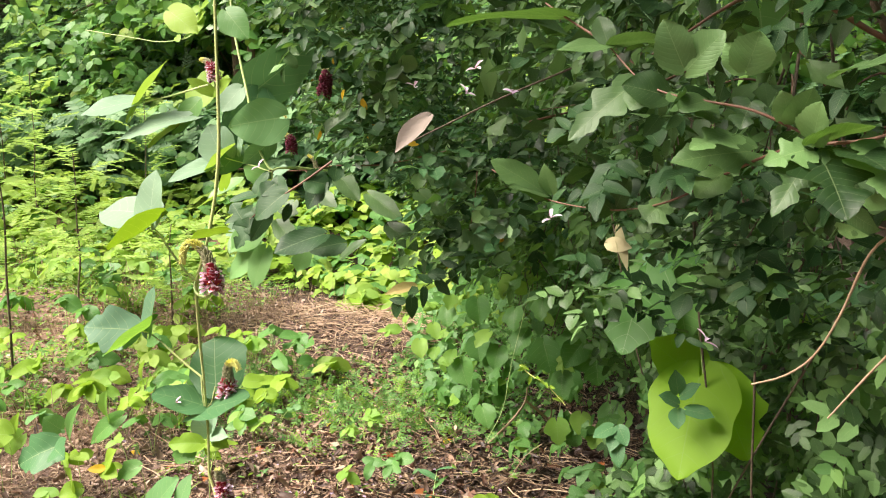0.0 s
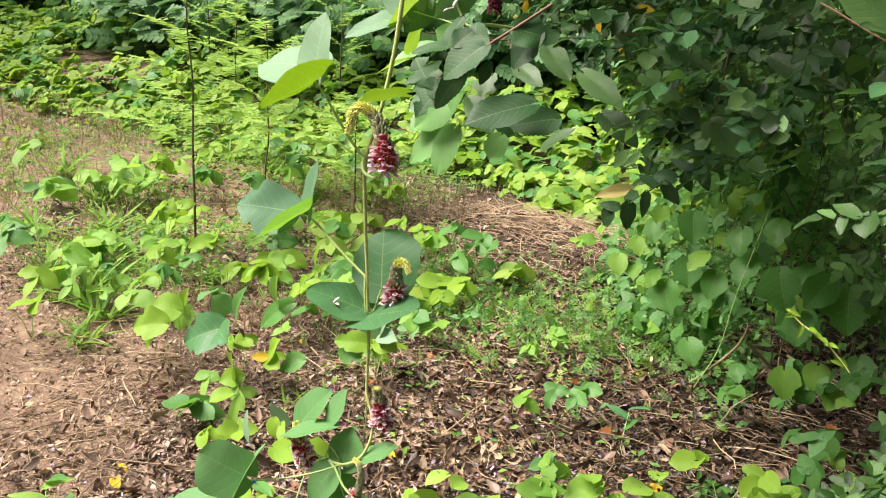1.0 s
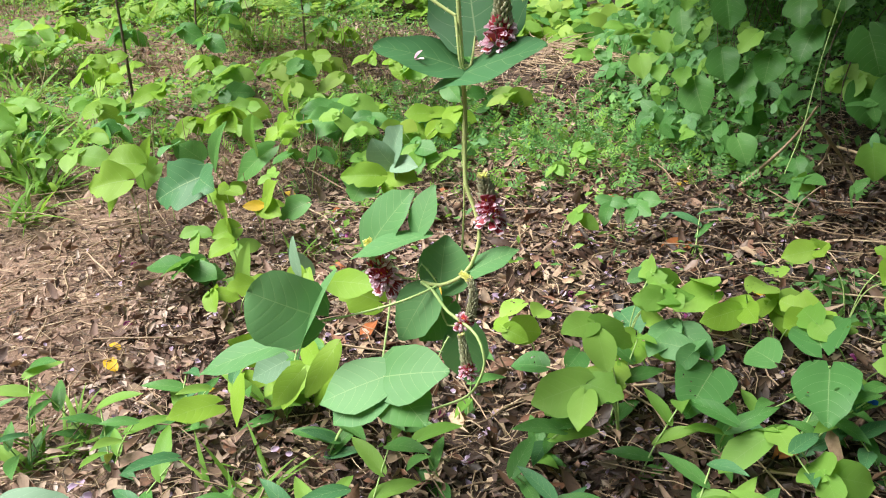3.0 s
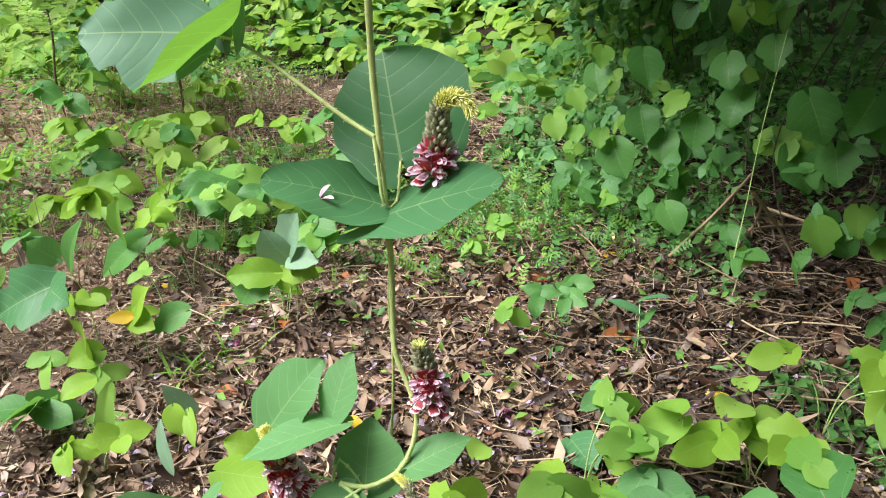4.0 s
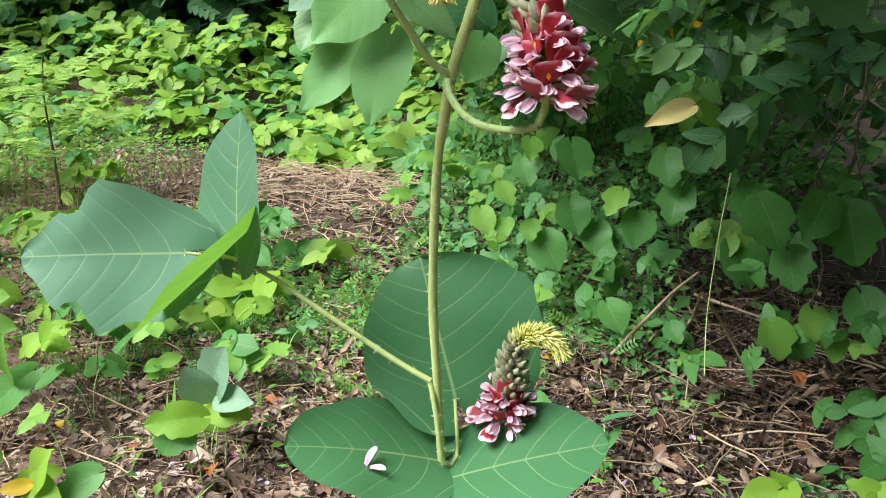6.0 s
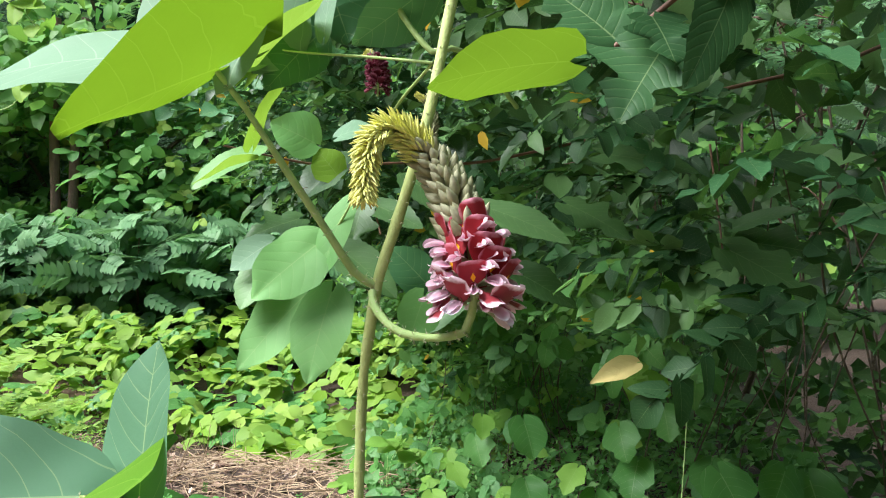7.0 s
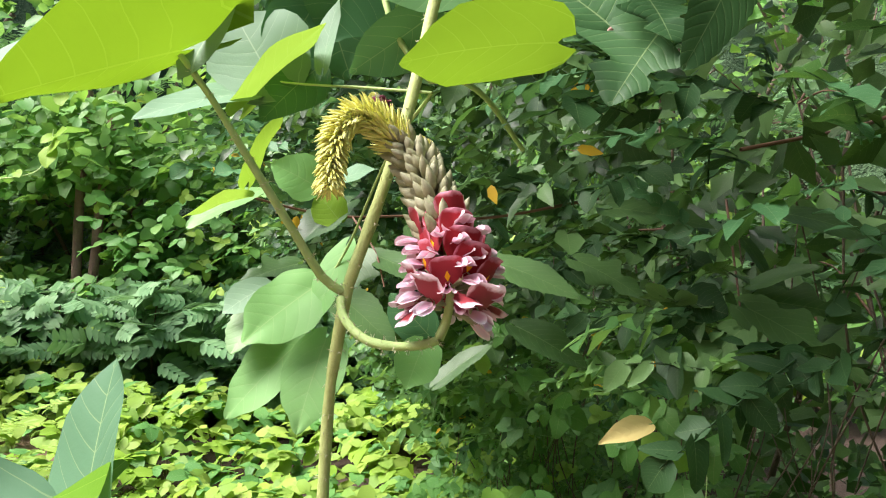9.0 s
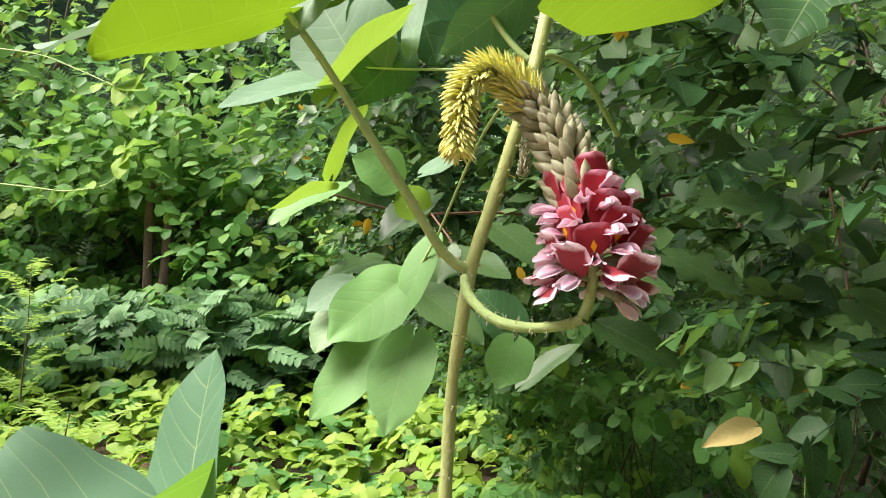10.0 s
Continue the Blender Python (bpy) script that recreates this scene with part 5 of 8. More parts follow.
leaflet(twig_c, (0.238, 2.670, 1.058), (0.368, 2.620, 1.030), 0.085, (-0.293, -0.597, 0.747), M_BUSH, "maple", 0.12, 0.12)
leaflet(twig_c, (0.222, 2.670, 1.081), (0.303, 2.620, 1.106), 0.043, (0.036, -0.624, 0.780), M_BUSH, "tooth", 0.12, 0.12)
leaflet(twig_c, (0.291, 2.720, 1.198), (0.408, 2.670, 1.151), 0.064, (-0.200, -0.612, 0.765), M_BUSH, "tooth", 0.12, 0.12)
leaflet(twig_c, (0.025, 2.720, 1.202), (0.171, 2.670, 1.164), 0.078, (-0.210, -0.611, 0.763), M_BUSH, "maple", 0.12, 0.12)
leaflet(twig_c, (0.226, 2.720, 1.155), (0.258, 2.700, 1.090), 0.028, (0.102, -0.621, 0.777), M_BUSH, "tooth", 0.12, 0.12)
leaflet(twig_c, (-0.446, 2.480, 1.046), (-0.483, 2.430, 0.963), 0.061, (-0.116, -0.620, 0.776), M_BUSH, "tooth", 0.12, 0.12)
leaflet(twig_c, (-0.428, 2.530, 1.086), (-0.494, 2.480, 1.054), 0.061, (0.036, -0.624, 0.780), M_BUSH, "maple", 0.12, 0.12)
leaflet(twig_c, (-0.359, 2.530, 1.173), (-0.419, 2.480, 1.103), 0.061, (-0.113, -0.621, 0.776), M_BUSH, "tooth", 0.12, 0.12)
leaflet(twig_c, (-0.378, 2.530, 1.050), (-0.286, 2.480, 0.977), 0.061, (-0.046, -0.624, 0.780), M_BUSH, "tooth", 0.12, 0.12)
leaflet(twig_c, (-0.471, 2.480, 1.178), (-0.549, 2.430, 1.119), 0.061, (-0.242, -0.606, 0.758), M_BUSH, "tooth", 0.12, 0.12)
leaflet(twig_c, (-0.346, 2.580, 1.106), (-0.360, 2.530, 1.025), 0.061, (-0.048, -0.624, 0.780), M_BUSH, "maple", 0.12, 0.12)
leaflet(twig_c, (-0.298, 2.820, 1.175), (-0.207, 2.770, 1.097), 0.071, (0.049, -0.624, 0.780), M_BUSH, "tooth", 0.12, 0.12)
leaflet(twig_c, (-0.122, 2.820, 1.016), (-0.008, 2.770, 0.948), 0.071, (-0.094, -0.622, 0.777), M_BUSH, "tooth", 0.12, 0.12)
leaflet(twig_c, (-0.019, 2.820, 1.128), (0.088, 2.770, 1.059), 0.078, (-0.004, -0.625, 0.781), M_BUSH, "maple", 0.12, 0.12)
# broad kudzu leaves over the undergrowth
leaflet(creeper2, (0.188, 3.470, 0.613), (0.199, 3.420, 0.535), 0.091, (-0.344, -0.809, 0.476), M_LEAF, "lobed", 0.2, 0.22)
leaflet(creeper2, (0.234, 3.470, 0.525), (0.207, 3.420, 0.437), 0.101, (-0.361, -0.804, 0.473), M_LEAF, "lobed", 0.2, 0.22)
leaflet(creeper2, (0.129, 3.470, 0.448), (0.122, 3.420, 0.371), 0.091, (0.032, -0.862, 0.507), M_LEAF, "round", 0.2, 0.22)
leaflet(creeper2, (-0.030, 3.770, 0.570), (-0.005, 3.720, 0.472), 0.11, (0.153, -0.852, 0.501), M_LEAF, "round", 0.2, 0.22)
leaflet(creeper2, (-0.026, 3.770, 0.399), (0.001, 3.720, 0.303), 0.11, (-0.055, -0.861, 0.506), M_LEAF, "ovate", 0.2, 0.22)
leaflet(creeper2, (-0.101, 3.770, 0.292), (-0.050, 3.720, 0.186), 0.121, (-0.327, -0.814, 0.479), M_LEAF, "ovate", 0.2, 0.22)
leaflet(creeper2, (0.056, 3.770, 0.326), (0.053, 3.720, 0.241), 0.099, (-0.241, -0.836, 0.492), M_LEAF, "round", 0.2, 0.22)
leaflet(creeper2, (-0.292, 3.770, 0.360), (-0.265, 3.720, 0.295), 0.079, (0.114, -0.856, 0.504), M_BRIGHT, "round", 0.2, 0.22)
leaflet(creeper2, (-0.139, 3.770, 0.327), (-0.139, 3.720, 0.277), 0.064, (-0.168, -0.850, 0.500), M_BRIGHT, "lobed", 0.2, 0.22)
leaflet(creeper2, (-0.213, 3.770, 0.335), (-0.210, 3.720, 0.289), 0.06, (-0.156, -0.851, 0.501), M_BRIGHT, "ovate", 0.2, 0.22)
leaflet(creeper2, (0.349, 3.170, 0.577), (0.389, 3.120, 0.478), 0.116, (0.009, -0.862, 0.507), M_LEAF, "lobed", 0.2, 0.22)
leaflet(creeper2, (0.382, 3.470, 0.385), (0.428, 3.420, 0.267), 0.135, (0.194, -0.846, 0.497), M_LEAF, "ovate", 0.2, 0.22)
leaflet(creeper2, (0.538, 3.170, 0.564), (0.556, 3.120, 0.449), 0.132, (-0.203, -0.844, 0.496), M_LEAF, "lobed", 0.2, 0.22)
leaflet(creeper2, (0.422, 3.170, 0.462), (0.433, 3.120, 0.384), 0.095, (-0.267, -0.831, 0.489), M_LEAF, "lobed", 0.2, 0.22)
leaflet(creeper2, (0.417, 3.470, 0.529), (0.387, 3.420, 0.452), 0.091, (-0.345, -0.809, 0.476), M_LEAF, "round", 0.2, 0.22)
leaflet(creeper2, (0.486, 3.170, 0.582), (0.434, 3.120, 0.502), 0.095, (0.081, -0.859, 0.505), M_LEAF, "round", 0.2, 0.22)
leaflet(creeper2, (0.597, 3.170, 0.365), (0.625, 3.120, 0.285), 0.099, (-0.366, -0.802, 0.472), M_LEAF, "round", 0.2, 0.22)
leaflet(creeper2, (0.409, 3.170, 0.283), (0.425, 3.120, 0.212), 0.091, (0.124, -0.855, 0.503), M_BRIGHT, "lobed", 0.2, 0.22)
leaflet(creeper2, (0.496, 3.170, 0.320), (0.492, 3.120, 0.261), 0.079, (0.058, -0.860, 0.506), M_BRIGHT, "round", 0.2, 0.22)
leaflet(creeper2, (-0.170, 3.770, 0.523), (-0.148, 3.720, 0.447), 0.088, (-0.200, -0.844, 0.497), M_LEAF, "lobed", 0.2, 0.22)
leaflet(creeper2, (-0.150, 3.770, 0.580), (-0.149, 3.720, 0.525), 0.066, (0.198, -0.845, 0.497), M_BRIGHT, "lobed", 0.2, 0.22)
leaflet(creeper2, (0.084, 3.470, 0.510), (0.045, 3.420, 0.456), 0.067, (-0.322, -0.816, 0.480), M_BRIGHT, "lobed", 0.2, 0.22)
leaflet(creeper2, (-0.229, 3.770, 0.442), (-0.196, 3.720, 0.389), 0.066, (0.182, -0.847, 0.499), M_BRIGHT, "lobed", 0.2, 0.22)
leaflet(creeper2, (0.300, 3.470, 0.661), (0.303, 3.420, 0.587), 0.087, (-0.297, -0.823, 0.484), M_LEAF, "lobed", 0.2, 0.22)
leaflet(creeper2, (0.244, 3.470, 0.140), (0.266, 3.420, 0.103), 0.058, (-0.195, -0.845, 0.497), M_LEAF, "lobed", 0.2, 0.22)
leaflet(creeper2, (0.069, 3.470, 0.191), (0.108, 3.420, 0.123), 0.087, (0.139, -0.854, 0.502), M_LEAF, "round", 0.2, 0.22)
leaflet(creeper2, (0.004, 3.770, 0.004), (-0.009, 3.720, -0.057), 0.077, (0.123, -0.855, 0.503), M_LEAF, "round", 0.2, 0.22)
leaflet(creeper2, (0.549, 3.170, 0.258), (0.544, 3.120, 0.212), 0.066, (-0.043, -0.861, 0.507), M_BRIGHT, "lobed", 0.2, 0.22)
stem(creeper2, "runner", [(0.202, 2.900, 0.279), (0.231, 3.050, 0.352), (0.248, 3.100, 0.506), (0.270, 3.150, 0.640), (0.292, 3.200, 0.778)], 0.0013, 0.001, M_STALK)



def bush_stems():
    r = random.Random(4)
    for k in range(16):
        y = 1.6 + k * 0.32 + r.uniform(-.1, .1)
        x = float(np.interp(y, EDGE_Y, EDGE_LOW)) + 0.8 + r.uniform(0, 0.7)
        pts, p = [], Vector((x, y, float(ground_z(x, y)) - 0.05))
        lean = Vector((r.uniform(-.3, .1), r.uniform(-.3, .3), 1.0))
        for _ in range(9):
            pts.append(tuple(p))
            p = p + lean.normalized() * 0.3
            lean += Vector((r.uniform(-.12, .12), r.uniform(-.15, .15), 0.02))
        trunk = part("trunk", tube(path_points(pts, 0.05), r.uniform(0.008, 0.02), 0.004, 8, 0.06, k), M_BARK, bush)
        for _ in range(5):
            a = Vector(pts[r.randrange(3, 9)])
            b = a + Vector((r.uniform(-.45, .2), r.uniform(-.3, .3), r.uniform(-.15, .35)))
            mid = (a + b) / 2 + Vector((0, 0, r.uniform(0, .12)))
            part("branch", tube(path_points([a, mid, b], 0.04), 0.006, 0.002, 6), M_TWIG, trunk)


bush_stems()


def leafy_spray(seed, count=11):
    """A twig of length 1 along +y with leaves on both sides of it and one at its end."""
    r = random.Random(seed)
    line = path_points([(0, -0.15, -0.02), (r.uniform(-.05, .05), 0.35, 0.04), (r.uniform(-.1, .1), 0.85, -0.04)], 0.3)
    pieces = [tube(line, 0.009, 0.005, 3)]
    for k in range(count):
        f = (k + 0.6) / count
        p = np.array([np.interp(f, np.linspace(0, 1, len(line)), line[:, i]) for i in range(3)])
        side = 0 if k == count - 1 else 1 if k % 2 else -1
        shape, width = r.choice((("ovate", 0.56), ("ovate", 0.62), ("lance", 0.5), ("lobed", 0.85)))
        blade = leaf_grid(r.uniform(0.16, 0.28), r.uniform(0.16, 0.28) * width, shape, 6 if shape == "lobed" else 4, 2, r.uniform(0.0, 0.3), 0.3, seed * 40 + k, 0.06)
        pieces.append(turned(blade, pose(*p, r.uniform(-38, 20), r.uniform(-35, 35), -side * r.uniform(38, 80))))
    return joined(pieces)


def bush_crown():
    n = 4700
    y = rng.uniform(0.3, 6.8, n)
    z = 0.6 + 1.9 * rng.random(n) ** 1.15
    depth = rng.gamma(1.3, 0.2, n) - 0.02
    x = bush_edge(y, z) + depth + 0.16 * np.sin(y * 3.1 + z * 4) + 0.1 * np.sin(y * 9 - z * 7) + 0.2 * smooth(2.3, 1.8, y)
    keep = ~((z < 0.62 + 0.28 * smooth(4.6, 3.6, y)) & (x < 0.9)) & ~((y < 2.1) & (x < 0.6) & (z < 1.8)) & (x < 4) & ~((y < 2.35) & (z < 1.0)) & ~((y < 1.35) & (x < 1.25)) & ~((y < 2.3) & (x < 0.3) & (z < 1.5))
    over = x < np.interp(y, EDGE_Y, EDGE_LOW) - 0.12
    keep &= ~over | (rng.random(n) < np.where(y > 3.3, 0.65, np.where(y > 2.4, 0.45, 0.85)))
    hollow = (x > 0.4) & (x < 1.0) & (y > 2.1) & (y < 3.6) & (z < 1.45)
    keep &= ~hollow | (rng.random(n) < 0.12)
    p, depth = np.stack([x, y, z], -1)[keep], depth[keep]
    n = len(p)
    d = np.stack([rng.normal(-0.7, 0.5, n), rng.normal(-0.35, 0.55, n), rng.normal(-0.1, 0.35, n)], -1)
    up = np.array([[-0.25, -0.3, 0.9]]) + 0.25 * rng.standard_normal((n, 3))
    # creeper leaves low down also stand in for light; near sprays darkened for shade
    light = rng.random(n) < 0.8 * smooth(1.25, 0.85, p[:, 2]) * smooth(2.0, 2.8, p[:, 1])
    ob = strew("crown", [leafy_spray(i) for i in range(8)], p, turns(d, up), rng.uniform(0.15, 0.27, n) * (1 - 0.28 * smooth(2.7, 2.1, p[:, 1])), [M_BUSH, M_SHADED, M_DEEP, M_CREEP], parent=bush, mats=np.where(light, 3, np.where(rng.random(n) < 0.55 * smooth(2.8, 2.2, p[:, 1]), 1, rng.choice(3, n, p=[0.5, 0.35, 0.15]))))
    tagged(ob, "sprays of dark glossy leaves", kind="stuff")
    # upper crown, out of view, added to shade the bush
    m = 5200
    y, z = np.r_[rng.uniform(-1.5, 9, 2600), rng.uniform(1.0, 3.0, 2600)], rng.uniform(2.4, 4.4, m)
    x = np.maximum(bush_edge(y, np.minimum(z, 2.4)), 0.15) + 3.2 * rng.random(m) ** 1.3 - 0.1 + 0.3 * np.sin(y * 2.1 + z * 3)
    # more unseen leaves added high over the path to block light
    k = 800
    ya, za = rng.uniform(0.6, 5.6, k), rng.uniform(3.0, 4.0, k)
    kb = 480
    yb, zb = rng.uniform(0.7, 3.3, kb), rng.uniform(2.0, 2.7, kb)
    eb = np.interp(yb, [0.7, 1.8, 2.2, 3.3], [-0.2, -0.25, -0.6, -0.6])
    x, y, z, m = np.r_[x, eb + (1.7 - eb) * rng.random(kb)], np.r_[y, yb], np.r_[z, zb], m + kb
    x, y, z, m = np.r_[x, -0.3 + 3.0 * rng.random(k) + 0.3 * np.sin(ya * 2.7)], np.r_[y, ya], np.r_[z, za], m + k
    up = strew("upper_crown", small("ovate", 0.6, 3, 2), np.stack([x, y, z], -1), random_turns(m, 0.5), rng.uniform(0.1, 0.17, m), [M_BUSH], parent=bush)
    tagged(up, "unseen leaves added above bush and path to block light", kind="stuff")
    # dense inner leaves
    m = 9500
    y, z = rng.uniform(0.4, 8.0, m), rng.uniform(0.1, 3.2, m)
    x = bush_edge(y, z) + 0.62 + 1.1 * rng.random(m) + 0.5 * (y < 2.6)
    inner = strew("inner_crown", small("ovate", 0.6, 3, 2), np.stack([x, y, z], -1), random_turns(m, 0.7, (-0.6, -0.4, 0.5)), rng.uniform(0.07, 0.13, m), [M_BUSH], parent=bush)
    tagged(inner, "shaded leaves deep in the bush", kind="stuff")
    # older yellow leaves here and there
    s = rng.choice(np.flatnonzero((depth < 0.14) & (p[:, 1] < 5) & (p[:, 1] > 2.5)), 110, replace=False)
    ob = strew("yellow_leaves", small("ovate", 0.55, 3), p[s] + np.array([-0.05, -0.05, 0.0]), random_turns(110, 0.5, (-0.4, -0.6, 0.5)), rng.uniform(0.026, 0.042, 110), [M_YELLOW], parent=bush)
    tagged(ob, "scattered yellowed leaves", kind="stuff")


bush_crown()


def creeper_mass():
    n = 27000
    y = rng.uniform(1.2, 7.5, n)
    a = rng.random(n)
    low = np.interp(y, CREEP_Y, CREEP_X) + 0.12
    x = low - 0.28 + 1.3 * a + 0.12 * np.sin(y * 4.3) + 0.06 * np.sin(y * 11)
    top = (0.06 + 1.15 * smooth(-0.2, 1.1, x - low)) * (0.75 + 0.25 * np.sin(y * 5 + x * 4)) * (0.8 + 0.2 * np.sin(x * 13 + y * 9))
    z = ground_z(x, y) + top * rng.random(n) ** 0.45
    keep = ~((y < 1.7) & (x < 0.75)) & ~((y < 2.1) & (x < 1.0) & (z > 0.45)) & ~((np.abs(y - 3.35) < 0.45) & (np.abs(x - 0.6) < 0.3) & (z < 0.5))
    p = np.stack([x, y, z], -1)[keep]
    n = len(p)
    ob = strew("creeper_undergrowth", small("ovate", 0.6, 3, 2), p, random_turns(n, 0.5, (-0.3, -0.35, 0.8)), np.minimum(0.016 + rng.gamma(2.0, 0.008, n), 0.065), [M_CREEP, M_LEAF], mats=(rng.random(n) < 0.2).astype(int))
    tagged(ob, "mass of small-leaved creeper at the foot of the bush", "undergrowth", kind="stuff")
    # broad kudzu leaves climbing over it
    n = 330
    y = rng.uniform(2.5, 6.5, n)
    low = np.interp(y, CREEP_Y, CREEP_X) + 0.15
    z = rng.random(n) ** 1.6 * 0.9 + 0.12
    x = np.where(z < 0.75, low - 0.2 + 0.95 * smooth(0, 1.0, z), bush_edge(y, z) - 0.06) + rng.normal(0, 0.07, n)
    keep = ~((y < 2.7) & (x < 0.5))
    p = np.stack([x, y, z + ground_z(x, y)], -1)[keep]
    n = len(p)
    ob = strew("climbing_kudzu", [trefoil(i) for i in range(5)], p, random_turns(n, 0.35, (-0.45, -0.7, 0.6)), rng.uniform(0.035, 0.07, n), [M_LEAF, M_BRIGHT, M_SOFT], mats=rng.choice(3, n, p=[0.5, 0.25, 0.25]))
    tagged(ob, "broad kudzu leaves climbing over the undergrowth", "vine", kind="stuff")
    # fine hanging stems
    r = random.Random(8)
    pieces = []
    for _ in range(60):
        y = r.uniform(1.9, 5.5)
        x = float(np.interp(y, EDGE_Y, EDGE_LOW)) + r.uniform(-0.1, 0.5)
        z0 = r.uniform(0.7, 1.5)
        pts = [(x + r.uniform(-.2, .2), y + r.uniform(-.2, .2), z0), (x, y, z0 * 0.6), (x + r.uniform(-.15, .15), y + r.uniform(-.15, .15), z0 * 0.3), (x + r.uniform(-.25, .25), y, 0.02)]
        pieces.append(tube(path_points(pts, 0.06), 0.0025, 0.0015, 5))
    for _ in range(34):
        y = r.uniform(2.6, 3.7)
        x = r.uniform(0.68, 1.2)
        z0 = r.uniform(0.8, 1.6)
        lean = r.uniform(-.3, .3)
        pts = [(x + lean, y + r.uniform(-.2, .2), z0), (x + lean * 0.7 + r.uniform(-.06, .06), y, z0 * 0.65), (x + lean * 0.2 + r.uniform(-.06, .06), y + r.uniform(-.1, .1), z0 * 0.3), (x, y, -0.01)]
        pieces.append(tube(path_points(pts, 0.06), r.uniform(0.002, 0.0045), r.uniform(0.0015, 0.003), 5))
    ob = new("creeper_stems", mesh_of("creeper_stems", *joined(pieces), [M_BARK]))
    tagged(ob, "thin brown creeper stems hanging to the ground", "stems", kind="stuff")


creeper_mass()


def rose_tangle():
    """Small five-part leaves of a wild rose low in the near end of the bush."""
    n = 2600
    y = rng.uniform(1.05, 2.75, n)
    z = rng.uniform(0.15, 1.12, n)
    x = np.interp(y, EDGE_Y, EDGE_LOW) - 0.12 + 0.15 * np.sin(y * 7 + z * 5) + rng.gamma(1.3, 0.22, n)
    keep = ~((y < 2.1) & (x < 1.0) & (z > 0.5))
    x, y, z, n = x[keep], y[keep], z[keep], int(keep.sum())
    spray = joined([turned(leaf_grid(0.42, 0.26, "ovate", 3, 2, 0.1, 0.2, 30 + k), pose(0, o, 0, 0, 0, a)) for k, (o, a) in enumerate(((0.62, 0), (0.5, 62), (0.5, -62), (0.22, 66), (0.22, -66)))])
    ob = strew("rose_leaves", [spray], np.stack([x, y, z], -1), random_turns(n, 0.55, (-0.4, -0.5, 0.6)), rng.uniform(0.055, 0.09, n), [M_CREEP, M_BUSH], mats=(rng.random(n) < 0.75).astype(int))
    tagged(ob, "tangle of small five-part rose leaves", "undergrowth", kind="stuff")


rose_tangle()


# ---- plants on the ground ----
def kudzu_sprig(x, y, size, material, seed, height=None):
    """A short kudzu shoot with one or two three-part leaves."""
    r = random.Random(900 + seed)
    z = float(ground_z(x, y))
    ob = thing("kudzu_sprig", "young kudzu shoot with three-part leaves on the litter", "plant", "kudzu shoots on the ground")
    ob.location = (x, y, z)
    h = height or r.uniform(1.3, 3.4) * size
    for _ in range(r.choice((1, 2, 2, 3))):
        a = r.uniform(0, 6.28)
        top = np.array([math.cos(a) * h * 0.5, math.sin(a) * h * 0.5 - h * 0.2, h * r.uniform(0.8, 1.1)])
        part("stalk", tube(path_points([(0, 0, -0.01), top * [0.3, 0.3, 0.6], top], 0.015), 0.0016, 0.0011, 5), M_STALK, ob)
        b = r.uniform(0, 360)
        for da, sh in ((0, "round"), (80, r.choice(("lobed", "round", "round"))), (-80, r.choice(("lobed", "round", "round")))):
            g = radians(b + da + r.uniform(-12, 12))
            d = np.array([math.cos(g), math.sin(g), r.uniform(-0.9, 0.1)])
            base = top + d * size * (0.28 if da == 0 else 0.03)
            s = size * r.uniform(0.75, 1.2)
            leaflet(ob, base, base + d * s, s * r.uniform(0.7, 0.92), (r.uniform(-.7, .5), r.uniform(-1.3, -.3), 0.8), material, sh, 0.12, 0.15)


kudzu_sprig(-1.66, 3.4, 0.07, M_BRIGHT, 5)
kudzu_sprig(-0.34, 2.9, 0.055, M_BRIGHT, 7)
kudzu_sprig(-0.19, 3.03, 0.05, M_LEAF, 8)
kudzu_sprig(-1.46, 3.59, 0.08, M_LEAF, 9)
kudzu_sprig(-1.6, 3.62, 0.05, M_LIME, 10)
kudzu_sprig(-0.32, 4.79, 0.09, M_BRIGHT, 11)
kudzu_sprig(-0.43, 3.4, 0.05, M_BRIGHT, 12)
kudzu_sprig(-2.7, 6.27, 0.1, M_BRIGHT, 13)
kudzu_sprig(-0.55, 4.62, 0.08, M_LEAF, 14)
kudzu_sprig(-0.53, 4.84, 0.08, M_BRIGHT, 16)
kudzu_sprig(-0.75, 4.37, 0.07, M_BRIGHT, 17)
kudzu_sprig(-2.03, 2.44, 0.07, M_LIME, 18)
kudzu_sprig(-2.55, 3.72, 0.08, M_LIME, 20)
kudzu_sprig(-3.25, 4.06, 0.09, M_BRIGHT, 21)
kudzu_sprig(-3.49, 3.66, 0.1, M_LEAF, 22)
kudzu_sprig(-4.24, 3.96, 0.1, M_BRIGHT, 23)
kudzu_sprig(-2.25, 2.87, 0.08, M_BRIGHT, 24)
kudzu_sprig(-1.75, 3.76, 0.08, M_LEAF, 25)
kudzu_sprig(-1.29, 4.12, 0.09, M_BRIGHT, 26)
kudzu_sprig(-1.11, 4.26, 0.08, M_LEAF, 28)
kudzu_sprig(-0.49, 3.38, 0.05, M_BRIGHT, 29)
kudzu_sprig(-0.02, 2.08, 0.07, M_BRIGHT, 31)
kudzu_sprig(-0.6, 1.98, 0.05, M_BRIGHT, 33, 0.1)
kudzu_sprig(-0.66, 1.95, 0.045, M_LIME, 34, 0.1)
kudzu_sprig(0.36, 2.59, 0.06, M_LIME, 35)
kudzu_sprig(0.53, 2.59, 0.09, M_BRIGHT, 36)
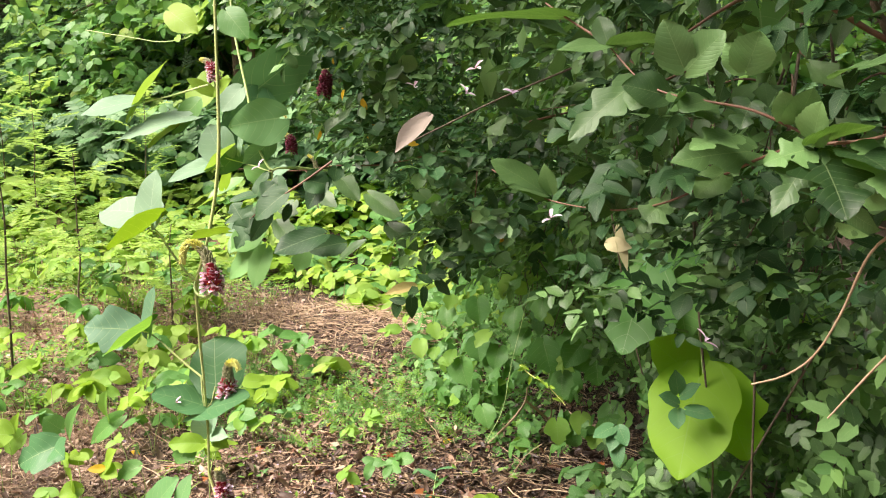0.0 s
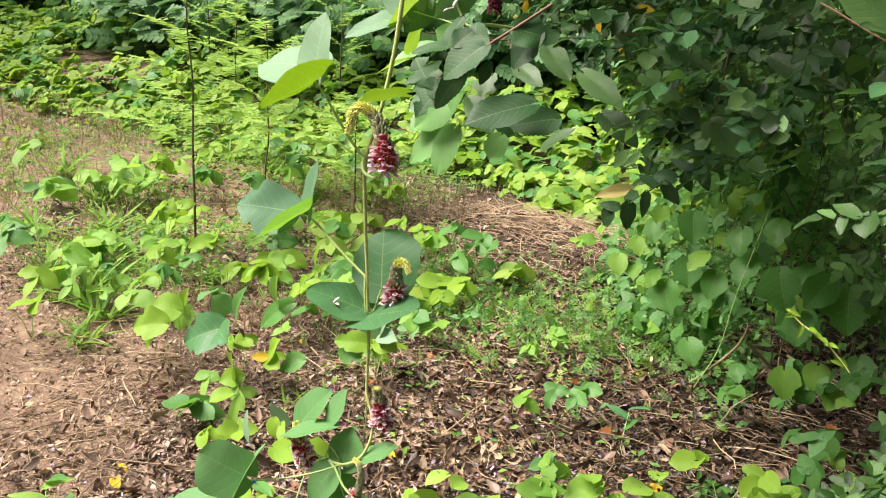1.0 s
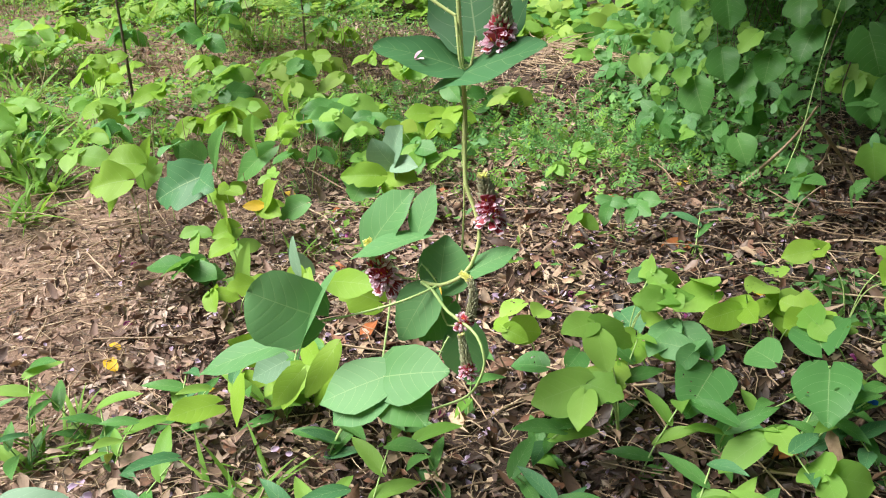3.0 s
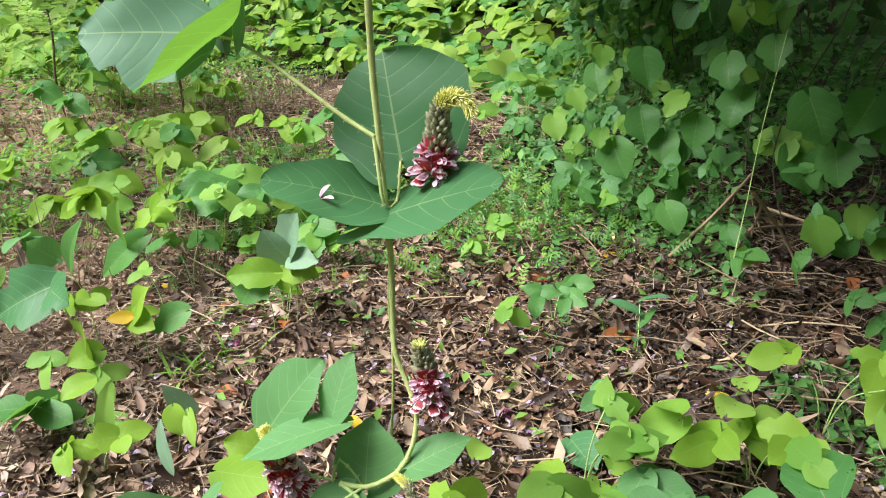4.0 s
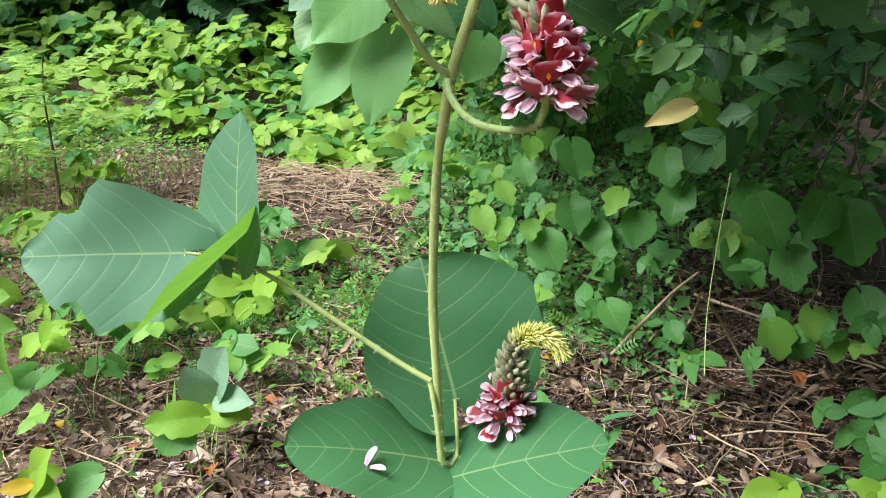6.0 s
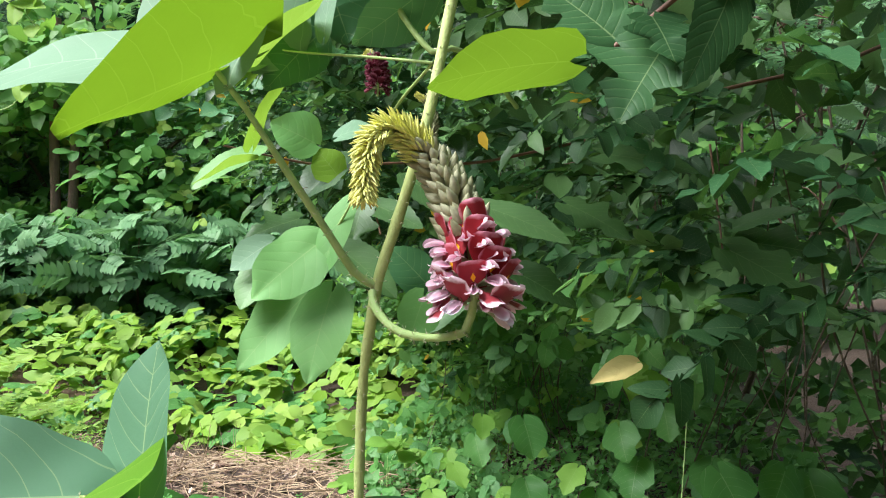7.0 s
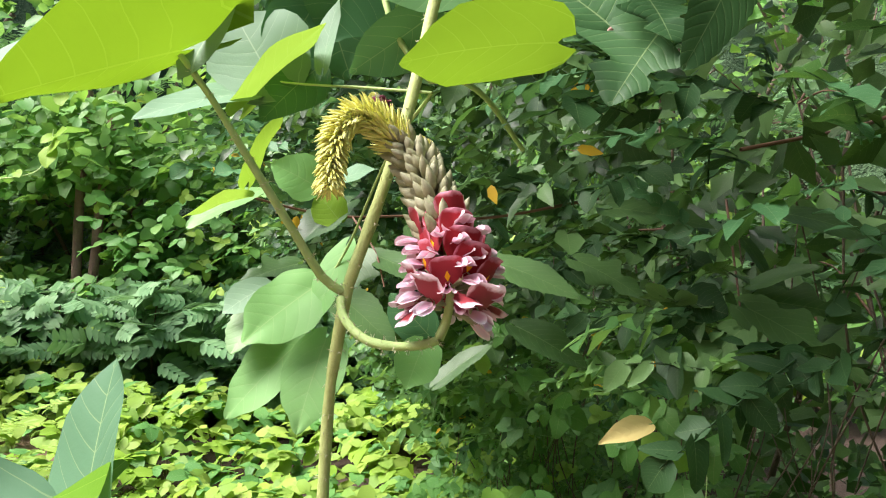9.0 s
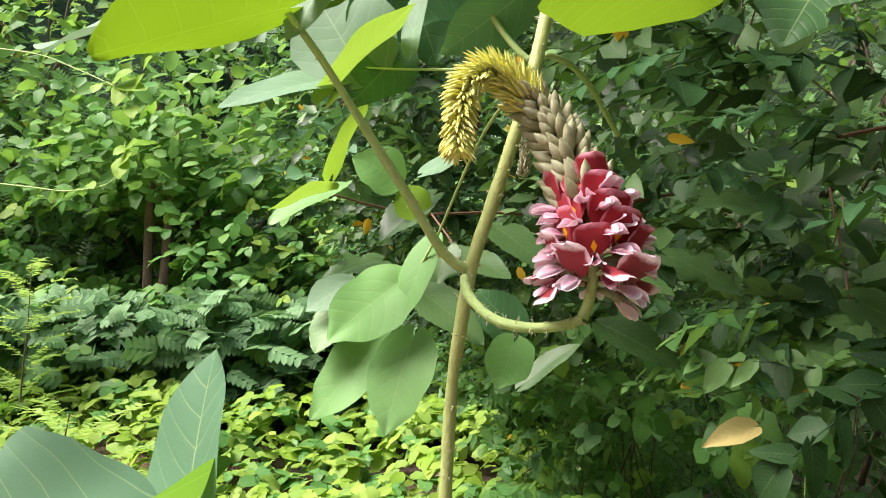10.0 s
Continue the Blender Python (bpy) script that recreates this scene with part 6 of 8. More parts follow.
for i, (sx, sy, size) in enumerate(((0.5, 2.46, 0.075), (0.55, 2.62, 0.065), (0.12, 2.26, 0.06), (-0.06, 2.32, 0.055), (0.22, 2.42, 0.07), (0.02, 2.5, 0.05), (0.36, 2.3, 0.07), (-0.2, 2.2, 0.055), (0.6, 2.35, 0.07), (0.3, 2.05, 0.07))):
    kudzu_sprig(sx, sy, size, (M_BRIGHT, M_LIME, M_SOFT)[i % 3], 600 + i, 0.13 + 0.02 * (i % 4))
for i, (sx, sy, size, mat, high) in enumerate(((-1.24, 2.63, 0.05, M_LIME, 0.16), (-1.11, 2.48, 0.05, M_BRIGHT, 0.13), (-1.18, 2.74, 0.055, M_LIME, 0.18), (-1.16, 2.85, 0.05, M_BRIGHT, 0.15), (-1.07, 2.35, 0.085, M_LEAF, 0.1), (-0.86, 2.91, 0.065, M_LIME, 0.14), (-1.23, 3.1, 0.06, M_LEAF, 0.16), (-1.56, 2.9, 0.08, M_SOFT, 0.2), (-1.11, 3.28, 0.05, M_BRIGHT, 0.12), (-0.82, 3.42, 0.05, M_SOFT, 0.12), (-0.98, 3.58, 0.055, M_BRIGHT, 0.14), (-0.9, 2.2, 0.055, M_LIME, 0.1))):
    kudzu_sprig(sx, sy, size, mat, 640 + i, high)
patch_a = thing("kudzu_sprig", "upright kudzu shoot with grey-green and lime leaves", "plant", "kudzu shoots on the ground")
leaflet(patch_a, (-1.249, 2.569, 0.211), (-1.370, 2.530, 0.143), 0.147, (0.077, -0.753, 0.653), M_DEEP, "lobed", 0.2, 0.22)
stem(patch_a, "stalk", [(-1.222, 2.589, 0.000), (-1.226, 2.579, 0.126), (-1.249, 2.569, 0.211)], 0.0014, 0.001, M_STALK)
leaflet(patch_a, (-1.227, 2.541, 0.217), (-1.150, 2.495, 0.213), 0.090, (-0.360, -0.705, 0.611), M_DEEP, "lobed", 0.2, 0.22)
leaflet(patch_a, (-1.274, 2.668, 0.203), (-1.179, 2.620, 0.358), 0.065, (-0.011, -0.756, 0.655), M_LEAF, "ovate", 0.2, 0.22)
stem(patch_a, "stalk", [(-1.250, 2.688, 0.000), (-1.252, 2.678, 0.122), (-1.274, 2.668, 0.203)], 0.0014, 0.001, M_STALK)
leaflet(patch_a, (-1.386, 2.759, 0.186), (-1.436, 2.730, 0.237), 0.085, (-0.246, -0.732, 0.635), M_LEAF, "ovate", 0.2, 0.22)
leaflet(patch_a, (-1.489, 2.613, 0.207), (-1.586, 2.580, 0.203), 0.115, (-0.367, -0.703, 0.609), M_LIME, "round", 0.2, 0.22)
stem(patch_a, "stalk", [(-1.506, 2.633, 0.000), (-1.488, 2.623, 0.124), (-1.489, 2.613, 0.207)], 0.0014, 0.001, M_STALK)
leaflet(patch_a, (-1.456, 2.521, 0.194), (-1.549, 2.474, 0.171), 0.115, (0.060, -0.754, 0.654), M_LIME, "lobed", 0.2, 0.22)
leaflet(patch_a, (-1.473, 2.531, 0.188), (-1.514, 2.490, 0.086), 0.054, (-0.304, -0.720, 0.624), M_LIME, "ovate", 0.2, 0.22)
stem(patch_a, "stalk", [(-1.466, 2.551, 0.000), (-1.460, 2.541, 0.114), (-1.473, 2.531, 0.188)], 0.0014, 0.001, M_STALK)
leaflet(patch_a, (-1.508, 2.657, 0.186), (-1.463, 2.647, 0.284), 0.045, (0.123, -0.750, 0.650), M_LIME, "ovate", 0.2, 0.22)
leaflet(patch_a, (-1.475, 2.663, 0.190), (-1.535, 2.645, 0.124), 0.091, (0.188, -0.742, 0.643), M_BRIGHT, "round", 0.2, 0.22)
stem(patch_a, "stalk", [(-1.452, 2.683, 0.000), (-1.454, 2.673, 0.115), (-1.475, 2.663, 0.190)], 0.0014, 0.001, M_STALK)
patch_d = thing("kudzu_sprig", "young kudzu shoot with round lime leaves on the litter", "plant", "kudzu shoots on the ground")
leaflet(patch_d, (-1.095, 2.472, 0.134), (-1.072, 2.424, 0.218), 0.095, (-0.077, -0.753, 0.653), M_LIME, "round", 0.2, 0.22)
stem(patch_d, "stalk", [(-1.084, 2.492, 0.000), (-1.080, 2.482, 0.087), (-1.095, 2.472, 0.134)], 0.0014, 0.001, M_STALK)
leaflet(patch_d, (-1.071, 2.463, 0.130), (-1.116, 2.415, 0.117), 0.068, (0.014, -0.756, 0.655), M_LIME, "round", 0.2, 0.22)
leaflet(patch_d, (-0.973, 2.302, 0.168), (-1.006, 2.256, 0.148), 0.056, (-0.217, -0.738, 0.639), M_LIME, "round", 0.2, 0.22)
stem(patch_d, "stalk", [(-0.981, 2.322, 0.000), (-0.967, 2.312, 0.104), (-0.973, 2.302, 0.168)], 0.0014, 0.001, M_STALK)
leaflet(patch_d, (-1.094, 2.629, 0.128), (-1.033, 2.613, 0.212), 0.082, (-0.342, -0.710, 0.615), M_LIME, "round", 0.2, 0.22)
leaflet(patch_d, (-1.090, 2.614, 0.135), (-1.012, 2.580, 0.128), 0.063, (-0.372, -0.701, 0.608), M_LIME, "round", 0.2, 0.22)
stem(patch_d, "stalk", [(-1.080, 2.634, 0.000), (-1.075, 2.624, 0.088), (-1.090, 2.614, 0.135)], 0.0014, 0.001, M_STALK)
leaflet(patch_d, (-1.088, 2.610, 0.137), (-1.139, 2.588, 0.134), 0.032, (0.091, -0.753, 0.652), M_YELLOW, "ovate", 0.2, 0.22)
leaflet(patch_d, (-0.973, 2.640, 0.144), (-1.045, 2.617, 0.101), 0.071, (-0.111, -0.751, 0.651), M_LEAF, "lobed", 0.2, 0.22)
stem(patch_d, "stalk", [(-0.961, 2.660, 0.000), (-0.957, 2.650, 0.092), (-0.973, 2.640, 0.144)], 0.0014, 0.001, M_STALK)
patch_e = thing("kudzu_sprig", "drooping bright-green kudzu leaves close to the soil", "plant", "kudzu shoots on the ground")
leaflet(patch_e, (-0.982, 2.371, 0.033), (-1.139, 2.322, -0.034), 0.056, (-0.363, -0.704, 0.610), M_BRIGHT, "ovate", 0.2, 0.22)
stem(patch_e, "stalk", [(-0.967, 2.391, 0.000), (-0.965, 2.381, 0.036), (-0.982, 2.371, 0.033)], 0.0014, 0.001, M_STALK)
leaflet(patch_e, (-0.935, 2.272, 0.072), (-0.896, 2.262, 0.204), 0.053, (0.073, -0.754, 0.653), M_BRIGHT, "ovate", 0.2, 0.22)
patch_c = thing("kudzu_sprig", "kudzu shoot with a pale upturned leaf above yellowish ones", "plant", "kudzu shoots on the ground")
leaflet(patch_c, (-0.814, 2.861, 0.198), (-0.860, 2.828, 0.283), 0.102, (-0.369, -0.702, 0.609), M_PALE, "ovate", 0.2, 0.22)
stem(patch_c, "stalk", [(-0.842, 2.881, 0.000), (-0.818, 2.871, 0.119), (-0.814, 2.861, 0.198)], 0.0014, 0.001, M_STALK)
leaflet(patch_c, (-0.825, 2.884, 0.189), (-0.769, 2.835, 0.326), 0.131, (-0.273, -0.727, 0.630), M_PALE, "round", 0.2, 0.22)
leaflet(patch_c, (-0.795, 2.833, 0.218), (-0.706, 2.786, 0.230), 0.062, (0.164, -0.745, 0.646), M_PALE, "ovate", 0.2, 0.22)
stem(patch_c, "stalk", [(-0.804, 2.853, 0.000), (-0.790, 2.843, 0.129), (-0.795, 2.833, 0.218)], 0.0014, 0.001, M_STALK)
leaflet(patch_c, (-0.815, 2.774, 0.198), (-0.919, 2.743, 0.192), 0.075, (0.066, -0.754, 0.654), M_LIME, "lobed", 0.2, 0.22)
leaflet(patch_c, (-0.857, 2.779, 0.185), (-0.883, 2.739, 0.127), 0.109, (0.079, -0.753, 0.653), M_LEAF, "lobed", 0.2, 0.22)
stem(patch_c, "stalk", [(-0.835, 2.799, 0.000), (-0.836, 2.789, 0.113), (-0.857, 2.779, 0.185)], 0.0014, 0.001, M_STALK)
leaflet(patch_c, (-0.831, 2.867, 0.182), (-0.720, 2.819, 0.179), 0.084, (-0.329, -0.714, 0.619), M_LIME, "ovate", 0.2, 0.22)
patch_f = thing("kudzu_sprig", "kudzu shoot with hanging green and yellow-lime leaves", "plant", "kudzu shoots on the ground")
leaflet(patch_f, (-1.265, 3.362, 0.157), (-1.369, 3.328, 0.151), 0.114, (0.150, -0.747, 0.647), M_LEAF, "round", 0.2, 0.22)
stem(patch_f, "stalk", [(-1.274, 3.382, 0.000), (-1.260, 3.372, 0.099), (-1.265, 3.362, 0.157)], 0.0014, 0.001, M_STALK)
leaflet(patch_f, (-1.330, 3.094, 0.186), (-1.268, 3.062, 0.252), 0.062, (-0.209, -0.739, 0.640), M_LIME, "ovate", 0.2, 0.22)
leaflet(patch_f, (-1.385, 3.177, 0.156), (-1.440, 3.160, 0.108), 0.065, (-0.335, -0.712, 0.617), M_LIME, "lobed", 0.2, 0.22)
stem(patch_f, "stalk", [(-1.406, 3.197, 0.000), (-1.385, 3.187, 0.098), (-1.385, 3.177, 0.156)], 0.0014, 0.001, M_STALK)
leaflet(patch_f, (-1.350, 3.138, 0.174), (-1.245, 3.088, 0.181), 0.050, (-0.292, -0.723, 0.626), M_LIME, "ovate", 0.2, 0.22)
leaflet(patch_f, (-1.372, 3.010, 0.142), (-1.334, 2.960, 0.276), 0.092, (-0.080, -0.753, 0.653), M_BRIGHT, "ovate", 0.2, 0.22)
stem(patch_f, "stalk", [(-1.378, 3.030, 0.000), (-1.365, 3.020, 0.091), (-1.372, 3.010, 0.142)], 0.0014, 0.001, M_STALK)
leaflet(patch_f, (-1.312, 3.019, 0.152), (-1.438, 2.985, 0.031), 0.087, (0.096, -0.752, 0.652), M_LEAF, "ovate", 0.2, 0.22)
leaflet(patch_f, (-1.480, 3.400, 0.163), (-1.446, 3.373, 0.269), 0.065, (-0.346, -0.709, 0.614), M_LIME, "ovate", 0.2, 0.22)
stem(patch_f, "stalk", [(-1.455, 3.420, 0.000), (-1.458, 3.410, 0.101), (-1.480, 3.400, 0.163)], 0.0014, 0.001, M_STALK)
patch_g = thing("kudzu_sprig", "kudzu shoot with curled pale and lime leaves under the vine", "plant", "kudzu shoots on the ground")
leaflet(patch_g, (-0.783, 2.328, 0.112), (-0.819, 2.298, 0.182), 0.042, (0.103, -0.752, 0.651), M_PALE, "ovate", 0.2, 0.22)
stem(patch_g, "stalk", [(-0.805, 2.348, 0.000), (-0.784, 2.338, 0.076), (-0.783, 2.328, 0.112)], 0.0014, 0.001, M_STALK)
leaflet(patch_g, (-0.759, 2.279, 0.147), (-0.725, 2.231, 0.108), 0.026, (-0.022, -0.756, 0.655), M_LIME, "ovate", 0.2, 0.22)
leaflet(patch_g, (-0.792, 2.283, 0.149), (-0.774, 2.269, 0.100), 0.051, (-0.139, -0.748, 0.649), M_LIME, "ovate", 0.2, 0.22)
stem(patch_g, "stalk", [(-0.813, 2.303, 0.000), (-0.793, 2.293, 0.095), (-0.792, 2.283, 0.149)], 0.0014, 0.001, M_STALK)
leaflet(patch_g, (-0.544, 2.192, 0.152), (-0.630, 2.170, 0.180), 0.076, (-0.128, -0.749, 0.650), M_LIME, "lobed", 0.2, 0.22)
leaflet(patch_g, (-0.644, 1.913, 0.160), (-0.678, 1.869, 0.210), 0.059, (0.184, -0.743, 0.644), M_LIME, "ovate", 0.2, 0.22)
stem(patch_g, "stalk", [(-0.647, 1.933, 0.000), (-0.635, 1.923, 0.100), (-0.644, 1.913, 0.160)], 0.0014, 0.001, M_STALK)
leaflet(patch_g, (-0.595, 2.032, 0.134), (-0.605, 1.993, 0.089), 0.050, (-0.113, -0.751, 0.651), M_LIME, "ovate", 0.2, 0.22)
leaflet(patch_g, (-0.547, 2.006, 0.125), (-0.597, 1.980, 0.011), 0.067, (-0.300, -0.721, 0.625), M_LIME, "ovate", 0.2, 0.22)
stem(patch_g, "stalk", [(-0.554, 2.026, 0.000), (-0.541, 2.016, 0.082), (-0.547, 2.006, 0.125)], 0.0014, 0.001, M_STALK)
leaflet(patch_g, (-0.556, 1.911, 0.159), (-0.575, 1.862, 0.096), 0.057, (-0.024, -0.755, 0.655), M_LIME, "ovate", 0.2, 0.22)
patch_h = thing("kudzu_sprig", "low kudzu shoot with one upturned pale leaf on bare soil", "plant", "kudzu shoots on the ground")
leaflet(patch_h, (-0.872, 1.522, 0.070), (-0.742, 1.560, 0.060), 0.055, (-0.2, -0.5, 0.84), M_PALE, "ovate", 0.2, 0.22)
leaflet(patch_h, (-0.775, 1.481, 0.070), (-0.798, 1.578, 0.060), 0.04, (-0.2, -0.5, 0.84), M_PALE, "ovate", 0.2, 0.22)
leaflet(patch_h, (-0.839, 1.511, 0.070), (-0.875, 1.428, 0.060), 0.05, (-0.2, -0.5, 0.84), M_DEEP, "ovate", 0.2, 0.22)
stem(patch_h, "stalk", [(-0.832, 1.534, 0.000), (-0.852, 1.514, 0.040), (-0.852, 1.514, 0.070)], 0.0014, 0.001, M_STALK)

r_spr = random.Random(77)
for i in range(80):
    sx, sy = r_spr.uniform(-3.6, -0.9), r_spr.uniform(2.6, 5.6)
    if sx > -2.0 and sy < 3.4 or sx > -1.9 and sy > 4.1:
        continue
    kudzu_sprig(sx, sy, r_spr.uniform(0.06, 0.1), r_spr.choice((M_BRIGHT, M_BRIGHT, M_LEAF, M_LIME, M_FIELD)), 100 + i)


for i in range(14):
    sx, sy = r_spr.uniform(-2.6, -1.3), r_spr.uniform(2.7, 3.5)
    kudzu_sprig(sx, sy, r_spr.uniform(0.05, 0.085), r_spr.choice((M_LIME, M_BRIGHT, M_LEAF)), 400 + i)


for i in range(13):
    sx, sy = r_spr.uniform(-1.7, -0.8), r_spr.uniform(3.2, 4.2)
    kudzu_sprig(sx, sy, r_spr.uniform(0.05, 0.085), r_spr.choice((M_BRIGHT, M_LEAF, M_LIME, M_LEAF)), 300 + i)


def dayflower(x, y, seed, blue=True, size=1.0):
    """A low plant with pointed leaves along a leaning stem, and sometimes a small blue flower."""
    r = random.Random(500 + seed)
    ob = thing("dayflower", "dayflower with pointed leaves and a small blue flower" if blue else "leafy dayflower shoot with pointed green leaves", "plant", "dayflowers along the path")
    ob.location = (x, y, float(ground_z(x, y)))
    for s in range(r.choice((1, 2))):
        a, h = r.uniform(0, 6.28), r.uniform(0.09, 0.16) * size
        pts = [(0, 0, -0.01), (math.cos(a) * h * 0.3, math.sin(a) * h * 0.3, h * 0.5), (math.cos(a) * h * 0.7, math.sin(a) * h * 0.7, h)]
        line = path_points(pts, 0.01)
        part("stalk", tube(line, 0.0018, 0.0012, 5), M_STALK, ob)
        for k in range(5):
            p = line[min(len(line) - 1, int((k + 1) / 5 * (len(line) - 1)))]
            g = a + k * 2.6 + r.uniform(-.4, .4)
            d = np.array([math.cos(g), math.sin(g), r.uniform(-0.1, 0.5)])
            l = r.uniform(0.055, 0.09) * size
            leaflet(ob, p, p + d * l, l * 0.36, (r.uniform(-.2, .2), r.uniform(-.5, 0), 1), r.choice((M_LEAF, M_LEAF, M_DEEP, M_BRIGHT)), "lance", 0.2, 0.25)
        if blue and s == 0:
            tipp = line[-1]
            for g in (0.9, 2.2):
                d = np.array([math.cos(g), -0.5, math.sin(g)])
                leaflet(ob, tipp + [0, -0.004, 0.004], tipp + [0, -0.004, 0.004] + d * 0.011, 0.012, (0, -1, 0.2), M_SKYBLUE, "round", 0.1, 0.05)


for i, (dx, dy, blue) in enumerate([(-0.16, 1.99, 1), (-0.38, 1.98, 1), (0.26, 2.12, 0), (0.02, 1.98, 0), (-0.45, 1.7, 0), (0.02, 2.89, 0), (-0.62, 1.93, 1), (0.3, 2.2, 1), (0.42, 2.1, 0), (0.12, 1.9, 0), (-0.08, 1.88, 0), (-0.26, 1.86, 0), (0.2, 1.95, 0), (-0.05, 2.08, 0), (-0.5, 1.85, 0), (-0.3, 2.05, 0), (-0.95, 1.78, 0), (-0.85, 1.72, 0), (-1.0, 1.68, 0), (-0.8, 1.84, 0), (-0.72, 1.6, 0), (-0.6, 1.62, 0), (-0.35, 1.7, 0), (-0.2, 1.7, 0), (0.0, 1.75, 0), (0.35, 1.95, 0), (0.5, 2.35, 0), (0.14, 2.1, 0)]):
    dayflower(dx, dy, i, bool(blue))


def sapling(x, y, height, seed, leaves=16, low=0.3):
    """A thin upright stem with long feathery leaves."""
    r = random.Random(seed)
    z = float(ground_z(x, y))
    ob = thing("sapling", "thin upright sapling with feathery light-green leaves", "sapling", "saplings on the bare ground")
    ob.location = (x, y, z)
    pts = [(r.uniform(-.01, .01), r.uniform(-.01, .01), height * k / 5 - 0.02) for k in range(6)]
    line = path_points(pts, 0.05)
    part("stem", tube(line, 0.007, 0.003, 7), M_BARK, ob)
    for k in range(leaves):
        f = low + (1 - low) * (k + 0.5) / leaves
        p = line[int(f * (len(line) - 1))]
        a = k * 2.4 + r.uniform(-.4, .4)
        l = r.uniform(0.32, 0.52) * (1.15 - 0.5 * f)
        d = np.array([math.cos(a), math.sin(a), 0.55])
        mid, end = p + d * l * 0.5, p + d * l * [1, 1, 0.7]
        rach = path_points([p, mid, end], 0.02)
        m = int(l / 0.022)
        q = np.linspace(0.15, 1, m)
        base = rach[(q * (len(rach) - 1)).astype(int)]
        side = np.tile([1.0, -1.0], m)[:, None] * np.cross(d, [0, 0, 1])[None]
        places = np.repeat(base, 2, 0)
        dirs = side + 0.5 * d[None] + 0.15 * rng.standard_normal((2 * m, 3))
        rot = turns(dirs, np.array([0, 0, 1.0])[None] + 0.2 * rng.standard_normal((2 * m, 3)))
        lf = strew("leaf", small("ovate", 0.42, 2, 3), places, rot, rng.uniform(0.045, 0.07, 2 * m), [M_SAPLING], parent=ob)


sapling(-2.33, 3.56, 1.45, 1)
sapling(-2.75, 4.6, 1.1, 2)
sapling(-2.1, 4.6, 0.7, 3)
sapling(-4.6, 6.4, 1.5, 4, 22, 0.2)
sapling(-5.4, 6.9, 1.7, 5, 24, 0.2)
sapling(-3.9, 7.0, 1.3, 6, 20, 0.2)


BLADES = [mesh_of("blade", *leaf_grid(1.0, 0.075, "lance", 7, 2, dr, 0.3, 60 + i, 0.02), [M_GRASS]) for i, dr in enumerate((0.25, 0.5, 0.75))]


def grass_tuft(x, y, seed, size=1.0, blades=32):
    r = np.random.default_rng(seed)
    ob = thing("grass_tuft", "tuft of long light-green grass blades", "grass", "grass tufts")
    ob.location = (x, y, float(ground_z(x, y)))
    for k in range(blades):
        a = r.uniform(0, 6.28)
        d = np.array([math.cos(a) * 0.75, math.sin(a) * 0.75, r.uniform(0.5, 1.3)])
        rot = turns(d[None], np.array([[-math.cos(a), -math.sin(a), 0.6]]))[0]
        m = Matrix(rot.tolist()).to_4x4()
        blade = new("blade", BLADES[k % 3])
        blade.matrix_world = Matrix.Translation((r.normal(0, 0.03), r.normal(0, 0.03), 0)) @ m @ Matrix.Scale(r.uniform(0.1, 0.24) * size, 4)
        blade.parent = ob


for i, (gx, gy, gs) in enumerate([(-1.9, 2.55, .8), (-2.0, 2.75, 1), (-2.2, 2.8, 1.1), (-2.35, 3.0, 1.1), (-2.5, 3.15, 1.2), (-2.65, 3.0, 1), (-2.3, 3.2, .9), (-2.8, 3.3, 1.2), (-3.0, 3.6, 1.3), (-3.4, 3.9, 1.4), (-2.75, 3.7, 1), (-3.2, 3.3, 1.2), (-3.7, 4.4, 1.4), (-4.2, 4.3, 1.5), (-1.6, 4.3, .8), (-1.9, 4.1, .8), (-2.6, 4.9, 1.2), (-3.2, 5.2, 1.3), (-3.7, 5.3, 1.3), (-1.0, 1.75, .6), (-0.55, 1.7, .6), (-2.1, 3.4, .8), (-1.3, 3.4, .6), (-0.9, 2.6, .5), (-1.0, 3.0, .6)]):
    grass_tuft(gx, gy, 300 + i, gs)


def herb_carpet():
    """Fine low herbs on the litter, thicker towards the field."""
    n = 34000
    x, y = rng.uniform(-5.0, 0.3, n), rng.uniform(2.4, 6.2, n)
    patch = np.sin(x * 2.3 + 1) + np.sin(y * 2.9 + x) + 0.8 * np.sin(x * 5.1 - y * 4.4)
    near = np.exp(-(((x + 0.5) / 0.45) ** 2 + ((y - 3.8) / 0.4) ** 2)) + np.exp(-(((x + 1.35) / 0.4) ** 2 + ((y - 3.9) / 0.35) ** 2))
    mound = np.exp(-(((x + 0.95) / 0.8) ** 2 + ((y - 4.95) / 0.4) ** 2))
    want = np.where(x > -1.9, 1.6 * near - 0.8 * mound + 0.1, 0.5 + 0.25 * patch + smooth(4.5, 5.6, y)) - 1.5 * smooth(3.1, 2.7, y) * (x < -1)
    keep = rng.random(n) < want
    x, y = x[keep], y[keep]
    n = len(x)
    z = ground_z(x, y) + rng.random(n) * 0.09 + 0.01
    ob = strew("low_herbs", small("ovate", 0.55, 3, 2), np.stack([x, y, z], -1), random_turns(n, 0.45), rng.uniform(0.014, 0.034, n), [M_CREEP, M_BRIGHT], mats=(rng.random(n) < 0.55).astype(int))
    tagged(ob, "fine low green herbs growing through the litter", "herbs", kind="stuff")


herb_carpet()


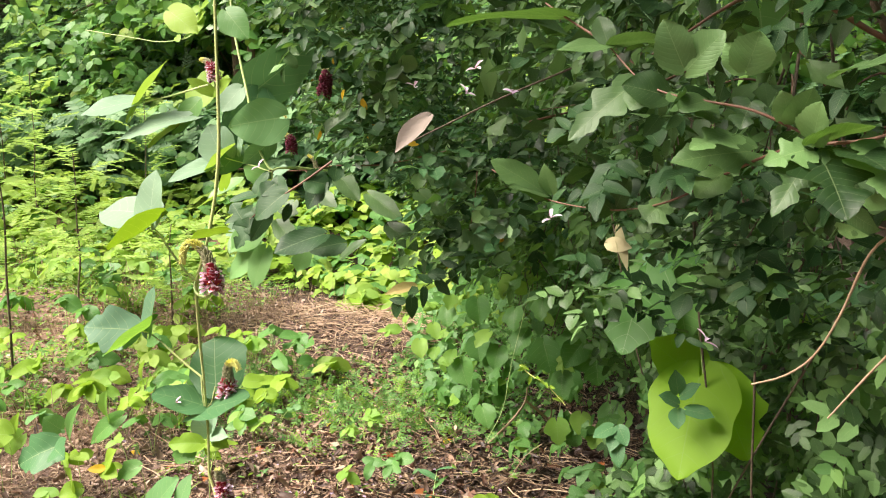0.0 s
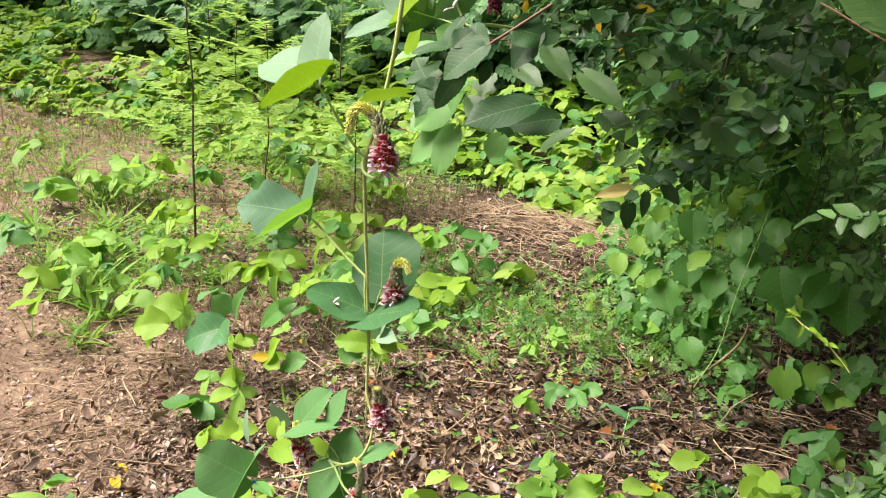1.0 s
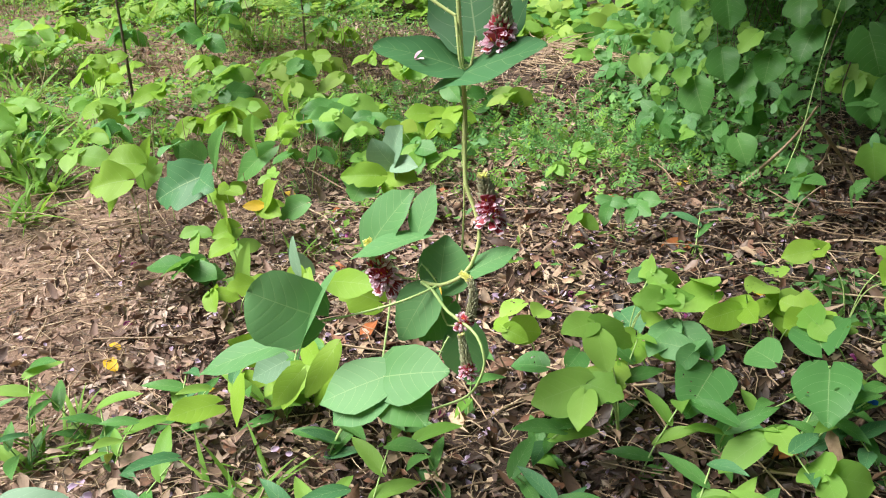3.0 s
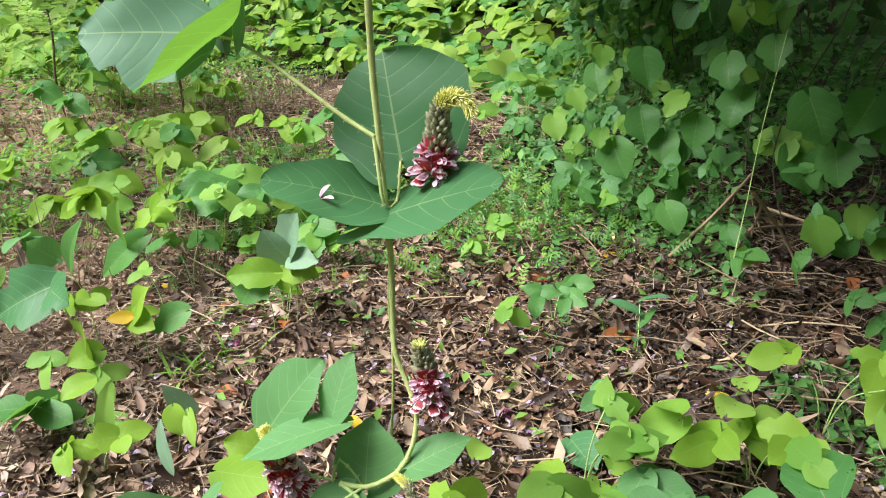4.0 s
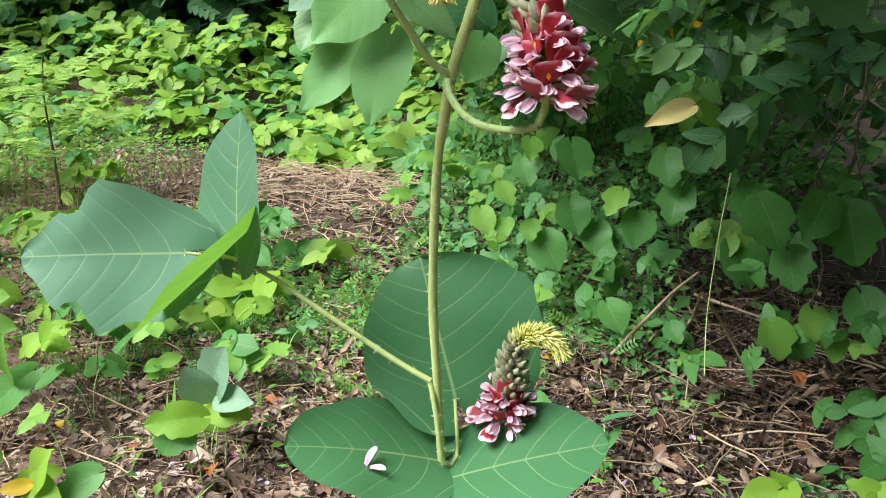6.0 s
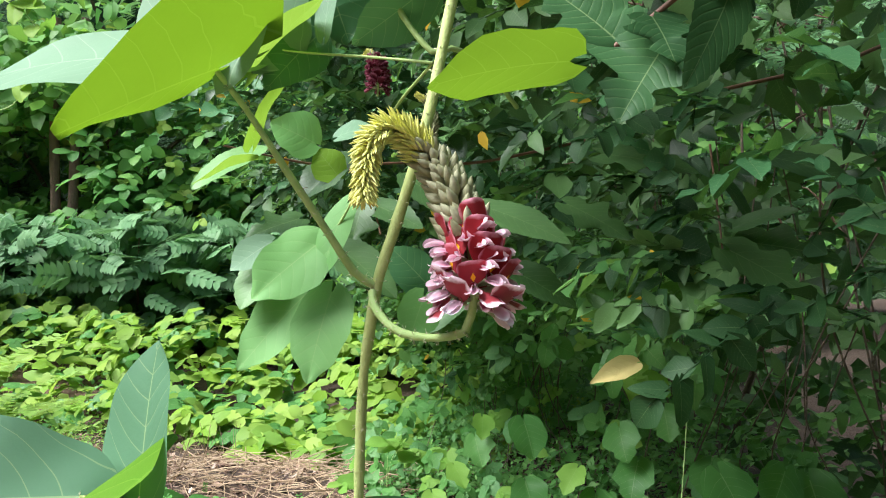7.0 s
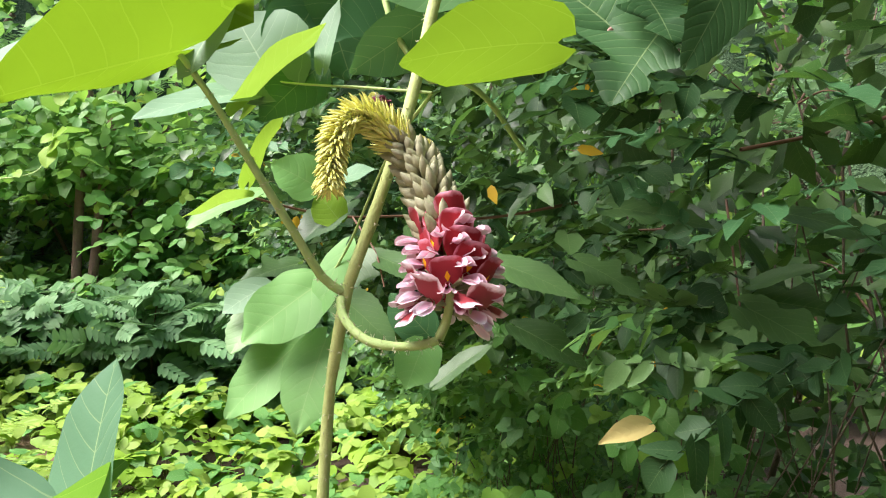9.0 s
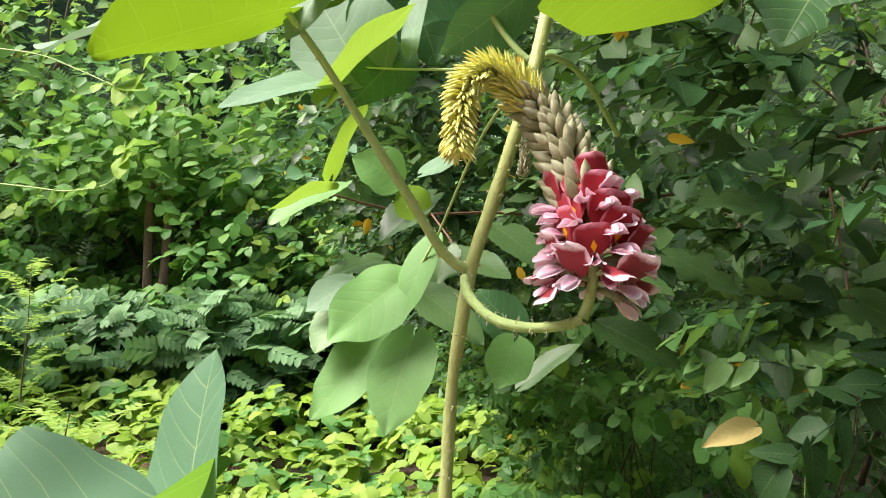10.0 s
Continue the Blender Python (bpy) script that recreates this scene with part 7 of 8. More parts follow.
def vetch_patch():
    """Upright sprays of tiny paired leaves on the litter."""
    n = 800
    x = np.r_[rng.normal(-0.45, 0.34, n // 2), rng.normal(-1.3, 0.3, n // 2)]
    y = np.r_[rng.normal(3.75, 0.3, n // 2), rng.normal(3.85, 0.28, n // 2)]
    pieces = [turned(leaf_grid(0.2, 0.1, "ovate", 2, 1, 0.1, 0.2, 30 + k), pose(0, 0.12 + 0.13 * (k // 2), 0, 0, 0, 65 if k % 2 else -65)) for k in range(12)]
    d = np.stack([rng.normal(0, 0.7, n), rng.normal(-0.2, 0.6, n), rng.uniform(0.2, 1.2, n)], -1)
    z = ground_z(x, y) + 0.08 * rng.random(n)
    ob = strew("vetch", [joined(pieces)], np.stack([x, y, z], -1), turns(d, np.array([[0, -0.8, 0.8]]) + 0.3 * rng.standard_normal((n, 3))), rng.uniform(0.05, 0.1, n), [M_BRIGHT, M_CREEP], mats=(rng.random(n) < 0.75).astype(int))
    tagged(ob, "pale-green vetch with tiny paired leaves on the litter", "herbs", kind="stuff")


vetch_patch()


def field():
    """The sheet of kudzu and weeds behind the mound, up to the hedge."""
    n = 9000
    x = rng.uniform(-11, 0.8, n)
    y = rng.uniform(5.3, 11.0, n)
    d = y + 0.25 * np.maximum(-x - 3, 0)
    keep = (d > 5.6 + 0.35 * np.sin(x * 2.2)) & (x < np.interp(y, EDGE_Y, EDGE_LOW) + 0.6)
    bare = (np.sin(x * 1.3 + 0.6) * np.sin(y * 1.5 + 1) > 0.72) & (x < -3.4)
    keep &= ~bare
    x, y = x[keep], y[keep]
    n = len(x)
    top = 0.12 + 0.5 * smooth(5.4, 7.5, y) * (0.7 + 0.3 * np.sin(x * 3) * np.sin(y * 2.6))
    z = ground_z(x, y) + top * rng.random(n) ** 0.5
    ob = strew("kudzu_field", [trefoil(20 + i, 3, 2) for i in range(5)], np.stack([x, y, z], -1), random_turns(n, 0.3, (-0.1, -0.35, 1)), rng.uniform(0.05, 0.12, n), [M_FIELD, M_LEAF, M_LIME], mats=rng.choice(3, n, p=[.6, .22, .18]))
    tagged(ob, "bright yellow-green kudzu covering the open ground", "groundcover", kind="stuff")
    n = 16000
    x, y = rng.uniform(-11, -2.2, n), rng.uniform(3.6, 10.5, n)
    keep = (np.sin(x * 1.3 + 0.6) * np.sin(y * 1.5 + 1) < 0.72) & (y > 3.4 + 0.3 * np.sin(x * 3) - 0.25 * (x + 2)) & (np.sin(x * 3.7) * np.sin(y * 3.1 + x) > -0.5)
    x, y = x[keep], y[keep]
    n = len(x)
    z = ground_z(x, y) + rng.random(n) * (0.05 + 0.22 * smooth(4.5, 7, y))
    ob = strew("weeds", small("ovate", 0.6, 4, 3), np.stack([x, y, z], -1), random_turns(n, 0.45), rng.uniform(0.03, 0.07, n), [M_FIELD, M_CREEP], mats=(rng.random(n) < 0.4).astype(int))
    tagged(ob, "light-green weeds on the open ground", "groundcover", kind="stuff")


field()


# ---- hedge and trees behind ----
def hedge_line(s):
    """Foot of the hedge, from far on one side (0) to behind the bush (1)."""
    return np.interp(s, [0, 0.3, 0.6, 0.8, 1.0], [-15.0, -9.0, -4.5, -1.0, 3.5]), np.interp(s, [0, 0.3, 0.6, 0.8, 1.0], [5.0, 9.2, 9.9, 9.7, 9.0])


def hedge_tree(s, seed, height, material, feathery=False, leaves=1500):
    r = np.random.default_rng(seed)
    x, y = hedge_line(s)
    x, y = float(x) + r.normal(0, 0.2), float(y) + r.uniform(0.2, 0.9)
    z = float(ground_z(x, y))
    ob = thing("tree", "leafy tree in the hedge behind the field" if not feathery else "tree with feathery bluish-green leaves behind the field", "tree", "trees of the hedge")
    ob.location = (x, y, z)
    trunk = [(0, 0, -0.1)] + [(r.normal(0, .06) * k, r.normal(0, .06) * k, height * 0.16 * k) for k in range(1, 6)]
    part("trunk", tube(path_points(trunk, 0.15), r.uniform(0.06, 0.11), 0.03, 9, 0.05, seed), M_BARK, ob)
    blobs = []
    for k in range(16):
        c = np.array([r.normal(0, 0.85), r.normal(-0.2, 0.5), r.uniform(0.28, 1.0) * height])
        c[2] = max(c[2], 0.5)
        blobs.append((c, r.uniform(0.35, 0.75)))
        if k < 8:
            a = np.array(trunk[min(5, 2 + k // 3)])
            part("limb", tube(path_points([a, (a + c) / 2 + [0, 0, 0.1], c], 0.15), 0.03, 0.01, 6), M_BARK, ob)
    for k in range(10):
        blobs.append((np.array([r.normal(0, 0.8), r.normal(-0.5, 0.3), r.uniform(0.1, 1.3)]), r.uniform(0.3, 0.5)))
    pick = r.integers(0, len(blobs), leaves)
    d = r.standard_normal((leaves, 3))
    d /= np.linalg.norm(d, axis=1, keepdims=True)
    rad = np.array([b[1] for b in blobs])[pick] * (0.55 + 0.5 * r.random(leaves) ** 0.7)
    p = np.array([b[0] for b in blobs])[pick] + d * rad[:, None] * [1, 1, 0.7]
    p[:, 2] = np.maximum(p[:, 2], 0.05)
    if feathery:
        rot = turns(d * [1, 1, 0.4] + 0.4 * r.standard_normal((leaves, 3)), np.array([0, -0.3, 1.0])[None] + 0.3 * r.standard_normal((leaves, 3)))
        kinds = []
        for i in range(3):
            pieces = []
            for k in range(5):
                for sgn in (1, -1):
                    pieces.append(turned(leaf_grid(0.42 - 0.03 * k, 0.15, "ovate", 2, 1, 0.1, 0.2, k), pose(0, 0.17 * k + 0.1, 0, 0, 0, sgn * 62)))
            kinds.append(joined(pieces))
        lf = strew("crown", kinds, p[:leaves // 2], rot[:leaves // 2], r.uniform(0.24, 0.38, leaves // 2), [material], parent=ob)
    else:
        rot = random_turns(leaves, 0.5, (0, -0.5, 0.8))
        lf = strew("crown", small("ovate", 0.6, 2, 2) + small("round", 0.85, 3, 2), p, rot, r.uniform(0.1, 0.21, leaves), [material, M_FIELD], parent=ob, mats=(r.random(leaves) < 0.12).astype(int))
    tagged(lf, "dense leaves", kind="stuff")


for i in range(24):
    hedge_tree((i + 0.5) / 24, 700 + i, 3.6 + 1.2 * math.sin(i * 1.7), (M_HEDGE, M_BLUE, M_HEDGE)[i % 3], i % 3 == 1)


def trunk_tree():
    """Two bare reddish stems before the hedge, with leaves only above."""
    ob = thing("tree", "tree with two bare reddish-brown stems before the hedge", "tree", "trees of the hedge")
    z = float(ground_z(-3.85, 8.7))
    ob.location = (-3.85, 8.7, z)
    for x0, lean in ((0.0, -0.02), (0.1, 0.02)):
        part("trunk", tube(path_points([(x0, 0, -0.1), (x0 + lean, 0, 0.8), (x0 + lean * 2.5, 0, 1.8), (x0 + lean * 4, 0.1, 2.8)], 0.1), 0.055, 0.035, 9, 0.06, 3), M_TRUNK, ob)
    n = 1300
    p = np.stack([rng.normal(0, 0.8, n), rng.normal(0, 0.35, n), 1.85 + np.abs(rng.normal(0.3, 0.5, n))], -1)
    lf = strew("crown", small("round", 0.85, 3, 3), p, random_turns(n, 0.5, (0, -0.5, 0.8)), rng.uniform(0.09, 0.18, n), [M_HEDGE], parent=ob)
    tagged(lf, "broad leaves", kind="stuff")


def low_shrub(x, y, height, seed):
    """A spreading low shrub with feathery bluish leaves before the hedge."""
    r = np.random.default_rng(seed)
    ob = thing("shrub", "low shrub with feathery bluish-green leaves before the hedge", "shrub", "shrubs before the hedge")
    ob.location = (x, y, float(ground_z(x, y)))
    for k in range(5):
        a = r.uniform(0, 6.28)
        part("branch", tube(path_points([(0, 0, -0.05), (math.cos(a) * 0.2, math.sin(a) * 0.2, height * 0.5), (math.cos(a) * 0.6, math.sin(a) * 0.4, height * 0.85)], 0.1), 0.014, 0.005, 6), M_BARK, ob)
    n = 420
    p = np.stack([r.normal(0, 0.5, n), r.normal(0, 0.3, n), height * (0.12 + 0.88 * r.random(n) ** 0.6)], -1)
    p[:, 2] *= 1 - 0.25 * np.minimum(np.abs(p[:, 0]), 1)
    pieces = []
    for k in range(5):
        for sgn in (1, -1):
            pieces.append(turned(leaf_grid(0.42 - 0.03 * k, 0.19, "ovate", 3, 2, 0.1, 0.2, k), pose(0, 0.17 * k + 0.1, 0, 0, 0, sgn * 62)))
    d = np.stack([r.standard_normal(n), r.standard_normal(n) - 0.5, r.normal(-0.1, 0.3, n)], -1)
    lf = strew("crown", [joined(pieces)], p, turns(d, np.array([[-0.15, -0.9, 0.75]]) + 0.3 * r.standard_normal((n, 3))), r.uniform(0.2, 0.34, n), [M_BLUE], parent=ob)
    tagged(lf, "feathery leaves", kind="stuff")


for i, (sx, sy, sh) in enumerate([(-5.6, 7.9, 0.8), (-4.7, 8.0, 0.95), (-3.8, 8.1, 1.0), (-2.9, 8.2, 1.15), (-1.9, 8.3, 1.1), (-0.9, 8.3, 0.9), (-6.6, 7.7, 0.8)]):
    low_shrub(sx, sy, sh, 820 + i)
M_TRUNK = plain_material("reddish_bark", (0.12, 0.07, 0.05), (0.32, 0.2, 0.14), 0.85, 18, 0.8, 0.01, False)
trunk_tree()


def hedge_kudzu():
    """Broad leaves climbing over the foot of the hedge, thin before the two bare stems."""
    n = 4200
    x = rng.uniform(-9.0, 0.6, n)
    y = np.interp(x, [-9, -4.5, 0.6], [8.4, 8.75, 8.9]) + rng.normal(-0.25, 0.4, n)
    z = ground_z(x, y) + 1.9 * rng.random(n) ** 1.7
    keep = ~((np.abs(x + 3.8) < 0.22) & (z > 1.5)) & (np.sin(x * 2.7 + z * 2) + np.sin(z * 5 + x) > -0.9)
    p = np.stack([x, y, z], -1)[keep]
    n = len(p)
    ob = strew("climbing_kudzu", [trefoil(50 + i, 3, 2) for i in range(5)], p, random_turns(n, 0.35, (-0.1, -0.6, 0.8)), rng.uniform(0.06, 0.13, n), [M_LEAF, M_HEDGE, M_FIELD], mats=rng.choice(3, n, p=[.4, .45, .15]))
    tagged(ob, "broad kudzu leaves climbing over the foot of the hedge", "vine", kind="stuff")


hedge_kudzu()


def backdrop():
    """Dark woods far behind the hedge, closed unseen all round to cut sky light."""
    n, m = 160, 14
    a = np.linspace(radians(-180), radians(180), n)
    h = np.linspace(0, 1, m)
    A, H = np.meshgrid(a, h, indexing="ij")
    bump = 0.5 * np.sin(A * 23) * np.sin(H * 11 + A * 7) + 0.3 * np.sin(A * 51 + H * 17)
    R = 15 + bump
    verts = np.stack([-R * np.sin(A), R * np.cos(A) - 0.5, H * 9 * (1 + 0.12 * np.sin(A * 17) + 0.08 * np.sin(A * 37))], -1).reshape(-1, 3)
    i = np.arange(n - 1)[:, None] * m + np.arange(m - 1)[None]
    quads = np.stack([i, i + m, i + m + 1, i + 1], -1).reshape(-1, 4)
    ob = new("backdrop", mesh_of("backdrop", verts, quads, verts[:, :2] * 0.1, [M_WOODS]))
    tagged(ob, "dark green woods far behind the hedge, closed unseen all round to block skylight", "woods", kind="structure")


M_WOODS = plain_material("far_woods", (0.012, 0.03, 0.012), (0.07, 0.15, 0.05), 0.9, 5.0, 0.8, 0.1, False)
backdrop()


# ---- litter on the ground ----
def litter():
    def spots(n, x0, x1, y0, y1):
        x, y = rng.uniform(x0, x1, n) + rng.normal(0, 0.25, n), rng.uniform(y0, y1, n) + rng.normal(0, 0.25, n)
        return x, y
    n = 16000
    x, y = spots(n, -3.6, 0.9, 1.3, 5.8)
    bare = np.exp(-(((x + 1.7) / 0.7) ** 2 + ((y - 2.2) / 0.6) ** 2))
    keep = rng.random(n) > 1.1 * bare
    x, y = x[keep], y[keep]
    n = len(x)
    z = ground_z(x, y) + 0.008 + 0.022 * rng.random(n)
    kinds = [leaf_grid(1.0, w, s, 3, 2, dr, fo, 400 + i, 0.15) for i, (w, s, dr, fo) in enumerate([(0.55, "ovate", 0.25, 0.5), (0.6, "maple", -0.3, 0.4), (0.4, "ovate", 0.5, 0.7), (0.5, "ovate", -0.4, -0.5)])]
    # share of the shade-darkened litter grows towards the bush
    ob = strew("leaf_litter", kinds, np.stack([x, y, z], -1), random_turns(n, 0.35), np.minimum(0.01 + rng.gamma(2.0, 0.009, n), 0.055), [M_DRY, M_ROT_SHADE, M_BLEACHED], mats=np.where(rng.random(n) < 0.8 * smooth(-0.55, 0.3, x), 1, np.where(rng.random(n) < 0.75 * smooth(-0.4, -1.0, x), 2, 0)))
    tagged(ob, "curled brown dead leaves covering the ground", "litter", kind="stuff")
    # dry stalks, thick on the mound and under the bush
    n = 21000
    x, y = spots(n, -3.4, 0.9, 1.3, 5.9)
    mound = np.exp(-(((x + 0.9) / 0.9) ** 2 + ((y - 4.9) / 0.5) ** 2)) + 0.12 * np.exp(-(((x - 0.3) / 0.35) ** 2 + ((y - 3.0) / 0.8) ** 2))
    keep = rng.random(n) < 0.22 + mound
    x, y = x[keep], y[keep]
    mound = mound[keep]
    n = len(x)
    z = ground_z(x, y) + 0.008 + (0.025 + 0.06 * mound) * rng.random(n)
    a = rng.uniform(0, 6.28, n)
    d = np.stack([np.cos(a), np.sin(a), rng.normal(0, 0.12 + 0.1 * mound, n)], -1)
    kinds = [tube([(0, 0, 0), (b * 0.5, 0.4, 0.03), (0, 0.75, 0.02), (c * 0.4, 1, 0)], 0.013, 0.009, 3) for b, c in ((0.05, 0.0), (-0.08, 0.1), (0.12, 0.2))]
    ob = strew("dry_stalks", kinds, np.stack([x, y, z], -1), turns(d, np.array([[0, 0, 1.0]])), np.minimum(rng.gamma(2.0, 0.04, n) + 0.03, 0.22), [M_STRAW])
    tagged(ob, "dry straw-coloured stalks lying on the ground", "litter", kind="stuff")
    # wood chips and crumbs on the bare patch
    n = 7000
    x, y = rng.normal(-1.5, 0.75, n), rng.normal(2.35, 0.6, n)
    z = ground_z(x, y) + 0.007
    ob = strew("chips", [leaf_grid(1.0, w, "ovate", 2, 2, 0.1, 0.3, 440 + i) for i, w in enumerate((0.3, 0.5, 0.7))], np.stack([x, y, z], -1), random_turns(n, 0.3), rng.uniform(0.006, 0.024, n), [M_BLEACHED, M_STRAW], mats=(rng.random(n) < 0.35).astype(int))
    tagged(ob, "small wood chips and crumbs on bare soil", "litter", kind="stuff")
    # crumbs of bark and leaf over all the near ground
    n = 14000
    x, y = rng.uniform(-3.0, 0.9, n) + rng.normal(0, 0.3, n), rng.uniform(1.5, 4.6, n) + rng.normal(0, 0.3, n)
    z = ground_z(x, y) + 0.006 + 0.02 * rng.random(n)
    ob = strew("crumbs", [leaf_grid(1.0, w, s, 2, 2, 0.2, 0.5, 450 + i, 0.15) for i, (w, s) in enumerate(((0.3, "lance"), (0.6, "ovate"), (0.8, "round")))], np.stack([x, y, z], -1), random_turns(n, 0.5), rng.uniform(0.006, 0.022, n), [M_DRY, M_STRAW, M_ROT_SHADE, M_BLEACHED], mats=np.where(rng.random(n) < 0.8 * smooth(-0.55, 0.3, x), 2, np.where(rng.random(n) < 0.6 * smooth(-0.4, -1.0, x), 3, (rng.random(n) < 0.45).astype(int))))
    tagged(ob, "crumbs of bark, straw and broken leaves", "litter", kind="stuff")
    # shredded leaves, layer on layer, under the vine and the bush
    n = 30000
    x, y = rng.uniform(-1.5, 0.95, n) + rng.normal(0, 0.12, n), rng.uniform(1.5, 4.3, n) + rng.normal(0, 0.12, n)
    keep = (x > -1.0 - 0.25 * np.sin(y * 3.3)) | (rng.random(n) < 0.3)
    x, y = x[keep], y[keep]
    n = len(x)
    z = ground_z(x, y) + 0.004 + 0.03 * rng.random(n)
    kinds = [leaf_grid(1.0, w, sh, 3, 2, dr, fo, 480 + i, 0.2) for i, (w, sh, dr, fo) in enumerate([(0.2, "lance", 0.3, 0.6), (0.32, "ovate", -0.35, 0.7), (0.26, "lance", 0.5, -0.6), (0.5, "ovate", 0.3, 0.8), (0.62, "maple", -0.4, 0.5)])]
    ob = strew("leaf_shreds", kinds, np.stack([x, y, z], -1), random_turns(n, 0.6), np.minimum(0.012 + rng.gamma(2.0, 0.008, n), 0.06), [M_DRY, M_STRAW, M_ROT_SHADE, M_BLEACHED], mats=np.where(rng.random(n) < 0.8 * smooth(-0.55, 0.3, x), 2, np.where(rng.random(n) < 0.6 * smooth(-0.4, -0.9, x), 3, (rng.random(n) < 0.16).astype(int))))
    tagged(ob, "torn and shredded dead leaves lying layer on layer", "litter", kind="stuff")
    # fine dry fibres and twigs among them
    n = 9000
    x, y = rng.uniform(-1.6, 0.95, n), rng.uniform(1.6, 4.4, n)
    z = ground_z(x, y) + 0.008 + 0.035 * rng.random(n)
    a = rng.uniform(0, 6.28, n)
    d = np.stack([np.cos(a), np.sin(a), rng.normal(0, 0.22, n)], -1)
    kinds = [tube([(0, 0, 0), (b, 0.5, 0.05), (c, 1, 0)], 0.018, 0.01, 3) for b, c in ((0.06, 0.0), (-0.12, 0.1), (0.18, 0.05))]
    ob = strew("dry_fibres", kinds, np.stack([x, y, z], -1), turns(d, np.array([[0, 0, 1.0]])), rng.uniform(0.02, 0.09, n), [M_STRAW, M_BARK], mats=(rng.random(n) < 0.45).astype(int))
    tagged(ob, "fine dry fibres and twigs in the litter", "litter", kind="stuff")
    # fallen petals under the vine
    n = 900
    x, y = rng.normal(-0.3, 0.5, n), rng.normal(2.4, 0.45, n)
    keep = y > 1.4
    x, y = x[keep], y[keep]
    n = len(x)
    z = ground_z(x, y) + 0.014 + 0.014 * rng.random(n)
    ob = strew("fallen_petals", [petal_grid(1.0, 0.8, 0.3, 0.3, 460 + i) for i in range(3)], np.stack([x, y, z], -1), random_turns(n, 0.5), rng.uniform(0.009, 0.018, n), [M_LILAC, M_PURPLE], mats=(rng.random(n) < 0.06).astype(int))
    tagged(ob, "fallen lilac petals scattered on the litter", "petals", kind="stuff")


litter()


def fallen_leaf(x, y, size, material, label, seed, z=0.02, shape="ovate"):
    r = random.Random(seed)
    a = r.uniform(0, 6.28)
    base = np.array([x, y, float(ground_z(x, y)) + z])
    ob = leaflet(None, base, base + np.array([math.cos(a), math.sin(a), r.uniform(-.1, .2)]) * size, size * 0.55, (r.uniform(-.3, .3), -0.3, 1), material, shape, 0.25, 0.4)
    ob.name = "fallen_leaf"
    tagged(ob, label, "leaf", "fallen leaves")


r_fall = random.Random(15)
for i in range(46):
    fx, fy = r_fall.uniform(-1.3, 0.7), r_fall.uniform(1.75, 4.2)
    mat, lab = r_fall.choice(((M_YELLOW, "small fallen yellow leaf on the litter"), (M_YELLOW, "small fallen yellow leaf on the litter"), (M_YELLOW, "small fallen yellow leaf on the litter"), (M_ORANGE, "curled reddish-brown dead leaf on the litter"), (M_DRY, "large dry brown leaf on the litter"), (M_ORANGE, "curled reddish-brown dead leaf on the litter")))
    fallen_leaf(fx, fy, r_fall.uniform(0.03, 0.05) if mat is M_YELLOW else r_fall.uniform(0.04, 0.07), mat, lab, i)
fallen_leaf(-0.06, 2.94, 0.09, M_ORANGE, "curled orange-red dead leaf on the litter", 91)
fallen_leaf(-1.056, 1.97, 0.05, M_YELLOW, "fallen yellow leaf on bare soil", 92)
fallen_leaf(0.1, 2.98, 0.12, M_DRY, "broad dry brown leaf on the litter", 93, shape="maple")


def dead_branch(points, radius):
    ob = new("dead_branch", mesh_of("dead_branch", *tube(path_points(points, 0.03), radius, radius * 0.5, 7, 0.08, 5), [M_STRAW]))
    tagged(ob, "bare dry pale branch lying under the bush", "branch", "dead branches")





def stubble():
    """Dry upright stalks of last year's grass at the edge of the open ground."""
    n = 5200
    x, y = rng.uniform(-6, -1.2, n), rng.uniform(2.9, 6.6, n)
    keep = (np.sin(x * 2.1) * np.sin(y * 2.7 + 1) > -0.1) & (x < -0.6 - 0.25 * (y - 2.6))
    x, y = x[keep], y[keep]
    n = len(x)
    d = np.stack([rng.normal(0, 0.35, n), rng.normal(0, 0.35, n), np.ones(n)], -1)
    ob = strew("stubble", [tube([(0, 0, 0), (0.02, 0.5, 0), (0, 1, 0)], 0.012, 0.006, 3)], np.stack([x, y, ground_z(x, y)], -1), turns(d, np.array([[0, -1.0, 0.1]])), rng.uniform(0.06, 0.22, n), [M_STRAW])
    tagged(ob, "dry upright grass stubble", "grass", kind="stuff")


stubble()


def hanging_leaf(base, tip, width, material, label):
    ob = leaflet(None, base, tip, width, (0, -0.9, 0.4), material, "ovate", 0.25, 0.35)
    ob.name = "withered_leaf"
    tagged(ob, label, "leaf")


def seed_stalk(points):
    """A pale green stalk with closed pods along it."""
    ob = thing("seed_stalk", "pale yellow-green seed stalk with small closed pods", "stalk")
    line = path_points(points, 0.01)
    part("stalk", tube(line, 0.0014, 0.001, 6), M_TIP, ob)
    r = random.Random(6)
    for k in range(9):
        p = line[int((k + 0.5) / 9 * (len(line) - 1))]
        d = np.array([r.uniform(-1, 1), r.uniform(-1, 0.2), r.uniform(-0.8, 0.4)])
        leaflet(ob, p, p + d / np.linalg.norm(d) * 0.022, 0.008, (0.2, -0.8, 0.5), M_LIME, "lance", 0.1, 0.6).name = "pod"


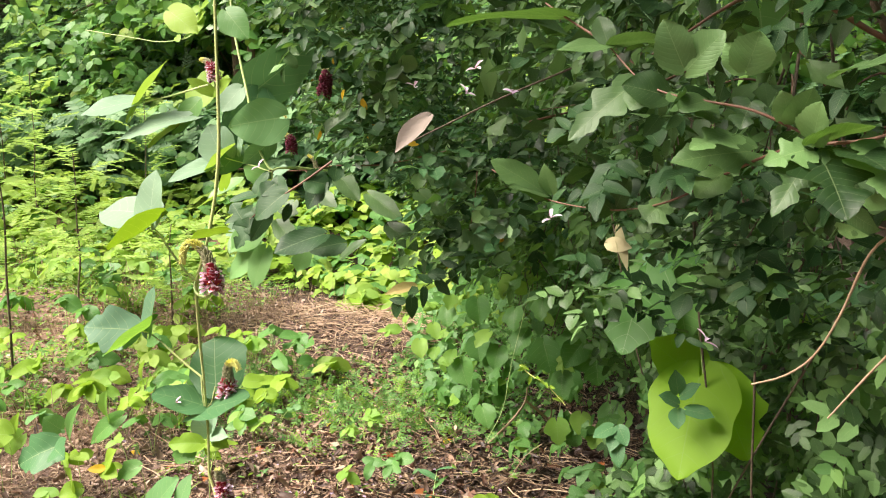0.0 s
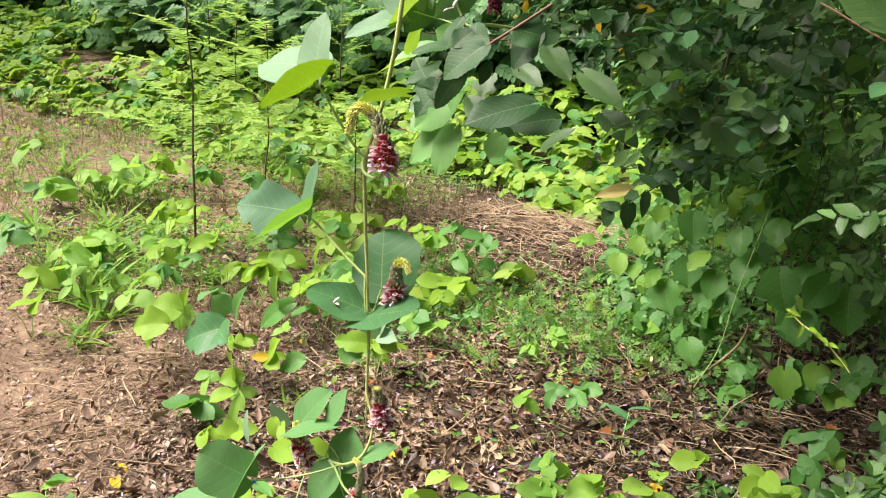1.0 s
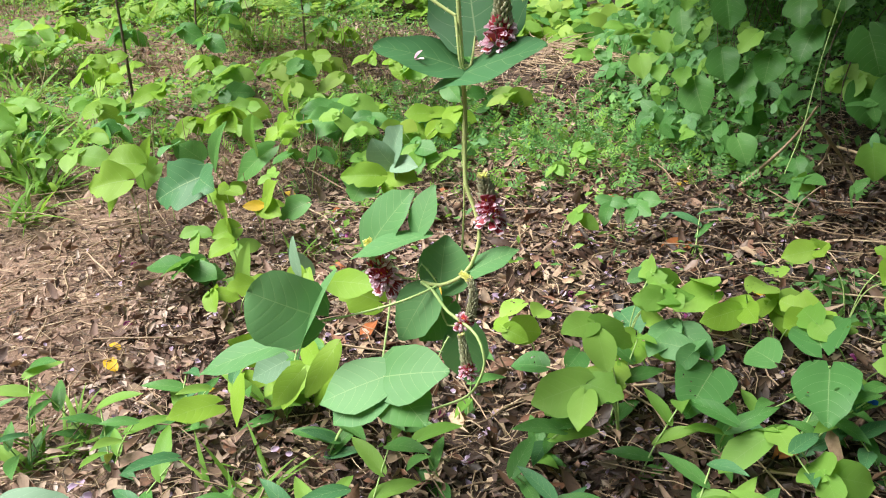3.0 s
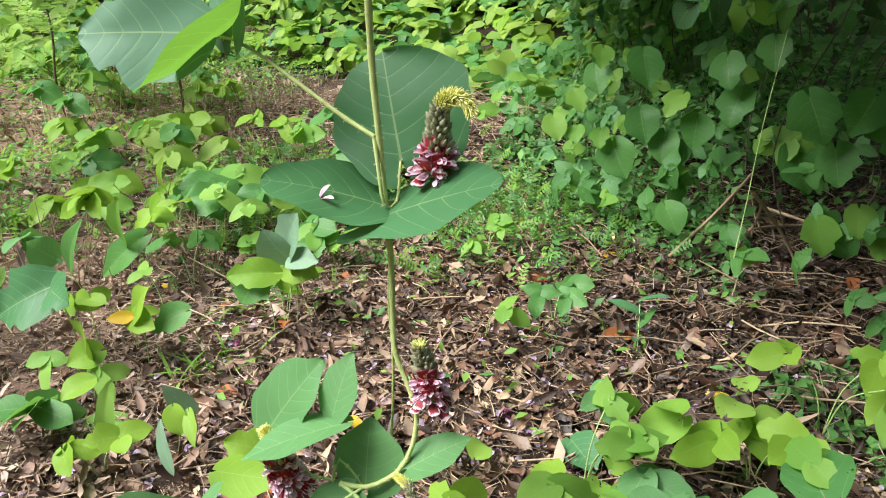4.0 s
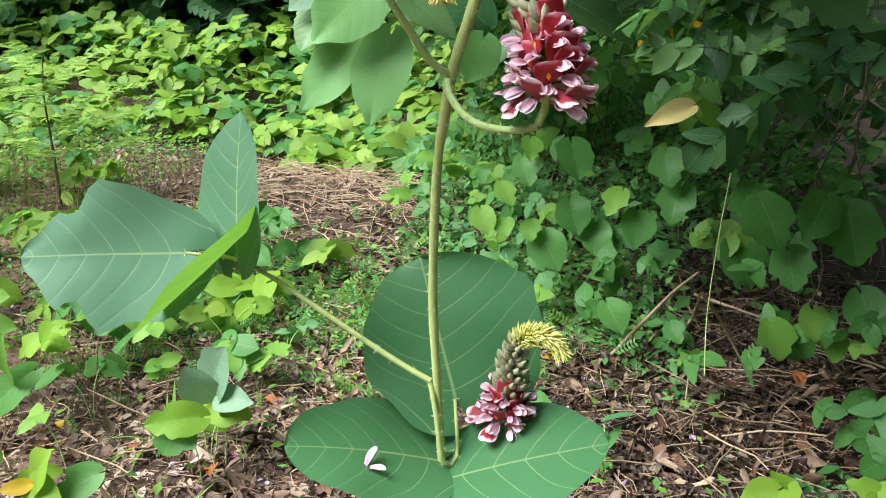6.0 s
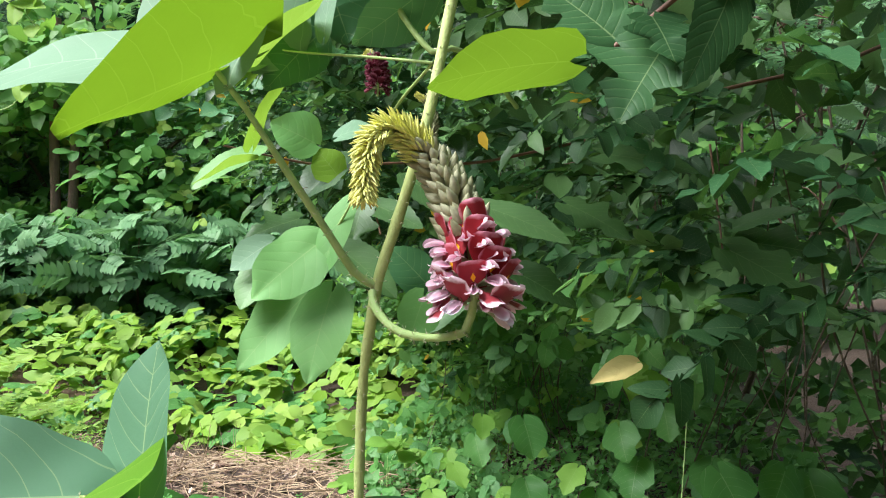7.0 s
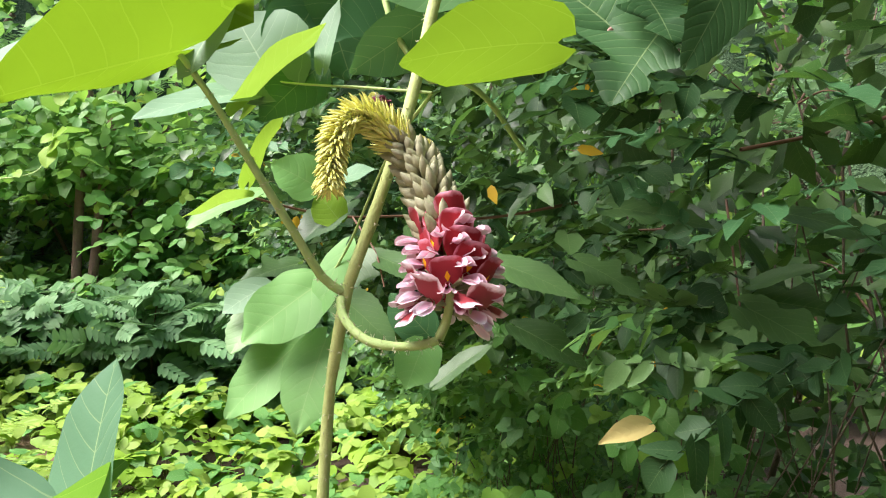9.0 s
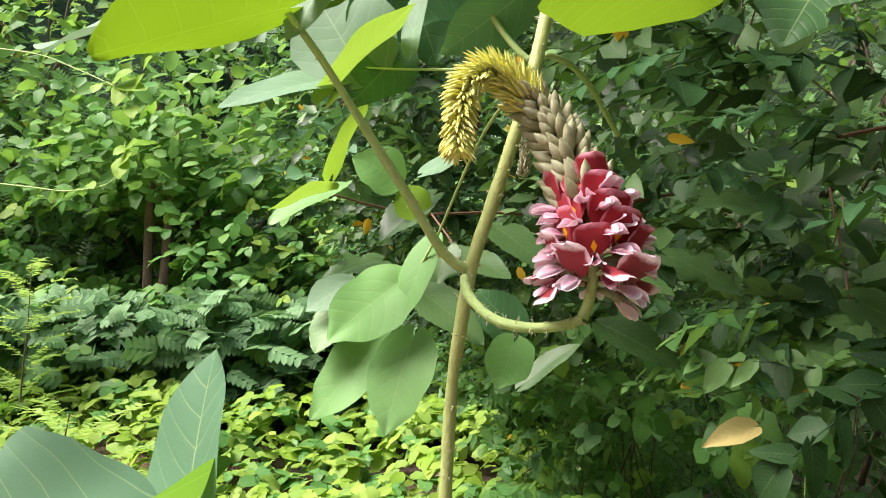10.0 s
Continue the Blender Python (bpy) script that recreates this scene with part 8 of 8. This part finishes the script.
hanging_leaf((0.327, 1.700, 1.380), (0.280, 1.660, 1.317), 0.036, M_GREY, "dry grey-brown leaf caught among the twigs")
seed_stalk([(0.467, 1.950, 0.863), (0.491, 1.950, 0.844), (0.521, 1.950, 0.829), (0.549, 1.950, 0.804), (0.566, 1.950, 0.786)])
dead_branch([(0.094, 3.490, 0.030), (0.174, 3.510, 0.120), (0.238, 3.484, 0.220), (0.272, 3.343, 0.340)], 0.006)
dead_branch([(0.277, 3.300, 0.300), (0.373, 3.436, 0.160), (0.455, 3.468, 0.020)], 0.006)
dead_branch([(0.377, 3.792, 0.100), (0.460, 3.646, 0.120), (0.564, 3.604, 0.100)], 0.006)
dead_branch([(0.170, 3.550, 0.020), (0.294, 3.654, 0.060), (0.487, 3.792, 0.050), (0.618, 3.787, 0.030)], 0.006)
dead_branch([(0.249, 3.490, 0.020), (0.333, 3.597, 0.120), (0.336, 3.561, 0.200)], 0.006)

hanging_leaf((0.048, 2.550, 0.884), (-0.025, 2.500, 0.862), 0.032, M_TAN, "withered yellow-tan leaf caught in the bush")


def petal_thing(p, size, material, seed):
    r = random.Random(seed)
    g = [turned(petal_grid(size, size * 0.36, 0.3, 0.2, seed + k), pose(0, 0, 0.002 * k, 8 + 14 * k, 0, 95 * k + r.uniform(-25, 25))) for k in range(3)]
    ob = new("petal", mesh_of("petal", *joined(g), [material]))
    ob.matrix_world = pose(*p, r.uniform(-20, 20), r.uniform(-20, 20), r.uniform(0, 360))
    tagged(ob, "pale lilac pea-flower petal caught on a leaf", "petal", "dropped petals")


for i, (px, py, pz, mat) in enumerate([(-0.305, 1.862, 0.72, M_WING), (0.584, 1.46, 1.24, M_WHITE), (0.417, 1.61, 1.42, M_WHITE), (0.314, 1.66, 1.43, M_WHITE), (0.43, 1.62, 1.46, M_KEEL), (0.5, 1.58, 1.42, M_LILAC), (0.8, 1.3, 1.12, M_WHITE), (-0.065, 1.82, 1.27, M_WHITE)]):
    petal_thing((px, py, pz), 0.017, mat, i)
